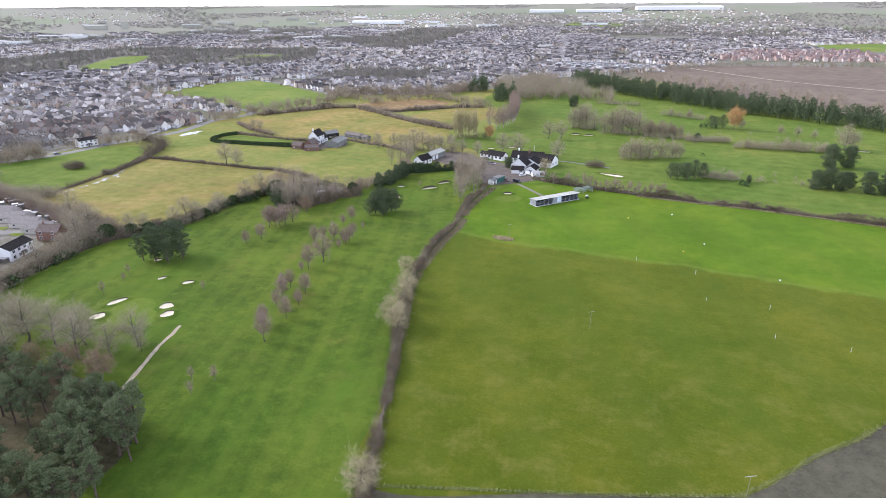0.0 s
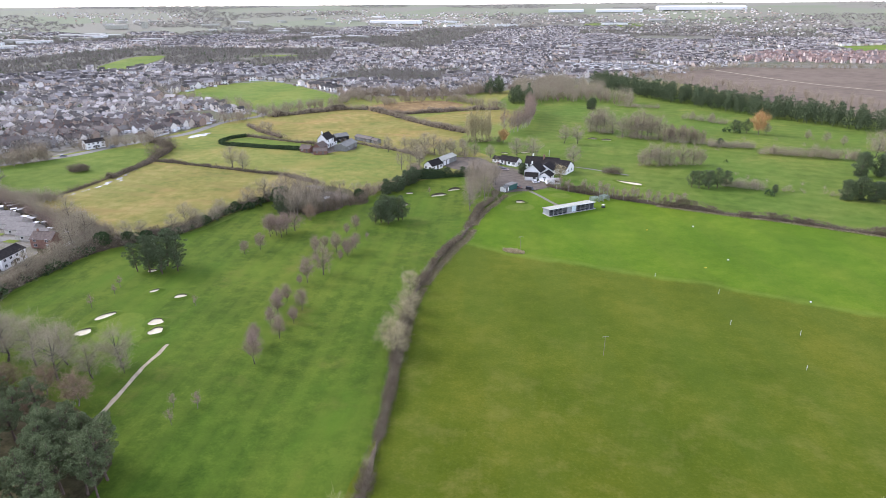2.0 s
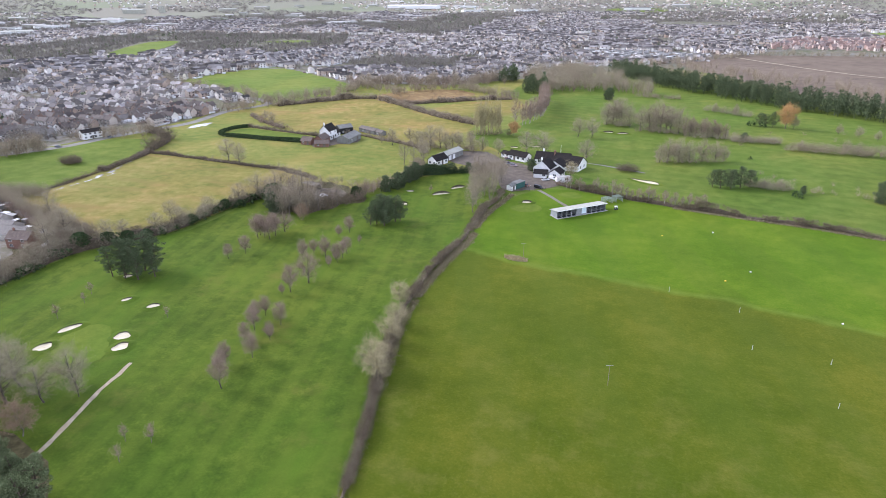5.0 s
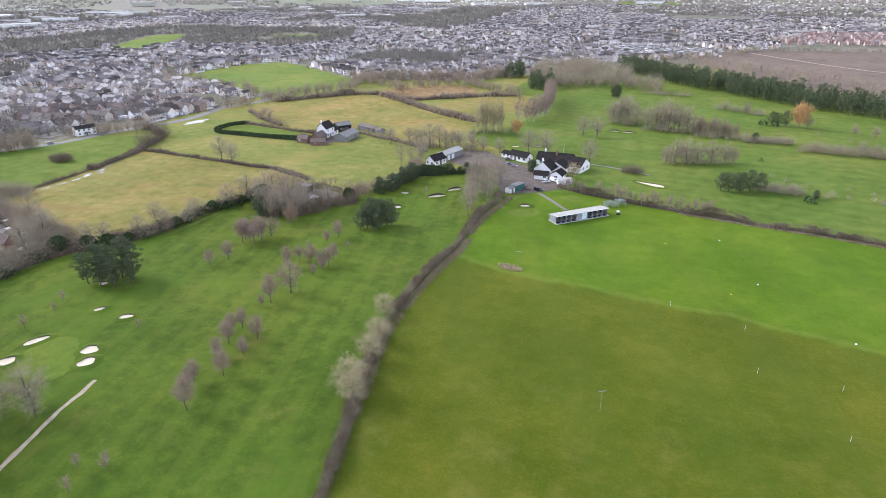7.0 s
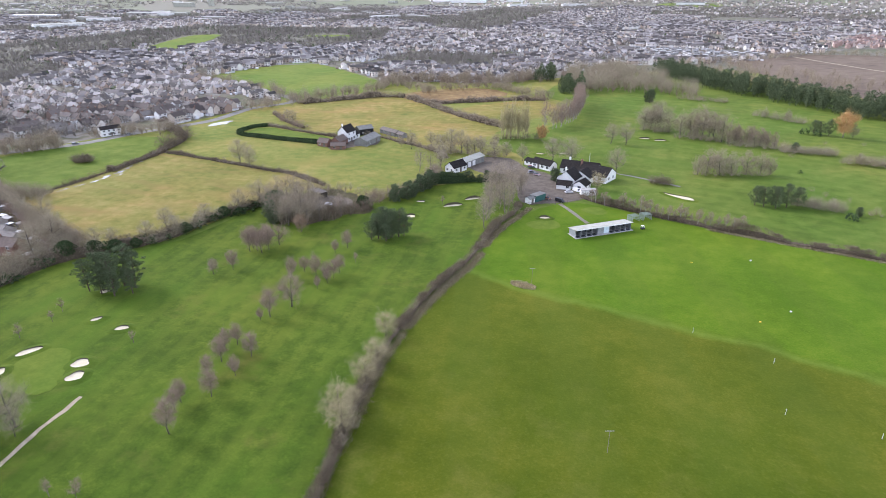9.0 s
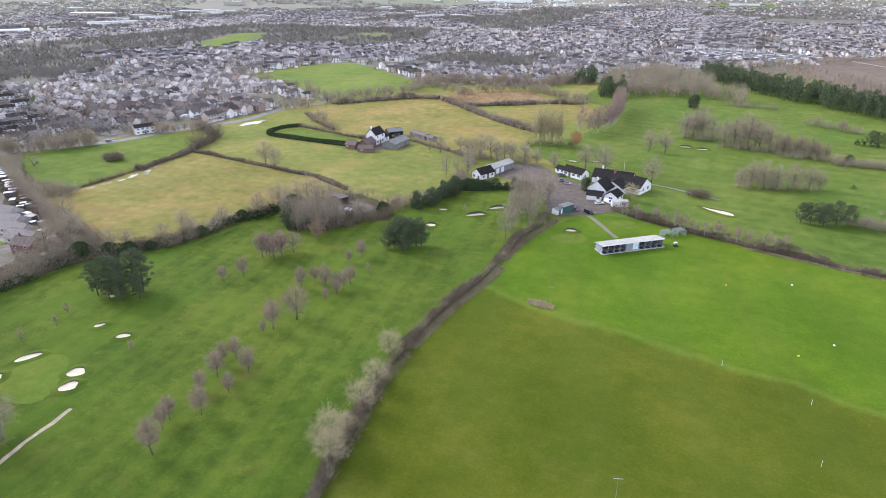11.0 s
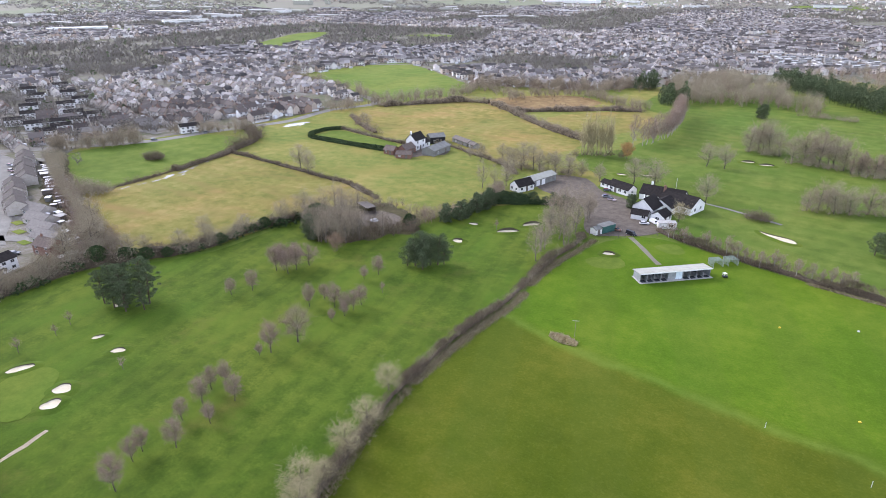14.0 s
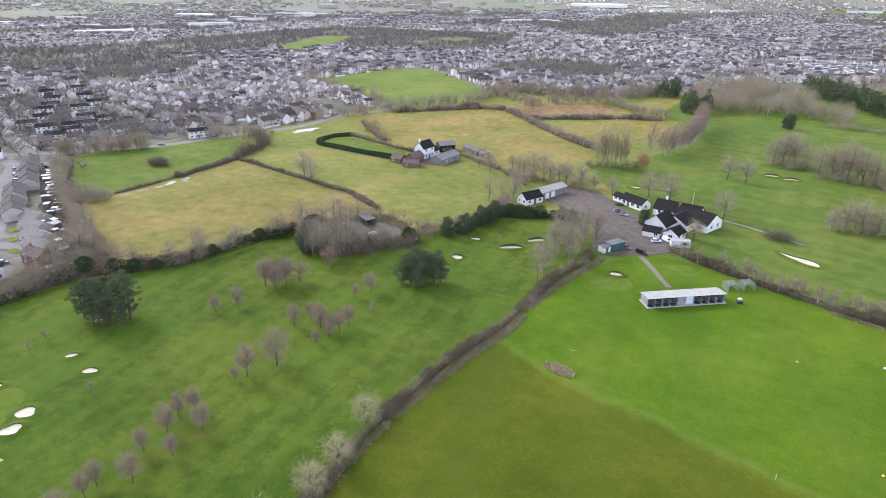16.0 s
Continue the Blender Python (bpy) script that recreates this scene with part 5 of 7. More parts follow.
scattered("copse", scrub, spots_in([(-122, 228), (-112, 217), (-100, 224), (-89, 242), (-92, 250), (-104, 238), (-118, 238)], 60, 304, 1.2), "twig_hedge", "dark leafless undergrowth", "undergrowth", 305)
scattered("tree_belt", tall, spots_in([(-163, 110), (-167, 150), (-171, 173), (-206, 193), (-256, 214), (-296, 233), (-290, 240), (-250, 214), (-223, 203), (-193, 192), (-164, 182), (-163, 165)], 180, 306, 1.5), "twig_grey", "leafless tree belt behind gardens", "trees", 307, low=.5, high=.85)
scattered("tree_belt", scrub, spots_in([(-163, 90), (-167.5, 140), (-172, 170), (-210, 193), (-255, 210), (-250, 215), (-193, 193), (-162, 184), (-163, 160)], 260, 308, 1.1), "twig_birch", "leafless thicket behind gardens", "undergrowth", 309, low=.9, high=1.5)
belt("tree_belt", tall, [(-312, 246), (-297, 265), (-288, 279)], 1.0, 2.4, "twig", "leafless roadside trees", 310, low=.6, high=1.35)
belt("tree_belt", scrub, [(-310, 245), (-296, 265), (-287, 279)], 1.0, 2.0, "twig", "leafless growth below roadside trees", 297, low=.8, high=1.4)
belt("tree_belt", scrub, [(-232, 292), (-238, 310), (-250, 325), (-266, 334)], 1.6, 3.0, "twig_hedge", "leafless hedgerow thicket", 311, low=1.2, high=2.2)
belt("tree_belt", mid, [(-262, 326), (-280, 318), (-292, 306)], 1.0, 4.0, "twig", "leafless roadside trees", 312, low=.8, high=1.3)
scattered("shrubs", scrub, spots_in([(-256, 258), (-251, 264), (-246.5, 261.5), (-251, 256)], 34, 313, 0.7), "twig_hedge", "leafless shrubs standing in a meadow", "shrubs", 314, low=1.0, high=1.5)
belt("tree_belt", mid, [(-255, 402), (-244, 438), (-226, 470), (-208, 505), (-212, 530), (-180, 515)], 1.2, 3.6, "twig", "leafless trees between meadows", 315, low=.8, high=1.35)
belt("tree_belt", mid, [(-392, 514), (-340, 488), (-290, 465), (-262, 448)], 2.0, 4.0, "twig", "leafless trees along a road", 316, low=.8, high=1.4)
belt("tree_belt", tall, [(-224, 548), (-180, 556), (-133, 566), (-110, 590), (-104, 610)], 1.1, 7.0, "twig", "leafless trees below the estate", 317, low=.7, high=1.3)
belt("tree_belt", scrub, [(-224, 546), (-180, 554), (-133, 563), (-110, 588), (-104, 608)], 1.1, 7.0, "twig_birch", "leafless thicket below the estate", 296, low=1.0, high=2.0)
belt("tree_belt", mid, [(-172, 500), (-150, 528), (-120, 536), (-98, 520), (-76, 505)], 1.2, 4.0, "twig", "leafless trees round scrub", 318, low=.7, high=1.3)
scattered("conifers", fir, spots_in([(-102, 586), (-84, 592), (-86, 606), (-100, 602)], 22, 319, 2.2), "needle", "dark conifer clump below the estate", "trees", 320)
scattered("conifers", fir, spots_in([(-72, 526), (-55, 531), (-52, 545), (-68, 546)], 20, 321, 2.2), "needle", "dark conifer clump on the course", "trees", 322)
scattered("woodland", tall, spots_in([(-82, 604), (-52, 542), (-35, 540), (-16, 551), (1, 551), (24, 534), (32, 543), (8, 600), (-12, 650), (-45, 700), (-85, 630)], 150, 323, 3.2), "twig_grey", "leafless wood at the course edge", "trees", 324, low=1.1, high=1.7)
scattered("woodland", mid, spots_in([(-82, 604), (-52, 542), (-35, 540), (-16, 551), (1, 551), (24, 534), (32, 543), (8, 600), (-12, 650), (-45, 700), (-85, 630)], 150, 322, 2.6), "twig_birch", "leafless undergrowth of a wood", "trees", 321, low=.9, high=1.6)
scattered("pine_wood", pine_far, spots_in([(-10, 664), (14, 622), (38, 587), (80, 537), (115, 498), (148, 477), (176, 452), (200, 430), (330, 395), (340, 425), (215, 462), (190, 480), (160, 506), (128, 532), (98, 568), (55, 622), (30, 662), (5, 695)], 620, 325, 2.3), "needle", "long dark pine plantation", "trees", 326, low=.7, high=1.1)
scattered("woodland", tall, spots_in([(8, 700), (34, 664), (60, 624), (102, 570), (132, 536), (164, 508), (196, 482), (330, 430), (350, 460), (230, 560), (150, 680), (60, 780), (20, 760)], 330, 327, 3.0), "twig", "leafless trees behind the plantation", "trees", 328, low=.7, high=1.15)
CLUMPS = ([(-4, 414), (10, 412), (16, 416), (2, 430)], [(16, 402), (40, 398), (42, 404), (24, 410)], [(42, 392), (66, 391), (66, 398), (44, 402)], [(24, 330), (36, 332), (58, 339), (58, 344), (40, 341), (26, 336)], [(66, 387), (90, 386), (91, 392), (67, 393)],
          [(90, 372), (134, 366), (138, 370), (92, 378)], [(60, 482), (88, 463), (90, 467), (64, 486)], [(16, 529), (48, 524), (50, 530), (20, 534)], [(66, 386), (91, 385), (91, 392), (67, 393)], [(90, 372), (112, 369), (138, 366), (138, 371), (92, 378)], [(60, 300), (76, 296), (78, 301), (62, 304)], [(84, 297), (112, 292), (112, 296), (84, 301)])
for k, c in enumerate(CLUMPS):
    scattered("undergrowth", scrub, spots_in(c, 12 if k == 11 else 34, 370 + k, 1.4), ("twig_grey", "twig")[k % 2], "leafless undergrowth below trees", "undergrowth", 390 + k, low=.5 if k == 11 else .7, high=2.0 if k in (5, 9) else 1.0 if k == 11 else 1.5)
scattered("shrubs", scrub, spots_in([(7.5, 311), (15, 311), (17, 314), (12, 316), (8, 314)], 22, 412, 0.9), "twig_hedge", "leafless shrubs on the course", "shrubs", 409, low=0.9, high=1.35)
scattered("course_shrubs", scrub, [(66, 318), (74, 316), (82, 314), (96, 310), (104, 306), (70, 322), (88, 300), (150, 262), (162, 258), (128, 256), (70, 378), (120, 400), (108, 414), (130, 420), (90, 412)], "twig", "small leafless shrubs on the course", "shrubs", 410, low=.5, high=1.0)
scattered("course_bushes", bush, [(78, 290), (84, 436), (90, 434), (30, 438), (-2, 452), (70, 350)], "ivy", "dark evergreen bushes on the course", "shrubs", 411, low=.6, high=1.4)
belt("hedgerow_shrubs", scrub, [(-162, 120), (-162, 166), (-152, 181), (-142, 196), (-140, 213), (-134, 232), (-126, 241)], 1.0, 1.4, "twig_grey", "leafless shrubs in the boundary hedge", 420, low=.7, high=1.8)
belt("hedgerow_bushes", bush, [(-162, 130), (-161, 168), (-151, 182), (-141, 198), (-139, 214), (-132, 234)], 1.9, 1.4, "ivy", "dark evergreen bushes in the boundary hedge", 421, low=.5, high=1.4)
belt("hedgerow_shrubs", scrub, [(-25, 56), (-29, 71), (-31, 84), (-37, 120), (-43, 151), (-44.5, 170), (-43.5, 195), (-41, 213), (-40, 244), (-37, 262)], 2.0, 0.5, "twig_grey", "leafless shrubs in a hedge", 422, low=.35, high=.9)
belt("hedgerow_shrubs", scrub, [(-16, 284), (-7, 279), (20, 269.5), (48, 261.5)], 1.6, 0.6, "twig_birch", "leafless shrubs in a hedge", 423, low=.5, high=1.0)
belt("hedgerow_shrubs", scrub, [(-231, 289), (-180, 281.5), (-144, 275), (-122, 266)], 4.0, 0.8, "twig", "leafless shrubs in a field hedge", 424, low=.4, high=.8)
belt("hedgerow_shrubs", scrub, [(-170, 474), (-137, 445), (-105, 418), (-80, 401)], 0.8, 2.2, "twig", "leafless shrubs in a field hedge", 425, low=.7, high=1.3)
belt("hedgerow_shrubs", scrub, [(-150, 455), (-123, 474), (-100, 490), (-74, 500)], 0.8, 2.2, "twig_birch", "leafless shrubs in a field hedge", 426, low=.7, high=1.3)
belt("hedgerow_shrubs", scrub, [(-236, 428), (-214, 455), (-193, 474), (-176, 478)], 0.8, 2.4, "twig", "leafless shrubs in a field hedge", 444, low=.8, high=1.6)
belt("hedgerow_shrubs", scrub, [(-214, 359.5), (-195, 354.5), (-175, 349.5), (-160, 346)], 1.6, 0.8, "twig_hedge", "leafless shrubs in a garden hedge", 449, low=.5, high=1.0)
belt("hedgerow_shrubs", scrub, [(-232, 392), (-212, 374), (-190, 360)], 1.4, 1.6, "twig_birch", "leafless shrubs in a field hedge", 445, low=.6, high=1.2)
belt("hedgerow_shrubs", scrub, [(-104, 338), (-90, 334), (-76, 333), (-62, 335)], 0.9, 1.8, "twig", "leafless shrubs below trees by a pasture", 446, low=.7, high=1.5)
scattered("scrub_bushes", scrub, spots_in([(-176, 484), (-170, 508), (-134, 530), (-110, 514), (-125, 482), (-147, 462)], 40, 447, 3.0), "twig_rust", "low rusty bushes in rough grass", "shrubs", 448, low=.3, high=.7)
belt("hedgerow_shrubs", scrub, [(-147, 357), (-126, 349), (-100, 336), (-88, 322)], 2.0, 1.2, "twig", "leafless shrubs in a field hedge", 427, low=.5, high=1.1)
scattered("thicket", scrub, spots_in([(-226, 206), (-224, 218), (-244, 219), (-262, 220), (-256, 212), (-236, 204)], 46, 430, 1.4), "twig", "leafless thicket in a field corner", "shrubs", 431, low=.8, high=1.5)
belt("hedgerow_shrubs", scrub, [(-76, 368), (-66, 372), (-54, 376)], 0.9, 1.2, "twig_hedge", "leafless shrubs below poplars", 451, low=.6, high=1.3)
scattered("thicket", scrub, spots_in([(-238, 204), (-224, 207), (-220, 214), (-222, 219), (-230, 216), (-240, 212)], 40, 433, 1.3), "twig_grey", "leafless thicket in a field corner", "shrubs", 434, low=1.0, high=1.8)
belt("hedgerow_shrubs", scrub, [(-228, 218), (-227, 232), (-226.5, 250)], 2.6, 0.6, "twig_hedge", "leafless shrubs in a wet hedge", 443, low=.5, high=1.1)
grove(shrub, [(-123, 231, 1.7), (-120, 227.5, 1.5), (-118, 224.5, 1.3), (-117.5, 229, 1.4)], "evergreens in the copse", 432)
grove(low_fir, spots_along([(-86, 256), (-83, 261), (-81.5, 267), (-80.5, 273), (-79.5, 279), (-78.5, 285)], 1.15, 435, 1.0), "conifers behind the green", 436, .5, 1.25)
scattered("hedgerow_shrubs", scrub, spots_along([(-90, 258), (-86.5, 264), (-83.5, 272), (-81.5, 284), (-84, 296)], 0.9, 439, 1.8), "twig_birch", "leafless shrubs among conifers", "shrubs", 440, low=.8, high=1.6)
grove(low_fir, spots_along([(-77, 286), (-66, 291), (-54, 296)], 1.3, 437, 0.6), "conifers behind the green", 438, .45, .8)
belt("hedgerow_shrubs", scrub, [(-98, 256), (-90, 259), (-86, 265), (-83, 272), (-81.5, 282), (-83, 294), (-86, 304)], 0.8, 1.3, "twig", "leafless shrubs among conifers behind a green", 441, low=.7, high=1.5)
belt("copse", mid, [(-99, 240), (-93, 246), (-91, 252), (-96, 257)], 1.3, 1.6, "twig_birch", "low leafless trees at a copse edge", 442, low=.45, high=.9)


# ---- buildings ----
def gable_wall(L, W, eave, ridge):
    """Walls of a gabled block; the ridge runs along x."""
    a, b = L / 2, W / 2
    v = [(-a, -b, 0), (a, -b, 0), (a, b, 0), (-a, b, 0), (-a, -b, eave), (a, -b, eave), (a, b, eave), (-a, b, eave), (-a, 0, ridge), (a, 0, ridge)]
    return Geo().add(v, [(0, 1, 5, 4), (2, 3, 7, 6), (1, 2, 6, 9, 5), (3, 0, 4, 8, 7), (3, 2, 1, 0)])


def gable_roof(L, W, eave, ridge, over=0.3, thick=0.14, hip=0.0):
    """Two slabs with overhang, and a ridge cap."""
    a, b = L / 2 + over, W / 2
    s = (ridge - eave) / b
    e = eave - s * over
    b += over
    g = Geo()
    for sg in (1, -1):
        v = [(-a, sg * b, e), (a, sg * b, e), (a - hip, 0, ridge), (-a + hip, 0, ridge)]
        v += [(x, y, z + thick) for x, y, z in v]
        g.add(v, [(0, 1, 2, 3), (7, 6, 5, 4), (0, 4, 5, 1), (1, 5, 6, 2), (2, 6, 7, 3), (3, 7, 4, 0)])
    g.box(-a + hip, -0.12, ridge + thick * 0.6, a - hip, 0.12, ridge + thick + 0.07)
    return g


def window(parent, x, y, z, w, h, deg, frame_mat="frame"):
    """A window standing a little proud of its wall, with a bar and a pane."""
    at = pose(x, y, z, 0, 0, deg)
    g = Geo()
    t = 0.08
    g.box(-w / 2 - t, -0.07, -t, w / 2 + t, 0.0, 0).box(-w / 2 - t, -0.07, h, w / 2 + t, 0.0, h + t)
    g.box(-w / 2 - t, -0.07, 0, -w / 2, 0.0, h).box(w / 2, -0.07, 0, w / 2 + t, 0.0, h).box(-0.04, -0.06, 0, 0.04, 0.0, h)
    f = part("window", g, frame_mat, parent, at=at)
    part("pane", Geo().box(-w / 2, -0.03, 0, w / 2, -0.005, h), "glass", f, "dark glass pane")
    return f


def door(parent, x, y, deg, mat="wood", w=0.95, h=2.05):
    g = Geo().box(-w / 2, -0.06, 0.02, w / 2, -0.005, h).box(-w / 2 - 0.08, -0.09, 0, -w / 2, 0, h + 0.08).box(w / 2, -0.09, 0, w / 2 + 0.08, 0, h + 0.08).box(-w / 2, -0.09, h, w / 2, 0, h + 0.08)
    return part("door", g, mat, parent, at=pose(x, y, 0, 0, 0, deg))


def chimney(parent, x, y, z0, z1, mat="brick", w=0.7):
    g = Geo().box(x - w / 2, y - 0.3, z0, x + w / 2, y + 0.3, z1).box(x - w / 2 - 0.06, y - 0.36, z1, x + w / 2 + 0.06, y + 0.36, z1 + 0.12)
    g.tube((x - 0.15, y, z1 + 0.1), (x - 0.15, y, z1 + 0.45), 0.11, 0.09, 8).tube((x + 0.17, y, z1 + 0.1), (x + 0.17, y, z1 + 0.45), 0.11, 0.09, 8)
    return part("chimney", g, mat, parent)


def block(parent, x, y, deg, L, W, eave, ridge, wall="white", roof="slate", wins=(), doors=(), stacks=(), over=0.3):
    """A gabled wing of a building: wall, roof, windows and doors. wins: (side, along, sill, w, h), sides f b l r."""
    at = pose(x, y, 0, 0, 0, deg)
    w = part("wall", gable_wall(L, W, eave, ridge), wall, parent, at=at)
    part("roof", gable_roof(L, W, eave, ridge, over), roof, parent, at=at)
    for side, u, z, ww, hh in wins:
        px, py, a = {"f": (u, -W / 2, 0), "b": (u, W / 2, 180), "r": (L / 2, u, 90), "l": (-L / 2, u, -90)}[side]
        window(w, px, py, z, ww, hh, a)
    for side, u, mat in doors:
        px, py, a = {"f": (u, -W / 2, 0), "b": (u, W / 2, 180), "r": (L / 2, u, 90), "l": (-L / 2, u, -90)}[side]
        door(w, px, py, a, mat)
    for sx, sy, z1 in stacks:
        chimney(w, sx, sy, ridge - 1.2, z1, "white")
    return w


def driving_bays():
    """Row of eight open bays with a store in the middle, under one sheet roof."""
    t = thing("driving_range_bays", "grey open-fronted practice bays with pale sheet roof", "building", pose(-4.1, 247.9, 0.09, 0, 0, 39.8))
    L, D = 21.9, 4.1
    hf, hb = 2.65, 2.15
    part("floor_slab", Geo().box(-L / 2 - 0.4, -1.0, 0, L / 2 + 0.4, D + 0.2, 0.14), "concrete", t, "pale concrete slab")
    part("back_wall", Geo().box(-L / 2, D - 0.15, 0.14, L / 2, D, hb), "bay_grey", t)
    for x in (-L / 2, L / 2 - 0.12):
        g = Geo().add([(x, 0, 0.14), (x + 0.12, 0, 0.14), (x + 0.12, D - 0.15, 0.14), (x, D - 0.15, 0.14), (x, 0, hf), (x + 0.12, 0, hf), (x + 0.12, D - 0.15, hb), (x, D - 0.15, hb)],
                      [(3, 2, 1, 0), (4, 5, 6, 7), (0, 1, 5, 4), (1, 2, 6, 5), (2, 3, 7, 6), (3, 0, 4, 7)])
        part("side_wall", g, "bay_grey", t)
    a, y0, y1 = L / 2 + 0.35, -0.5, D + 0.35
    z0, z1 = hf + 0.08, hb - 0.02
    g = Geo().add([(-a, y0, z0), (a, y0, z0), (a, y1, z1), (-a, y1, z1), (-a, y0, z0 + 0.16), (a, y0, z0 + 0.16), (a, y1, z1 + 0.16), (-a, y1, z1 + 0.16)],
                  [(3, 2, 1, 0), (4, 5, 6, 7), (0, 1, 5, 4), (1, 2, 6, 5), (2, 3, 7, 6), (3, 0, 4, 7)])
    roof = part("roof", g, "metal_roof", t, "pale weathered sheet roof")
    for k in range(46):
        x = -a + 0.2 + k * (2 * a - 0.4) / 45
        part("seam", Geo().add([(x - 0.03, y0, z0 + 0.16), (x + 0.03, y0, z0 + 0.16), (x + 0.03, y1, z1 + 0.16), (x - 0.03, y1, z1 + 0.16), (x, y0, z0 + 0.21), (x, y1, z1 + 0.21)],
                               [(0, 4, 5, 3), (1, 2, 5, 4), (0, 1, 4), (2, 3, 5)]), "metal_roof", roof)
    part("fascia", Geo().box(-a, y0 - 0.05, z0 - 0.1, a, y0 - 0.003, z0 + 0.2), "frame", t, "white front edge board")
    w = 2.35
    part("store_front", Geo().box(-w, 0.02, 0.14, w, 0.12, hf).box(-w, 0.12, 0.14, -w + 0.1, D - 0.16, hb).box(w - 0.1, 0.12, 0.14, w, D - 0.16, hb), "bay_grey", t)
    for x in (0.55, 1.55):
        part("store_door", Geo().box(x - 0.48, -0.03, 0.2, x + 0.48, 0.015, 2.75), "panel_blue", t, "pale blue panelled store door")
    bw = (L / 2 - w) / 4
    for sgn in (-1, 1):
        for k in range(4):
            x = sgn * (w + bw * (k + 0.5))
            if k:
                xx = sgn * (w + bw * k)
                part("divider", Geo().box(xx - 0.04, 0.3, 0.14, xx + 0.04, D - 0.3, 1.2), "bay_grey", t)
                part("post", Geo().box(xx - 0.06, -0.06, 0.14, xx + 0.06, 0.06, hf), "steel", t)
            part("mat", Geo().box(x - 0.75, -0.5, 0.14, x + 0.75, 1.0, 0.2), "bay_dark", t, "dark rubber hitting mat")
            part("back_screen", Geo().box(x - bw / 2 + 0.1, D - 0.55, 0.14, x + bw / 2 - 0.1, D - 0.4, 1.7), "bay_dark", t)


driving_bays()


def flagpole(x, y, h):
    t = thing("flagpole", "tall slim white pole standing behind the clubhouse", "pole", pose(x, y, 0.05))
    part("pole", Geo().tube((0, 0, 0), (0, 0, h), 0.09, 0.05, 8), "frame", t)
    part("base", Geo().tube((0, 0, 0), (0, 0, 0.25), 0.3, 0.26, 8), "concrete", t, "low concrete base")


flagpole(-20.5, 334.5, 5.5)


def clubhouse():
    """White rendered wings with dark tiled roofs round a service yard."""
    t = thing("clubhouse", "white rendered clubhouse with dark tiled gables", "building", pose(0, 0, 0.05))
    block(t, -14.6, 312.9, -19.5, 13.5, 10, 2.8, 5.8, wins=(("r", -2, 1.0, 1.1, 1.2), ("r", 2, 1.0, 1.1, 1.2), ("f", 4, 1.0, 1.4, 1.2), ("f", 1, 1.0, 1.4, 1.2)))
    chimney(t, -21.5, 315.0, 4.0, 7.2, "brick", 0.9)
    block(t, -22.5, 319.5, -6, 16.5, 8, 2.5, 5.2, wins=(("l", 0, 1.0, 1.2, 1.2), ("f", -6, 1.0, 1.2, 1.2), ("b", 3, 1.0, 1.2, 1.2)), stacks=((-5, 0.3, 6.4),))
    block(t, -24.4, 300.8, 76, 8.0, 8.0, 3.4, 6.6, wins=(("l", -1.6, 1.0, 1.0, 1.1), ("l", 1.8, 1.0, 1.0, 1.1), ("f", 1, 1.0, 1.2, 1.1)), doors=(("f", -3, "wood"),), stacks=((-3.4, 0.4, 7.8),))
    block(t, -19.6, 307.0, 76, 7.0, 9.0, 2.8, 5.2, wins=(("f", 1.0, 0.9, 1.4, 1.1),))
    block(t, -25.4, 294.4, 0, 5.8, 4.2, 2.0, 3.3, wins=(("f", 1.6, 0.9, 1.2, 0.9), ("l", 0, 0.9, 1.0, 0.9)))
    block(t, -18.4, 296.0, 76, 6.0, 5.2, 2.3, 3.9, wins=(("l", 0, 0.9, 1.4, 1.0), ("f", 1.5, 0.9, 1.0, 1.0)), doors=(("f", -2, "wood"),))
    w = part("wall", Geo().box(-3.0, -1.4, 0, 3.0, 1.4, 2.1), "white", t, at=pose(-15.0, 289.3, 0, 0, 0, 22))
    part("flat_roof", Geo().box(-3.15, -1.55, 2.1, 3.15, 1.55, 2.25), "concrete", t, "pale flat roof", at=pose(-15.0, 289.3, 0, 0, 0, 22))
    window(w, 1.2, -1.4, 0.9, 1.4, 0.9, 0)


clubhouse()


def annex():
    t = thing("lodge", "low white lodge with dark tiled roof", "building", pose(-41.3, 322.8, 0.05, 0, 0, -27))
    block(t, 2.2, 0, 0, 10.5, 5.2, 2.4, 4.2, wins=(("f", -3.5, 0.9, 1.3, 1.1), ("f", 1.0, 0.9, 1.3, 1.1), ("f", 3.8, 0.9, 1.3, 1.1), ("r", 0, 0.9, 1.0, 1.0)), doors=(("f", -1.3, "wood"),))
    block(t, -5.6, 0.4, 0, 5.0, 4.2, 2.0, 3.0, wins=(("f", -1, 0.9, 1.2, 1.0), ("f", 1.4, 0.9, 1.0, 1.0)))


annex()


def garage():
    t = thing("cottage", "white cottage with dark tiled roof", "building", pose(-76.3, 304.5, 0.05, 0, 0, 66))
    block(t, 0, 0, 0, 8.5, 5.4, 2.5, 4.6, wins=(("l", -1.2, 0.9, 1.0, 1.0), ("l", 1.4, 0.9, 1.0, 1.0), ("f", -2.6, 0.9, 1.1, 1.0), ("f", 2.8, 0.9, 1.1, 1.0)), doors=(("f", 0.2, "wood"),))
    s = thing("machine_shed", "long grey machine shed with pale doors", "building", pose(-73.6, 317.5, 0.05, 0, 0, 72))
    w = block(s, 0, 0, 0, 15, 5.6, 2.9, 4.0, "cement", "metal_roof")
    for x in (-4.5, -1.0):
        part("roller_door", Geo().box(x - 1.1, -2.86, 0.05, x + 1.1, -2.803, 2.4), "frame", w, "pale roller door")


garage()


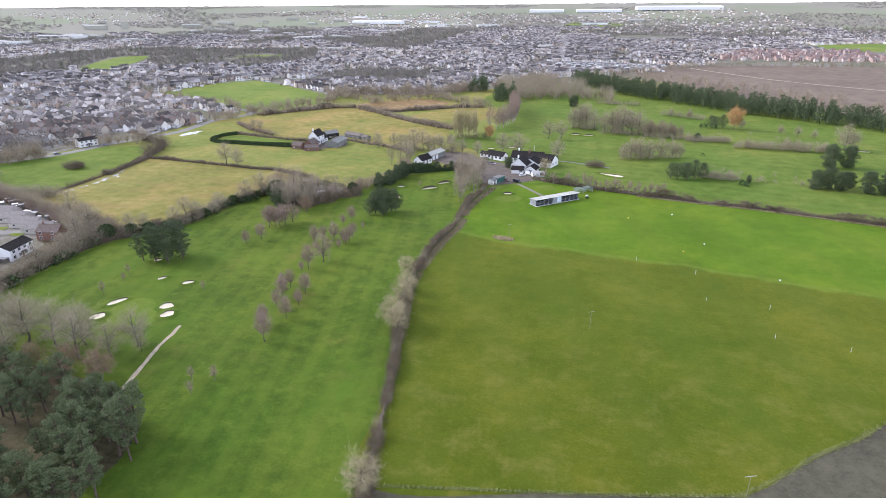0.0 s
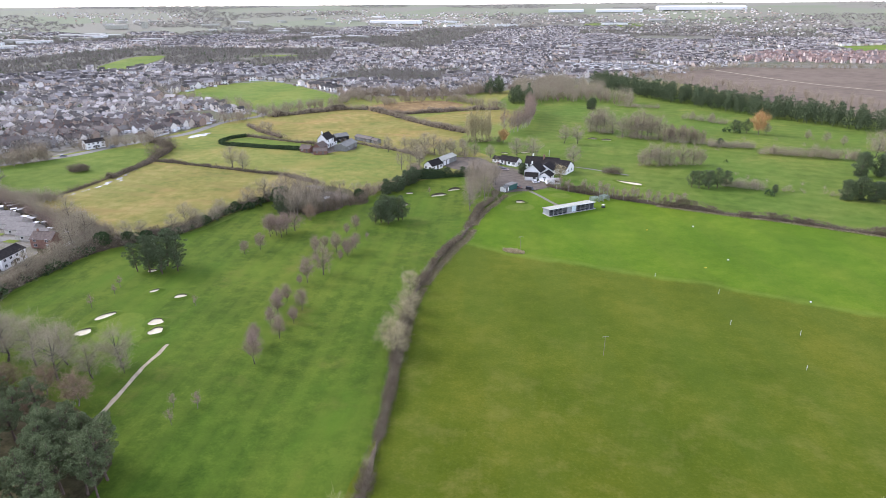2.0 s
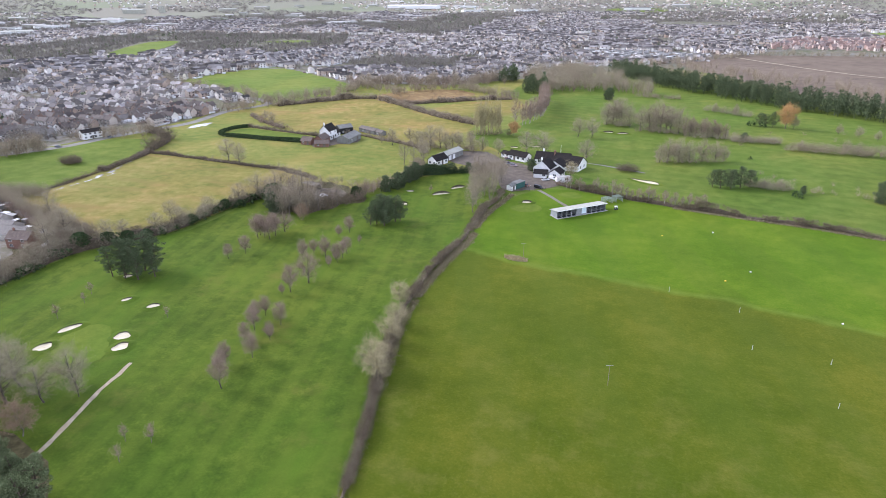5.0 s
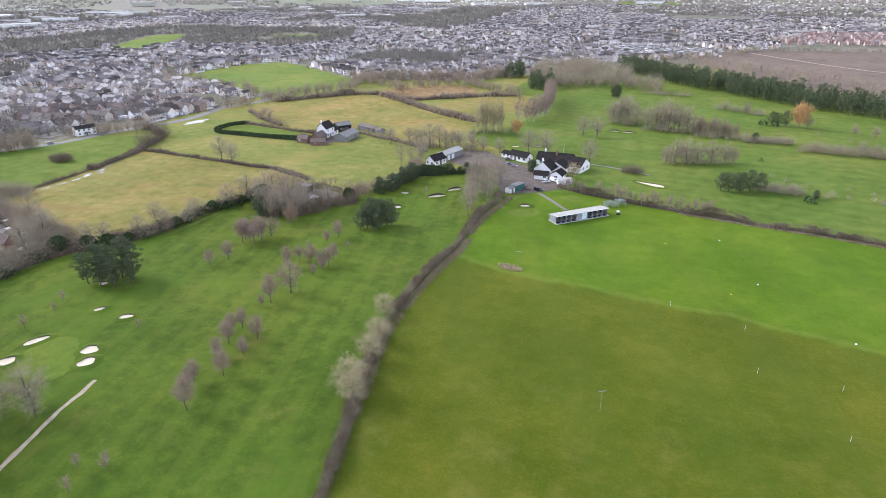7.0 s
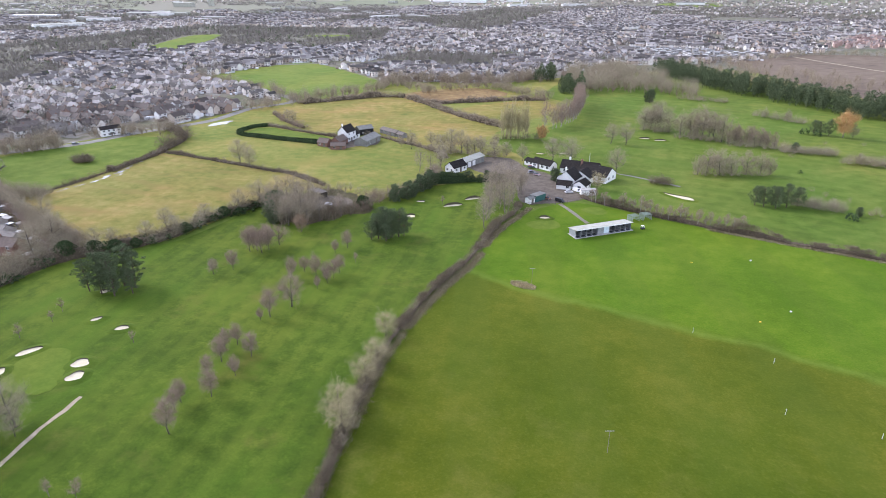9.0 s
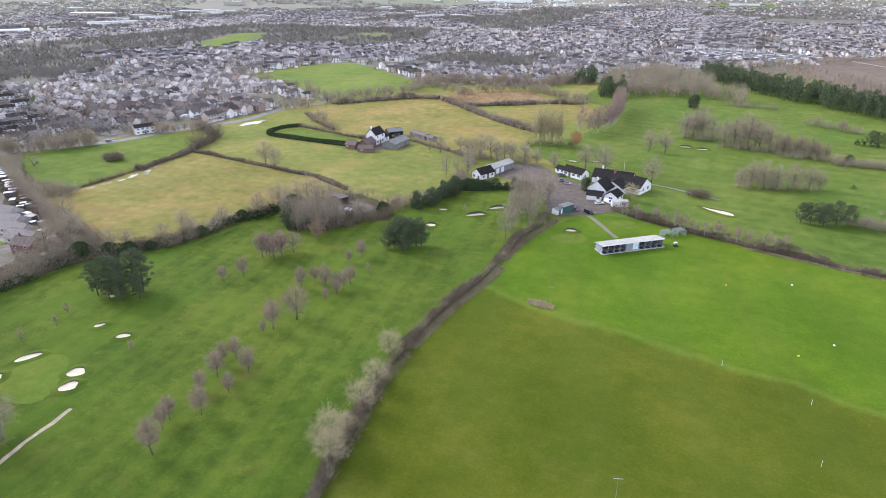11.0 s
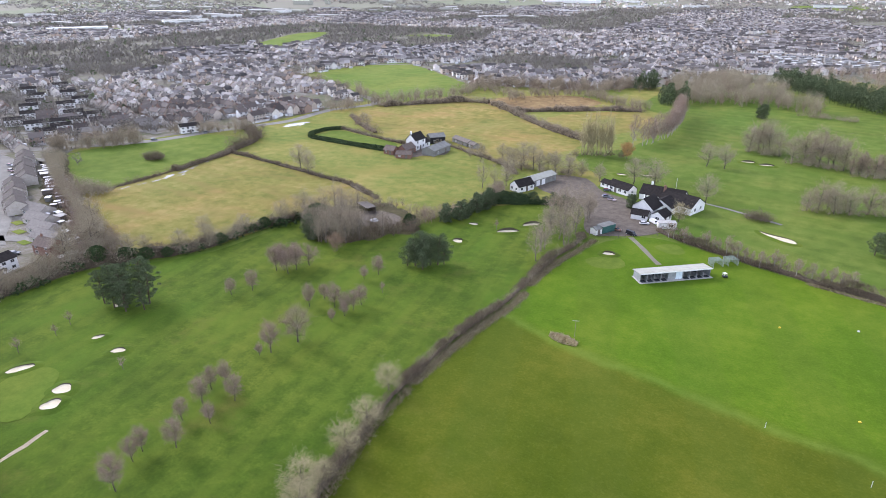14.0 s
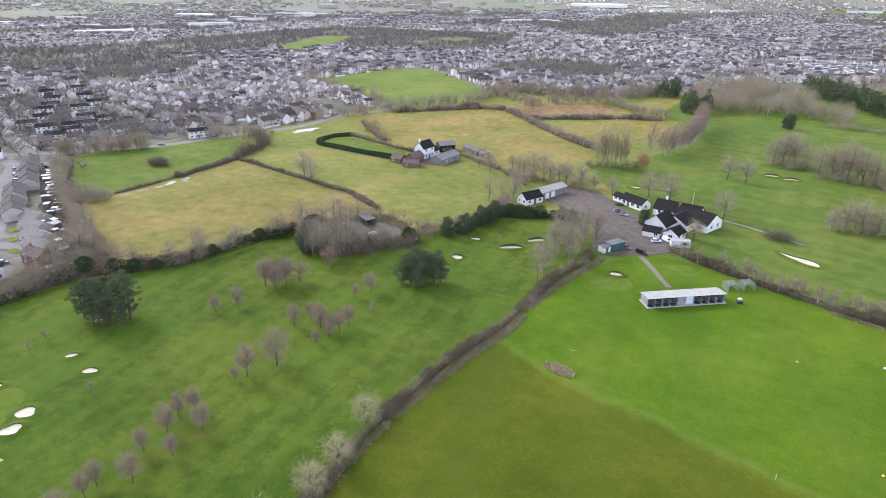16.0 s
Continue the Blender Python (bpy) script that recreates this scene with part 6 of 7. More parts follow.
def farm():
    t = thing("farmhouse", "white two-storey farmhouse with slate roof", "house", pose(-151.6, 341.5, 0.05, 0, 0, 86))
    block(t, 0, 0, 0, 8.6, 6.0, 5.2, 8.2, wins=(("f", -2.4, 0.9, 1.1, 1.2), ("f", 2.4, 0.9, 1.1, 1.2), ("f", -2.4, 3.5, 1.1, 1.1), ("f", 2.4, 3.5, 1.1, 1.1), ("l", 0, 3.5, 0.9, 1.0)), doors=(("f", 0, "wood"),), stacks=((-3.9, 0, 9.4),))
    block(t, 6.6, -0.5, 0, 4.6, 4.5, 2.4, 4.0, wins=(("f", 0, 0.9, 1.1, 1.0),))
    for nm, lab, x, y, d, L, W, e, r, wall, roof in (
            ("barn", "brick barn with brown tiled roof", -151.0, 331.8, 86, 8, 5.6, 2.6, 4.6, "brick", "tile_brown"),
            ("barn", "low brick byre with brown tiled roof", -157.0, 327.0, -4, 6, 5, 2.2, 3.9, "brick", "tile_brown"),
            ("barn", "small brick shed with brown tiled roof", -147.0, 323.5, 20, 7.5, 4.2, 2.0, 3.4, "brick", "tile_brown"),
            ("barn", "open-sided barn with grey sheet roof", -138.2, 339.5, 87, 15, 7.5, 2.8, 4.4, "cement", "cement"),
            ("barn", "tall dark barn with grey sheet roof", -149.5, 358.5, 50, 8.5, 6.0, 3.4, 4.8, "black", "cement"),
            ("barn", "long low shed with rusty sheet roof", -135, 362.5, -28, 14, 4.6, 2.2, 3.2, "cement", "wood"),
            ("barn", "small shed with rusty sheet roof", -126.0, 357.5, -28, 5, 3.8, 2.0, 2.9, "cement", "wood")):
        b = thing(nm, lab, "barn", pose(x, y, 0.05, 0, 0, d), "farm buildings")
        block(b, 0, 0, 0, L, W, e, r, wall, roof, wins=(("f", -L / 4, 0.9, 0.9, 0.8),), doors=(("f", L / 5, "wood"),))


farm()


def sheds():
    t = thing("shed", "green boarded shed with a flat roof", "shed", pose(-32.6, 275.6, 0.1, 0, 0, 62))
    part("wall", Geo().box(-3, -1.5, 0, 3, 1.5, 2.5), "green_paint", t)
    part("roof", Geo().box(-3.15, -1.65, 2.5, 3.15, 1.65, 2.62), "cement", t)
    for k in range(15):
        part("board", Geo().box(-2.97 + k * 0.4, -1.54, 0.05, -2.62 + k * 0.4, -1.503, 2.46), "green_paint", t)
    t = thing("shed", "pale boarded hut beside a green shed", "shed", pose(-34.8, 271.6, 0.1, 0, 0, 62))
    block(t, 0, 0, 0, 3.0, 2.6, 2.0, 2.6, "white", "cement", doors=(("f", 0, "wood"),))
    t = thing("lean_to", "weathered open timber shed in a copse", "shed", pose(-117, 251.5, 0.1, 0, 0, -25))
    part("roof", Geo().box(-4, -2, 2.35, 4, 2, 2.5), "wood", t)
    part("back_wall", Geo().box(-3.9, 1.8, 0, 3.9, 1.92, 2.35), "wood", t)
    for k in range(5):
        part("post", Geo().box(-3.85 + k * 1.9, -1.9, 0, -3.7 + k * 1.9, -1.75, 2.35), "wood", t)
    t = thing("tarpaulin", "white tarpaulin over a heap in a yard", "tarpaulin", pose(-108, 244, 0.1, 0, 0, 20))
    n = 14
    V = [(1.8 * math.cos(i * 2 * math.pi / n) * s, 1.1 * math.sin(i * 2 * math.pi / n) * s, z + 0.08 * math.sin(i * 2.3)) for s, z in ((1.0, 0.1), (0.8, 0.55), (0.35, 0.9)) for i in range(n)]
    F = [(k * n + i, k * n + (i + 1) % n, (k + 1) * n + (i + 1) % n, (k + 1) * n + i) for k in range(2) for i in range(n)] + [tuple(range(2 * n, 3 * n))]
    part("sheet", Geo().add(V, F), "frame", t)


sheds()


# ---- vehicles ----
def car(name, label, paint="car_paint", L=4.3, W=1.75, H=1.45, van=False):
    """A parked vehicle: shaped body, glazed cabin, wheels with rims, lights."""
    t = thing(name, label, "car" if not van else "van", pose(0, 0, -500))
    a, b = L / 2, W / 2
    prof = [(-a, 0.35), (-a, 0.75), (-a + 0.1, 0.95), (a - 1.1, 0.95), (a - 0.1, 0.78), (a, 0.6), (a, 0.35)]
    roofp = [(-a + 0.12, 0.96), (-a + 0.45, H), (a - 1.9, H), (a - 1.1, 0.96)] if not van else [(-a + 0.05, 0.96), (-a + 0.12, H), (a - 1.3, H), (a - 0.75, 0.96)]
    def loft(p, w0, w1):
        n = len(p)
        v = [(x, -(w0 if z < 1 else w1), z) for x, z in p] + [(x, (w0 if z < 1 else w1), z) for x, z in p]
        f = [(i, (i + 1) % n, n + (i + 1) % n, n + i) for i in range(n)] + [tuple(range(n - 1, -1, -1)), tuple(range(n, 2 * n))]
        return Geo().add(v, f)
    body = part("body", loft(prof, b, b), paint, t)
    part("cabin", loft(roofp, b - 0.08, b - 0.22), paint if van else "glass", t)
    if not van:
        part("roof", Geo().box(-a + 0.5, -b + 0.24, H, a - 1.95, b - 0.24, H + 0.04), paint, t)
    else:
        part("windscreen", Geo().add([(a - 1.27, -b + 0.25, H - 0.08), (a - 1.27, b - 0.25, H - 0.08), (a - 0.72, b - 0.12, 1.0), (a - 0.72, -b + 0.12, 1.0)], [(0, 1, 2, 3)]), "glass", t)
    for x in (-a + 0.8, a - 0.85):
        for y in (-b + 0.08, b - 0.08):
            w = part("wheel", Geo().tube((x, y - 0.1, 0.32), (x, y + 0.1, 0.32), 0.32, 0.32, 12), "tyre", t)
            s = 1 if y > 0 else -1
            part("rim", Geo().tube((x, y + s * 0.1, 0.32), (x, y + s * 0.115, 0.32), 0.2, 0.19, 10), "steel", w)
    for y in (-b + 0.25, b - 0.25):
        part("headlight", Geo().box(a - 0.06, y - 0.16, 0.62, a + 0.01, y + 0.16, 0.74), "frame", body)
        part("tail_light", Geo().box(-a - 0.01, y - 0.12, 0.7, -a + 0.04, y + 0.12, 0.88), "brick", body)
    return t


cars = {"white": car("car", "white car parked by the clubhouse", "frame"), "black": car("van", "black van parked by a path", "black", 4.9, 1.9, 1.9, True),
        "red": car("car", "dark red car parked by a shed", "brick"), "van": car("van", "white van parked by the clubhouse", "frame", 4.8, 1.9, 1.9, True),
        "any": car("car", "parked car of plain colour", "car_paint")}
for kind, x, y, d in (("white", -22.5, 288.8, 25), ("van", -19.8, 291.5, -35), ("black", -24.0, 276.3, -25), ("red", -29.4, 277.8, -15), ("any", -45, 320, 20), ("any", -40, 309, -10), ("any", -43, 312, 40),
                      ("any", -285.5, 286, 62), ("any", -275.5, 313, 75), ("any", -190, 163, 40), ("any", -199, 160, 50), ("any", -280, 210, 20), ("any", -290, 214, 0), ("any", -300, 219, 10), ("any", -262, 199, 25)):
    o = copy_thing(cars[kind], pose(x, y, 0.12, 0, 0, d))
    o.scale = (1 / K, 1 / K, 1 / K)
    tagged(o, group="parked vehicles")
PROTOS += list(cars.values())


def mower():
    t = thing("ball_collector", "small white utility cart beside the bays", "vehicle", pose(8.2, 256.5, 0.1, 0, 0, 40))
    t.scale = (1 / K, 1 / K, 1 / K)
    part("body", Geo().box(-0.9, -0.5, 0.35, 0.9, 0.5, 0.85), "bay_dark", t)
    part("canopy", Geo().box(-0.8, -0.6, 1.75, 0.5, 0.6, 1.85).box(-0.75, -0.55, 0.85, -0.69, -0.49, 1.75).box(0.39, -0.55, 0.85, 0.45, -0.49, 1.75).box(-0.75, 0.49, 0.85, -0.69, 0.55, 1.75).box(0.39, 0.49, 0.85, 0.45, 0.55, 1.75), "frame", t)
    for x in (-0.6, 0.6):
        for y in (-0.5, 0.5):
            part("wheel", Geo().tube((x, y - 0.1, 0.25), (x, y + 0.1, 0.25), 0.25, 0.25, 10), "tyre", t)


mower()


# ---- things on the practice field ----
def mast(x, y, h, arm):
    t = thing("net_post", "slim grey post with a cross arm", "post", pose(x, y, 0.09, 0, 0, 20), "posts on the range")
    part("post", Geo().tube((0, 0, 0), (0, 0, h), 0.05, 0.04, 6), "post", t)
    part("arm", Geo().tube((-arm, 0, h), (arm, 0, h), 0.05, 0.05, 5), "concrete", t)


for x, y, h, a in ((9, 139, 5.0, 0.8), (34.5, 84, 5.0, 1.1), (-19, 203, 4.5, 0.8)):
    mast(x, y, h, a)


def marker(x, y):
    t = thing("distance_marker", "slim pale marker pole standing in turf", "marker", pose(x, y, 0.09), group="range markers")
    part("pole", Geo().tube((0, 0, 0), (0, 0, 1.4), 0.04, 0.035, 6), "frame", t)


for x, y in ((41, 181), (24, 189), (41, 162), (57, 160), (54, 143), (70, 140)):
    marker(x, y)


def target(x, y, mat, lab, s=0.3):
    t = thing("range_target", lab, "target", pose(x, y, 0.09), group="range targets")
    part("drum", Geo().tube((0, 0, 0), (0, 0, 0.5 * s), s * 0.8, s, 10).tube((0, 0, 0.5 * s), (0, 0, s), s, s * 0.5, 10), mat, t)


for x, y, mt, lab in ((65, 181, "frame", "round white target on the turf"), (48, 208.5, "frame", "round white target on the turf"), (40, 200, "yellow", "round yellow target on the turf"),
                      (24, 232.5, "yellow", "round yellow target on the turf"), (41, 240, "frame", "round white target on the turf"), (105, 170, "yellow", "round yellow target on the turf")):
    target(x, y, mt, lab)


def stone_bed():
    rng = np.random.default_rng(77)
    t = thing("stone_bed", "heap of bleached grass tufts round a post", "rough patch", pose(-21, 200.5, 0.09, 0, 0, -12))
    n = 900
    r = np.sqrt(rng.uniform(size=n))
    an = rng.uniform(0, 2 * np.pi, n)
    b = np.stack([r * np.cos(an) * 3.6, r * np.sin(an) * 1.7, np.zeros(n)], 1)
    b[:, :2] += np.round(b[:, :2] * 0.9) * 0.12
    tip = b + rng.normal(size=(n, 3)) * np.array([0.3, 0.3, 0]) + np.array([0, 0, 0.7]) * rng.uniform(0.3, 1.1, (n, 1))
    part("dead_grass", Geo().blades(b, tip, rng.uniform(0.12, 0.35, n), rng), "tuft", t)


stone_bed()


def rail_fence(pts, label, gap=2.5):
    c = curve(pts, gap)
    t = thing("fence", label, "fence", pose(0, 0, 0.08))
    for p in c:
        part("post", Geo().box(p[0] - 0.06, p[1] - 0.06, 0, p[0] + 0.06, p[1] + 0.06, 1.1), "wood", t)
    for a, b in zip(c, c[1:]):
        for z in (0.45, 0.95):
            part("rail", Geo().tube((a[0], a[1], z), (b[0], b[1], z), 0.04, 0.04, 4), "wood", t)


rail_fence([(-36, 268), (-30, 271), (-25, 272.5)], "low timber rail fence by the car park")
rail_fence([(-21, 276), (-16, 280), (-13, 284)], "low timber rail fence by the car park")


def practice_net(x, y, deg):
    """A cage of steel posts hung with netting."""
    t = thing("practice_net", "green practice net on steel posts", "net", pose(x, y, 0.1, 0, 0, deg), "practice nets")
    w, d, h = 1.6, 1.5, 2.1
    for a in (-w, w):
        for b in (-d, d):
            part("post", Geo().tube((a, b, 0), (a, b, h), 0.045, 0.045, 6), "steel", t)
    for nm, p, q, up in (("back_net", (-w, d, 0), (w, d, 0), (0, 0, h)), ("side_net", (-w, -d, 0), (-w, d, 0), (0, 0, h)), ("side_net", (w, -d, 0), (w, d, 0), (0, 0, h)), ("roof_net", (-w, -d, h), (w, -d, h), (0, 2 * d, 0))):
        g = Geo()
        p, q, up = np.array(p, float), np.array(q, float), np.array(up, float)
        for k in range(24):
            g.tube(p + (q - p) * k / 23, p + (q - p) * k / 23 + up, 0.018, 0.018, 3)
            g.tube(p + up * k / 23, q + up * k / 23, 0.018, 0.018, 3)
        part(nm, g, "net", t, "green cord netting")


practice_net(4.6, 264.2, 40)
practice_net(8.4, 267.4, 40)


# ---- houses ----
def house(name, label, L, W, eave, ridge, wall="house_wall", roof="house_roof", pair=False, porch=True, stack=True):
    """A dwelling with gabled roof, windows front and back, door, porch and chimney."""
    t = thing(name, label, "house", pose(0, 0, -500))
    wins = []
    for s in ("f", "b"):
        for z in ((0.9, 3.3) if eave > 4 else (0.9,)):
            for u in ((-L * 0.28, L * 0.28) if not pair else (-L * 0.36, -L * 0.12, L * 0.12, L * 0.36)):
                wins.append((s, u, z, 1.4, 1.15))
    block(t, 0, 0, 0, L, W, eave, ridge, wall, roof, wins=wins, doors=(("f", 0.0, "wood"),))
    if porch:
        g = Geo().box(-1.3, -W / 2 - 1.2, 2.3, 1.3, -W / 2 - 0.01, 2.45).box(-1.25, -W / 2 - 1.15, 0, -1.13, -W / 2 - 1.03, 2.3).box(1.13, -W / 2 - 1.15, 0, 1.25, -W / 2 - 1.03, 2.3)
        part("porch", g, roof, t)
    if stack:
        chimney(t, L * 0.32, 0.0, ridge - 1.0, ridge + 0.9)
    return t


def conservatory(t, x, y, w=3.0, d=2.6):
    g = Geo().box(x - w / 2, y, 0, x + w / 2, y + d, 0.6).box(x - w / 2, y + d - 0.08, 0.6, x + w / 2, y + d, 2.1).box(x - w / 2, y, 0.6, x - w / 2 + 0.08, y + d - 0.08, 2.1).box(x + w / 2 - 0.08, y, 0.6, x + w / 2, y + d - 0.08, 2.1)
    g.add([(x - w / 2 - 0.1, y + d + 0.1, 2.1), (x + w / 2 + 0.1, y + d + 0.1, 2.1), (x + w / 2 + 0.1, y, 2.7), (x - w / 2 - 0.1, y, 2.7)], [(0, 1, 2, 3)])
    part("conservatory", g, "frame", t, "white lean-to conservatory")


H = [house("house", "small brick house with brown tiled gabled roof", 8.8, 6.4, 4.8, 7.7), house("house", "detached house with gabled tiled roof", 9.4, 6.8, 4.8, 7.8),
     house("house", "pair of joined houses under one tiled roof", 12.0, 7.4, 4.9, 7.6, pair=True), house("bungalow", "low bungalow with broad grey tiled roof", 13.5, 8.2, 2.5, 5.2, roof="tile_grey"),
     house("house", "white-fronted house with grey tiled roof", 7.5, 6.8, 4.9, 7.2, wall="white", stack=False)]
H.append(house("house", "terraced house with brown tiled roof and white gable", 10.5, 9.4, 4.4, 7.2, wall="cream", roof="roof_dark", stack=False))
H.append(house("terrace", "white-fronted terrace with dark shallow roof", 14.0, 8.0, 4.9, 6.7, wall="white", roof="slate", pair=True, stack=False))
H.append(house("bungalow", "long low bungalow with grey-brown tiled roof", 15.5, 8.6, 2.6, 5.3, wall="cream", roof="tile_grey", porch=False, stack=False))
H.append(house("house", "brick house with brown tiled roof beside the tree belt", 10.5, 7.6, 4.4, 6.9, wall="brick", roof="tile_brown", porch=False))
conservatory(H[1], 1.5, 3.41)
PROTOS += H

OPEN = [(-166, 60), (-166, 150), (-176, 184), (-215, 206), (-262, 232), (-300, 247), (-292, 290), (-282, 318), (-272, 345), (-264, 385), (-262, 438), (-300, 470), (-398, 514),
        (-376, 645), (-328, 636), (-224, 552), (-133, 572), (-112, 612), (-45, 725), (60, 770), (150, 895), (330, 1015), (900, 1050), (1400, 900), (1400, -400), (-166, -400)]
PARK = [(-72, 898), (-24, 846), (8, 790), (66, 800), (150, 880), (110, 900), (34, 915), (-25, 930)]
NEW_ESTATE = [(180, 900), (180, 1010), (262, 1170), (490, 1195), (420, 960), (370, 905)]
CLEAR = ([(-640, 700), (-750, 905), (-705, 950), (-600, 790), (-590, 690)], [(-1150, 740), (-1200, 810), (-1090, 870), (-1040, 800)], [(-570, 950), (-520, 1010), (-460, 985), (-500, 940)],
         [(55, 1490), (90, 1715), (270, 1730), (225, 1490)], [(-345, 205), (-300, 240), (-270, 345), (-290, 350), (-320, 260), (-360, 215)], PARK, NEW_ESTATE, [(395, 1190), (390, 1330), (560, 1420), (640, 1200)])

rng = np.random.default_rng(500)
spots, gardens, lanes = [], [], []
# streets: every quarter has its own direction, rows of houses back to back
Q = 120
for qx in range(-24, 16):
    for qy in range(-1, 24):
        cx, cy = qx * Q + rng.uniform(-10, 10), qy * Q + rng.uniform(-10, 10)
        r = math.hypot(cx, cy - 60)
        az = math.degrees(math.atan2(cx, cy - 60))
        if r > 2000 or az < -75 or az > 42:
            continue
        ang = rng.choice([-0.5, -0.2, 0.15, 0.5, 0.9, 1.3]) + rng.normal() * 0.1
        wood = noise.noise(Vector((cx * 0.0036, cy * 0.0036, 3.0)))
        built = wood < (0.13 if r < 900 else 0.02)
        built = wood < -0.12 if az < -25 and 820 < r < 1150 else built or r < 640 or (az > -12 and r < 1500)
        ca, sa = math.cos(ang), math.sin(ang)
        terraced = rng.uniform() < 0.4
        if built and r < 1500:
            for v in np.arange(-Q / 2 + 6.6, Q / 2, 26.4):
                lanes.append([(cx + uu * ca - vv * sa, cy + uu * sa + vv * ca) for uu, vv in ((-Q / 2, v - 2.2), (Q / 2, v - 2.2), (Q / 2, v + 2.2), (-Q / 2, v + 2.2))])
        for e in range(2):
            if rng.uniform() < 0.5:
                for u in np.arange(-Q / 2, Q / 2, 5.0):
                    uu, vv = (u, Q / 2 + rng.normal() * 2.5)[::(1, -1)[e]]
                    gardens.append((cx + uu * ca - vv * sa + rng.normal() * 1.5, cy + uu * sa + vv * ca + rng.normal() * 1.5))
        for i, v in enumerate(np.arange(-Q / 2, Q / 2, 13.2)):
            for u in np.arange(-Q / 2, Q / 2, 6.3 if r < 900 else 7.6):
                uu, vv = u + rng.normal() * 0.9, v + rng.normal() * 1.2
                x, y = cx + uu * ca - vv * sa, cy + uu * sa + vv * ca
                if abs(uu) > Q / 2 - 7 or rng.uniform() < 0.22:
                    if rng.uniform() < 0.4:
                        gardens.append((x, y))
                    continue
                if built:
                    spots.append((x, y, math.degrees(ang) + (180 if i % 2 else 0) + (90 if rng.uniform() < (0.06 if terraced else 0.42) else 0) + rng.normal() * 3))
                    if rng.uniform() < 0.5:
                        gardens.append((x - sa * 8 + rng.normal() * 3, y + ca * 8 + rng.normal() * 3))
                else:
                    gardens += [(x + rng.normal() * 3, y + rng.normal() * 4) for _ in range(3 if r < 1300 else 2)]
LN = np.array(lanes)
mid_lane = LN.mean(1)
LN = LN[~inside(OPEN, LN[:, 0, 0], LN[:, 0, 1]) & ~inside(OPEN, LN[:, 1, 0], LN[:, 1, 1]) & ~inside(OPEN, mid_lane[:, 0], mid_lane[:, 1])]
V = np.concatenate([LN.reshape(-1, 2), hill(LN[:, :, 0].ravel(), LN[:, :, 1].ravel())[:, None] + 0.12], 1)
F = (np.array([(0, 1, 2), (0, 2, 3)])[None] + (np.arange(len(LN)) * 4)[:, None, None]).reshape(-1, 3)
tagged(new("estate_roads", mesh_np("estate_roads", V, F, ["road"])), "pale tarmac estate roads between houses", "road", kind="structure")
S = np.array(spots)
bad = inside(OPEN, S[:, 0], S[:, 1])
for c in CLEAR:
    bad |= inside(c, S[:, 0], S[:, 1])
near_terrace = (S[:, 0] > -330) & (S[:, 1] < 262)
S = S[~bad & ~near_terrace]
# the estate across the road: white terraces and brown rows
WHITE = [(-371.5, 270.5), (-366.5, 280), (-362, 290), (-384.5, 302), (-369, 305), (-286, 310), (-332, 222.5), (-387.5, 244), (-506, 340), (-472, 327), (-464.5, 347), (-507, 366), (-345, 262), (-352, 275), (-420, 318), (-432, 300), (-446, 312), (-405, 286), (-392, 270), (-430, 335), (-412, 250)]
LOWROWS = [((-452, 281), (-404, 265)), ((-372, 250), (-328, 238)), ((-411, 333), (-366, 320)), ((-378, 328), (-340, 314)), ((-404, 232), (-362, 216)), ((-440, 262), (-405, 250)), ((-470, 300), (-440, 290))]
ZONE = [(-332, 218), (-521, 299), (-531, 345), (-506, 381), (-436, 351), (-343, 318), (-285, 312), (-300, 262)]
row = []
for a, b in LOWROWS:
    m = int(math.dist(a, b) / 6.2)
    row += [(a[0] + (b[0] - a[0]) * q / m, a[1] + (b[1] - a[1]) * q / m, math.degrees(math.atan2(b[1] - a[1], b[0] - a[0]))) for q in range(m + 1)]
taken = np.array([w[:2] for w in WHITE] + [w[:2] for w in row])
hit = inside(ZONE, S[:, 0], S[:, 1])
gap = np.min(np.hypot(S[:, :1] - taken[:, 0], S[:, 1:2] - taken[:, 1]), axis=1)
S[hit, 2] = 62 + np.where(rng.uniform(size=hit.sum()) < 0.3, 90, 0) + rng.normal(size=hit.sum()) * 3
S = S[~((gap < 9) | (hit & (rng.uniform(size=len(S)) < 0.68)))]
for x, y in WHITE:
    o = copy_thing(H[6], pose(x, y, 0.05, 0, 0, 62 + rng.normal() * 2))
    o.scale = (1 / K, 1 / K, 1 / K)
    tagged(o, group="white terraces")
for x, y, d in row:
    o = copy_thing(H[(0, 3, 1)[int(rng.integers(3))]], pose(x, y, 0.05, 0, 0, d))
    o.scale = (1 / K, 1 / K, 1 / K)
    tagged(o, group="estate houses")
G = np.array(gardens)
bad = inside(OPEN, G[:, 0], G[:, 1])
for c in CLEAR:
    bad |= inside(c, G[:, 0], G[:, 1])
G = G[~bad & ~((G[:, 0] > -330) & (G[:, 1] < 235))]
order = np.argsort(np.hypot(S[:, 0] + 60, S[:, 1] - 60))
S = S[order]
NEAR = 125
for x, y, d in S[:NEAR]:
    k = int(rng.choice(5, p=(0.36, 0.27, 0.14, 0.08, 0.15)))
    o = copy_thing(H[k], pose(x, y, 0.0, 0, 0, d))
    o.scale = (1 / K, 1 / K, 1 / K)
    tagged(o, group="estate houses")

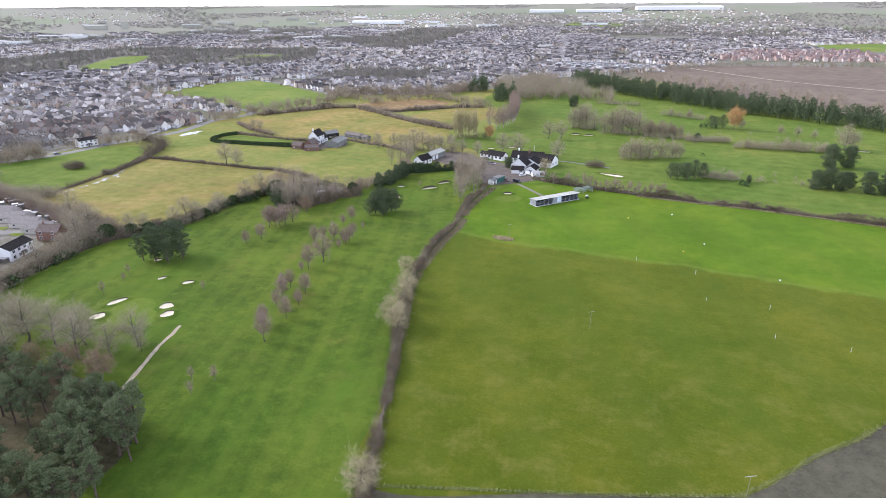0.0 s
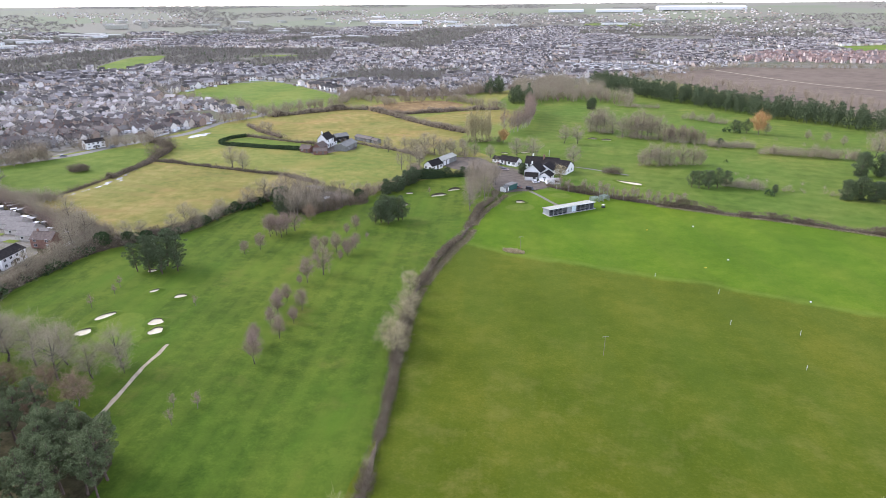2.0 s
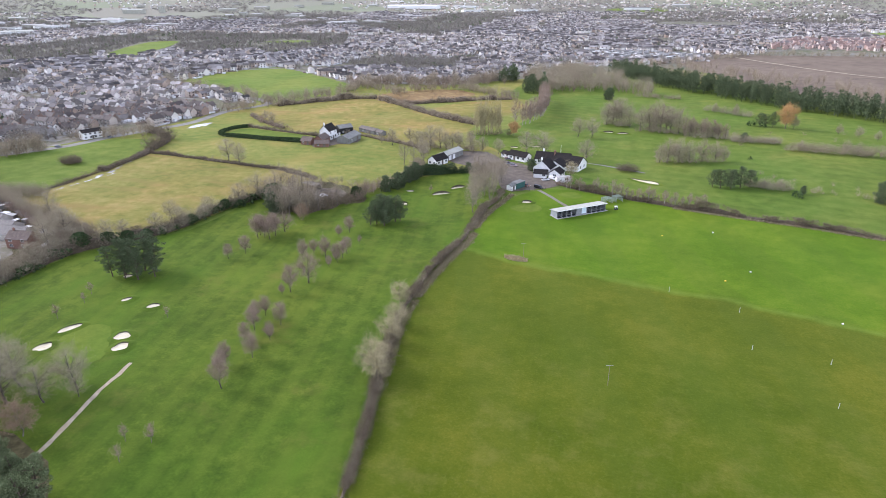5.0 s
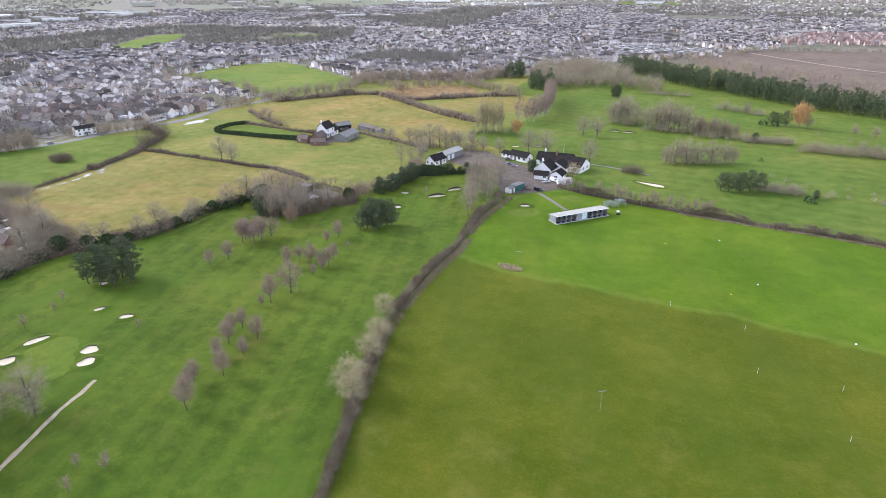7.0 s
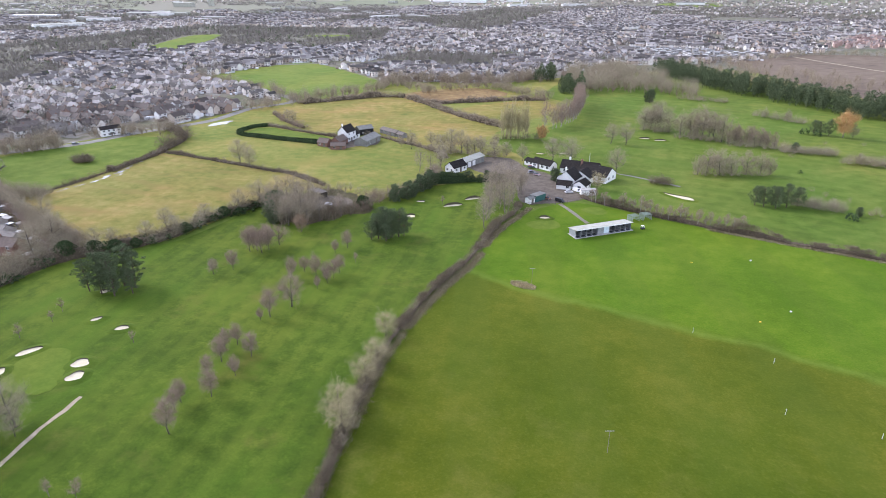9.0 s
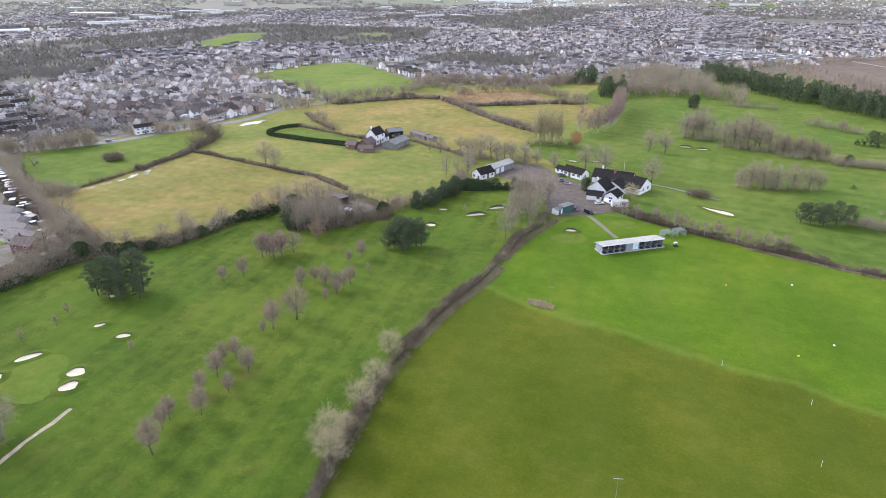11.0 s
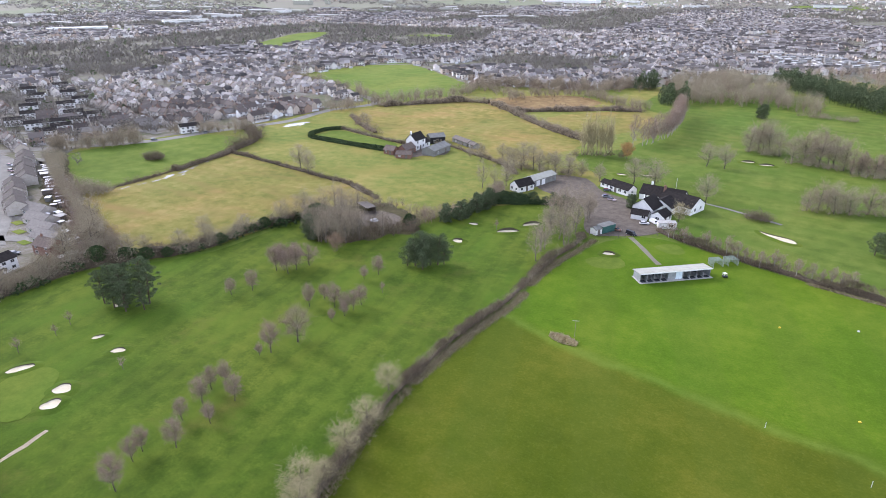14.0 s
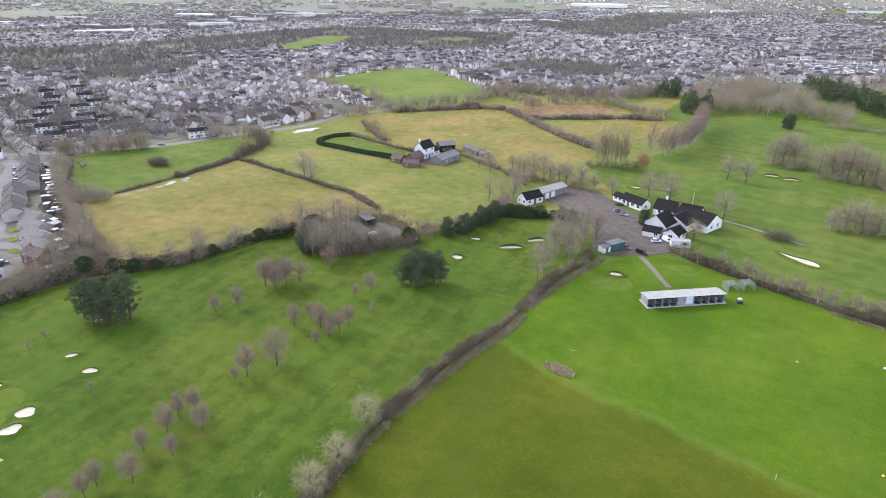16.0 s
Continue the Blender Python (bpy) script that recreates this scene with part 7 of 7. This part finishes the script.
# front lawns, terrace and bungalows behind the tree belt
for k, (x, y) in enumerate(((-218.5, 179), (-209, 174.5), (-197.5, 170), (-229, 184))):
    patch("lawn", [(x - 2.6, y - 1.2), (x + 2.4, y - 1.5), (x + 2.7, y + 1.3), (x - 2.3, y + 1.5)], 0.13, "lush", "small green front lawn beside a bungalow", "grass", smooth=False, wobble=0.1, seed=60 + k)
TERR = [(-296, 226, 52), (-289, 222.5, 52), (-281.5, 219, 55), (-274, 215, 55), (-266, 211, 57), (-257, 206.5, 57), (-247, 201.5, 57), (-238, 197, 57), (-222, 190.5, 4), (-211, 185.5, 2), (-200.5, 181, 0), (-191, 177, 3), (-180.5, 154.5, -82), (-181, 171.5, 7), (-183, 138, 88), (-183, 126, 90), (-184, 112, 92),
        (-310, 205, 145), (-300, 195, 145), (-290, 186, 145), (-272, 180, 140), (-262, 172, 140), (-240, 160, 140), (-226, 150, 140), (-216, 138, 130), (-212, 122, 95), (-318, 216, 145)]
for k, (x, y, d) in enumerate(TERR):
    src = H[6] if k == 12 else H[8] if k == 13 else H[7] if 8 <= k <= 16 or k > 20 else H[5]
    if k < 8:                  # two staggered rows, ridge along the row
        w = (0.35 if k % 2 else -0.25) - (4.5 if k > 3 else 0.0)
        x, y, d = x + 0.45 * w + 9.5, y + 0.89 * w - 5.5, 153
    o = copy_thing(src, pose(x, y - 2, 0.05, 0, 0, d + (180 if k < 17 else 0)))
    o.scale = (1 / K, 1 / K, 1 / K)
    tagged(o, group="houses by the tree belt")
for x, y in ((-294, 223.5), (-301.5, 227)):
    o = copy_thing(H[5], pose(x, y, 0.05, 0, 0, 333))
    o.scale = (1 / K, 1 / K, 1 / K)
    tagged(o, group="houses by the tree belt")


def outbuilding(x, y, d, k):
    r = np.random.default_rng(800 + k)
    t = thing("garden_shed", "small garden shed with a pale flat roof", "shed", pose(x, y, 0.05, 0, 0, d), "garden sheds")
    w, l, h = r.uniform(0.6, 1.1), r.uniform(0.8, 2.5), r.uniform(1.4, 1.8)
    t.matrix_basis = pose(x + r.normal() * 0.9, y + r.normal() * 0.9, 0.05, 0, 0, d + r.normal() * 5 + (90 if k % 7 == 3 else 0))
    part("wall", Geo().box(-l, -w, 0, l, w, h), "wood" if k % 3 else "cement", t)
    part("roof", Geo().box(-l - 0.12, -w - 0.12, h, l + 0.12, w + 0.12, h + 0.12), ("white", "concrete", "wood", "concrete", "tile_brown", "white", "slate")[(k * 5 + k // 4) % 7], t)


for k, (x, y, d) in enumerate(TERR[:17]):
    if k == 12:
        continue
    a = radians(d)
    x, y = (x + 9.5, y - 4.5) if k < 8 else (x + 2.6, y)
    for j, (s, w) in enumerate(((6.4, -2.2), (6.6, 1.6), (10.4, -1.8), (10.8, 2.0))):
        outbuilding(x + math.cos(a) * s - math.sin(a) * w, y - 2 + math.sin(a) * s + math.cos(a) * w, d, k * 4 + j)


# ---- the town beyond, joined ----
def far_house(L, W, e, r, panes=True):
    a, b, o = L / 2, W / 2, 0.35
    wall = gable_wall(L, W, e, r)
    n = len(np.concatenate(wall.v))
    v, f, m = [np.concatenate(wall.v)], [np.concatenate(wall.f)], [0] * len(np.concatenate(wall.f))
    s = (r - e) / b
    z0 = e - s * o + 0.12
    roof = np.array([(-a - o, -b - o, z0), (a + o, -b - o, z0), (a + o, 0, r + 0.12), (-a - o, 0, r + 0.12), (-a - o, b + o, z0), (a + o, b + o, z0)])
    v.append(roof)
    f.append(np.array([(0, 1, 2), (0, 2, 3), (3, 2, 5), (3, 5, 4)]) + n)
    m += [1] * 4
    n += 6
    for sy in (-1, 1) if panes else ():
        for z in (0.7, 2.5):
            for u in (-a * 0.55, a * 0.55):
                q = np.array([(u - 0.6, sy * (b + 0.04), z), (u + 0.6, sy * (b + 0.04), z), (u + 0.6, sy * (b + 0.04), z + 0.9), (u - 0.6, sy * (b + 0.04), z + 0.9)])
                v.append(q)
                f.append(np.array([(0, 1, 2), (0, 2, 3)]) + n)
                m += [2, 2]
                n += 4
    return np.concatenate(v), np.concatenate(f), np.array(m)


def far_town(name, S, seed, panes=True, wall="far_wall", roof="hazed_roof", label="distant town of brick and rendered houses with tiled roofs"):
    rng = np.random.default_rng(seed)
    kinds = [far_house(*q, panes) for q in ((5.5, 4.3, 3.9, 5.6), (5.9, 4.4, 3.9, 5.6), (10.5, 4.6, 3.9, 5.5), (5.1, 4.8, 3.9, 5.8))]
    which = rng.choice(4, size=len(S), p=(0.4, 0.3, 0.12, 0.18))
    VV, FF, MM, n = [], [], [], 0
    for k, (v, f, m) in enumerate(kinds):
        P = S[which == k]
        an = np.radians(P[:, 2])[:, None]
        c, s = np.cos(an), np.sin(an)
        X, Y = v[:, 0] * c - v[:, 1] * s + P[:, :1], v[:, 0] * s + v[:, 1] * c + P[:, 1:2]
        Z = v[:, 2] * rng.uniform(0.85, 1.15, (len(P), 1)) + hill(P[:, 0], P[:, 1])[:, None]
        VV.append(np.stack([X, Y, Z], -1).reshape(-1, 3))
        FF.append((f[None] + (np.arange(len(P)) * len(v))[:, None, None]).reshape(-1, 3) + n)
        MM.append(np.tile(m, len(P)))
        n += len(P) * len(v)
    return tagged(new(name, mesh_np(name, np.concatenate(VV), np.concatenate(FF), [wall, roof, "glass"], np.concatenate(MM))),
                  label, "town", kind="stuff")


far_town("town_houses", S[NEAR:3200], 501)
P = np.array(spots_in([(186, 985), (200, 1010), (262, 1155), (440, 1175), (420, 1000), (390, 975)], 230, 505, 9.5))
P = np.concatenate([P, (np.arange(len(P)) % 3 * 90 + 12 + rng.normal(size=len(P)) * 6)[:, None]], 1)
far_town("new_estate", P, 506, True, "pink_wall", "pink_roof", "new estate of pink brick houses beyond ploughed land")
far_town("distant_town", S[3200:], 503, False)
extra = rng.uniform((-520, 222), (-290, 380), (420, 2))
G = np.concatenate([G, extra[inside(ZONE, extra[:, 0], extra[:, 1])]])
near_g = np.hypot(G[:, 0], G[:, 1] - 60) < 720
more = G[near_g] + rng.normal(size=(near_g.sum(), 2)) * 4.0
ok = ~inside(OPEN, more[:, 0], more[:, 1])
for c in CLEAR:
    ok &= ~inside(c, more[:, 0], more[:, 1])
more = more[ok & (rng.uniform(size=len(more)) < 0.55)]
gt = [puff(510 + k, 7.5, 3.8, 60, 0.3, 0.03) for k in range(6)]
gf = [puff(550 + k, 7.0, 4.4, 8, 0.96, 0.03, False) for k in range(6)]
gs = [bush_piece(520 + k, 4.5, 2.6, 26, 0.9) for k in range(3)]
sel = rng.uniform(size=len(G))
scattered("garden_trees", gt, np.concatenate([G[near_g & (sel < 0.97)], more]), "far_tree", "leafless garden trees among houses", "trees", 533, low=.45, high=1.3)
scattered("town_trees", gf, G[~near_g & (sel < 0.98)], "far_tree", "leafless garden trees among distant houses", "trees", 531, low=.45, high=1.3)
scattered("town_evergreens", gs, G[sel >= 0.975], "needle", "dark evergreens among houses", "trees", 532, low=.6, high=1.5)
# open country and woods towards the hills
n = 25000
r, az = rng.uniform(1700, 3700, n), np.radians(rng.uniform(-75, 45, n))
W = np.stack([np.sin(az) * r, np.cos(az) * r], 1)
keep = np.array([noise.noise(Vector((x * 0.002, y * 0.002, 9.0))) for x, y in W]) > 0.04
scattered("far_woods", [puff(540 + k, 6, 9, 16, 1.3, 0.0, False) for k in range(5)], W[keep], "hazed_wood", "far woods and hedgerows in haze-paled colour", "trees", 541, low=.8, high=1.6)
n = 3600
r, az = rng.uniform(1800, 3000, n), np.radians(rng.uniform(-75, 30, n))
W = np.stack([np.sin(az) * r, np.cos(az) * r, rng.uniform(0, 180, n)], 1)
keep = np.array([noise.noise(Vector((x * 0.0015, y * 0.0015, 5.0))) for x, y, _ in W]) > 0.0
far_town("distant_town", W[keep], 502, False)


def warehouses():
    rng = np.random.default_rng(600)
    big = [(-698, 2170, 174, 50, 9, -3), (374, 2906, 340, 80, 11, 4), (-161, 2795, 140, 50, 9, 0), (50, 2800, 180, 50, 9, 3), (165, 2294, 52, 40, 9, 0), (30, 2180, 80, 26, 8, 2),
           (-1437, 1706, 60, 24, 11, 10), (-1380, 1760, 14, 14, 18, 0), (-1500, 1250, 110, 30, 5, 20), (-1137, 770, 96, 16, 5, 64), (-1145, 1010, 90, 30, 6, 60), (-1230, 1200, 70, 24, 6, 50), (-1330, 1412, 60, 30, 6, 8), (-1270, 1418, 70, 26, 6, 4), (-1240, 1450, 60, 22, 6, 6), (-1300, 1465, 60, 26, 6, 2)]
    for _ in range(64):
        rr, a = rng.uniform(1550, 2600), radians(rng.uniform(-64, -8))
        if any(inside(c, np.array([math.sin(a) * rr]), np.array([math.cos(a) * rr]))[0] for c in CLEAR):
            continue
        big.append((math.sin(a) * rr, math.cos(a) * rr, rng.uniform(22, 80), rng.uniform(14, 28), rng.uniform(4, 6), rng.uniform(-60, 60)))
    for x, y, L, W, h, d in big:
        z = float(hill(x, y))
        t = thing("warehouse", "long pale warehouse with a shallow sheet roof", "warehouse", pose(x, y, z, 0, 0, d), "far warehouses")
        part("wall", gable_wall(L, W, h, h + W * 0.06), "frame" if L > 69 else "metal_roof", t)
        part("roof", gable_roof(L, W, h, h + W * 0.06, 0.4, 0.4), "frame" if L > 95 else ("metal_roof", "concrete", "cement")[int(L) % 3], t)


warehouses()


def park_home():
    """A low pale mobile home: body with skirting, shallow pitched roof and bands of windows, in one mesh."""
    g = gable_wall(9.5, 3.6, 2.5, 3.0)
    g.add(*far_roof_slab(9.9, 4.0, 2.5, 3.05), 1)
    for x in (-3.2, -0.4, 2.6):
        for y in (-1.83, 1.81):
            g.box(x - 0.8, y, 1.1, x + 0.8, y + 0.02, 2.0, 2)
    ob = new("park_home", g.mesh("park_home", ["concrete", "home_roof", "glass"]))
    return tagged(ob, "low cream mobile home with a shallow pale roof", "mobile home", "mobile homes")


def far_roof_slab(L, W, e, r):
    a, b = L / 2, W / 2
    v = [(-a, -b, e), (a, -b, e), (a, 0, r), (-a, 0, r), (-a, b, e), (a, b, e)]
    v += [(x, y, z + 0.12) for x, y, z in v]
    return v, [(0, 3, 2, 1), (3, 4, 5, 2), (6, 7, 8, 9), (9, 8, 11, 10), (0, 1, 7, 6), (4, 10, 11, 5), (0, 6, 9, 3), (3, 9, 10, 4), (1, 2, 8, 7), (2, 5, 11, 8)]


home = park_home()
PROTOS.append(home)
park = spots_in([(-66, 898), (-22, 852), (8, 800), (62, 815), (120, 878), (34, 908), (-25, 924)], 85, 507, 8.2)
for k, (x, y) in enumerate(park):
    o = copy_thing(home, pose(x, y, 0.0, 0, 0, 35 + (90 if k % 5 == 0 else 0) + rng.normal() * 5))
    o.scale = (1 / K, 1 / K, 1 / K)
patch("park_ground", PARK, 0.14, "gravel", "grey tarmac and grass between mobile homes", "yard", seed=35, wobble=0.5)
belt("tree_belt", mid, [(60, 790), (110, 830), (160, 885), (260, 892), (370, 905), (470, 930)], 2.6, 3.0, "twig_grey", "leafless trees beyond ploughed land", 443, low=.7, high=1.4)
patch("meadow", [(400, 1200), (395, 1320), (560, 1400), (620, 1210)], 0.2, "lush", "distant bright green field", "field", seed=36, wobble=1)


# sheds, fences, vans and walls among the gardens
def clutter():
    rng = np.random.default_rng(700)
    P = S[:2600]
    n = 4 * len(P)
    idx = np.tile(np.arange(len(P)), 4)
    an = np.radians(P[idx, 2])
    u, w = rng.uniform(-5, 5, n), rng.choice([-1, 1], n) * rng.uniform(4.5, 8.0, n)
    x, y = P[idx, 0] + u * np.cos(an) - w * np.sin(an), P[idx, 1] + u * np.sin(an) + w * np.cos(an)
    thin = rng.uniform(size=n) < 0.45
    L, W = np.where(thin, rng.uniform(2, 4, n), rng.uniform(0.8, 1.6, n)), np.where(thin, 0.08, rng.uniform(0.7, 1.1, n))
    h = np.where(thin, rng.uniform(0.9, 1.5, n), rng.uniform(1.1, 1.8, n))
    an = an + np.where(rng.uniform(size=n) < 0.5, 0, np.pi / 2)
    c, s = np.cos(an), np.sin(an)
    V = np.zeros((n, 8, 3))
    for k, (a, b, z) in enumerate(((-1, -1, 0), (1, -1, 0), (1, 1, 0), (-1, 1, 0), (-1, -1, 1), (1, -1, 1), (1, 1, 1), (-1, 1, 1))):
        V[:, k, 0], V[:, k, 1], V[:, k, 2] = x + a * L * c - b * W * s, y + a * L * s + b * W * c, z * h
    f = np.array([(4, 5, 6), (4, 6, 7), (0, 1, 5), (0, 5, 4), (1, 2, 6), (1, 6, 5), (2, 3, 7), (2, 7, 6), (3, 0, 4), (3, 4, 7)])
    F = (f[None] + (np.arange(n) * 8)[:, None, None]).reshape(-1, 3)
    tagged(new("garden_clutter", mesh_np("garden_clutter", V.reshape(-1, 3), F, ["clutter"])), "sheds, fences and vans among gardens", "clutter", kind="stuff")


clutter()

for p in PROTOS:
    for o in (*p.children_recursive, p):
        bpy.data.objects.remove(o)

# from units of the plan to metres
for me in bpy.data.meshes:
    me.transform(Matrix.Scale(K, 4))
for o in scene.objects:
    if o.type in ("MESH", "EMPTY"):
        o.location = o.location * K
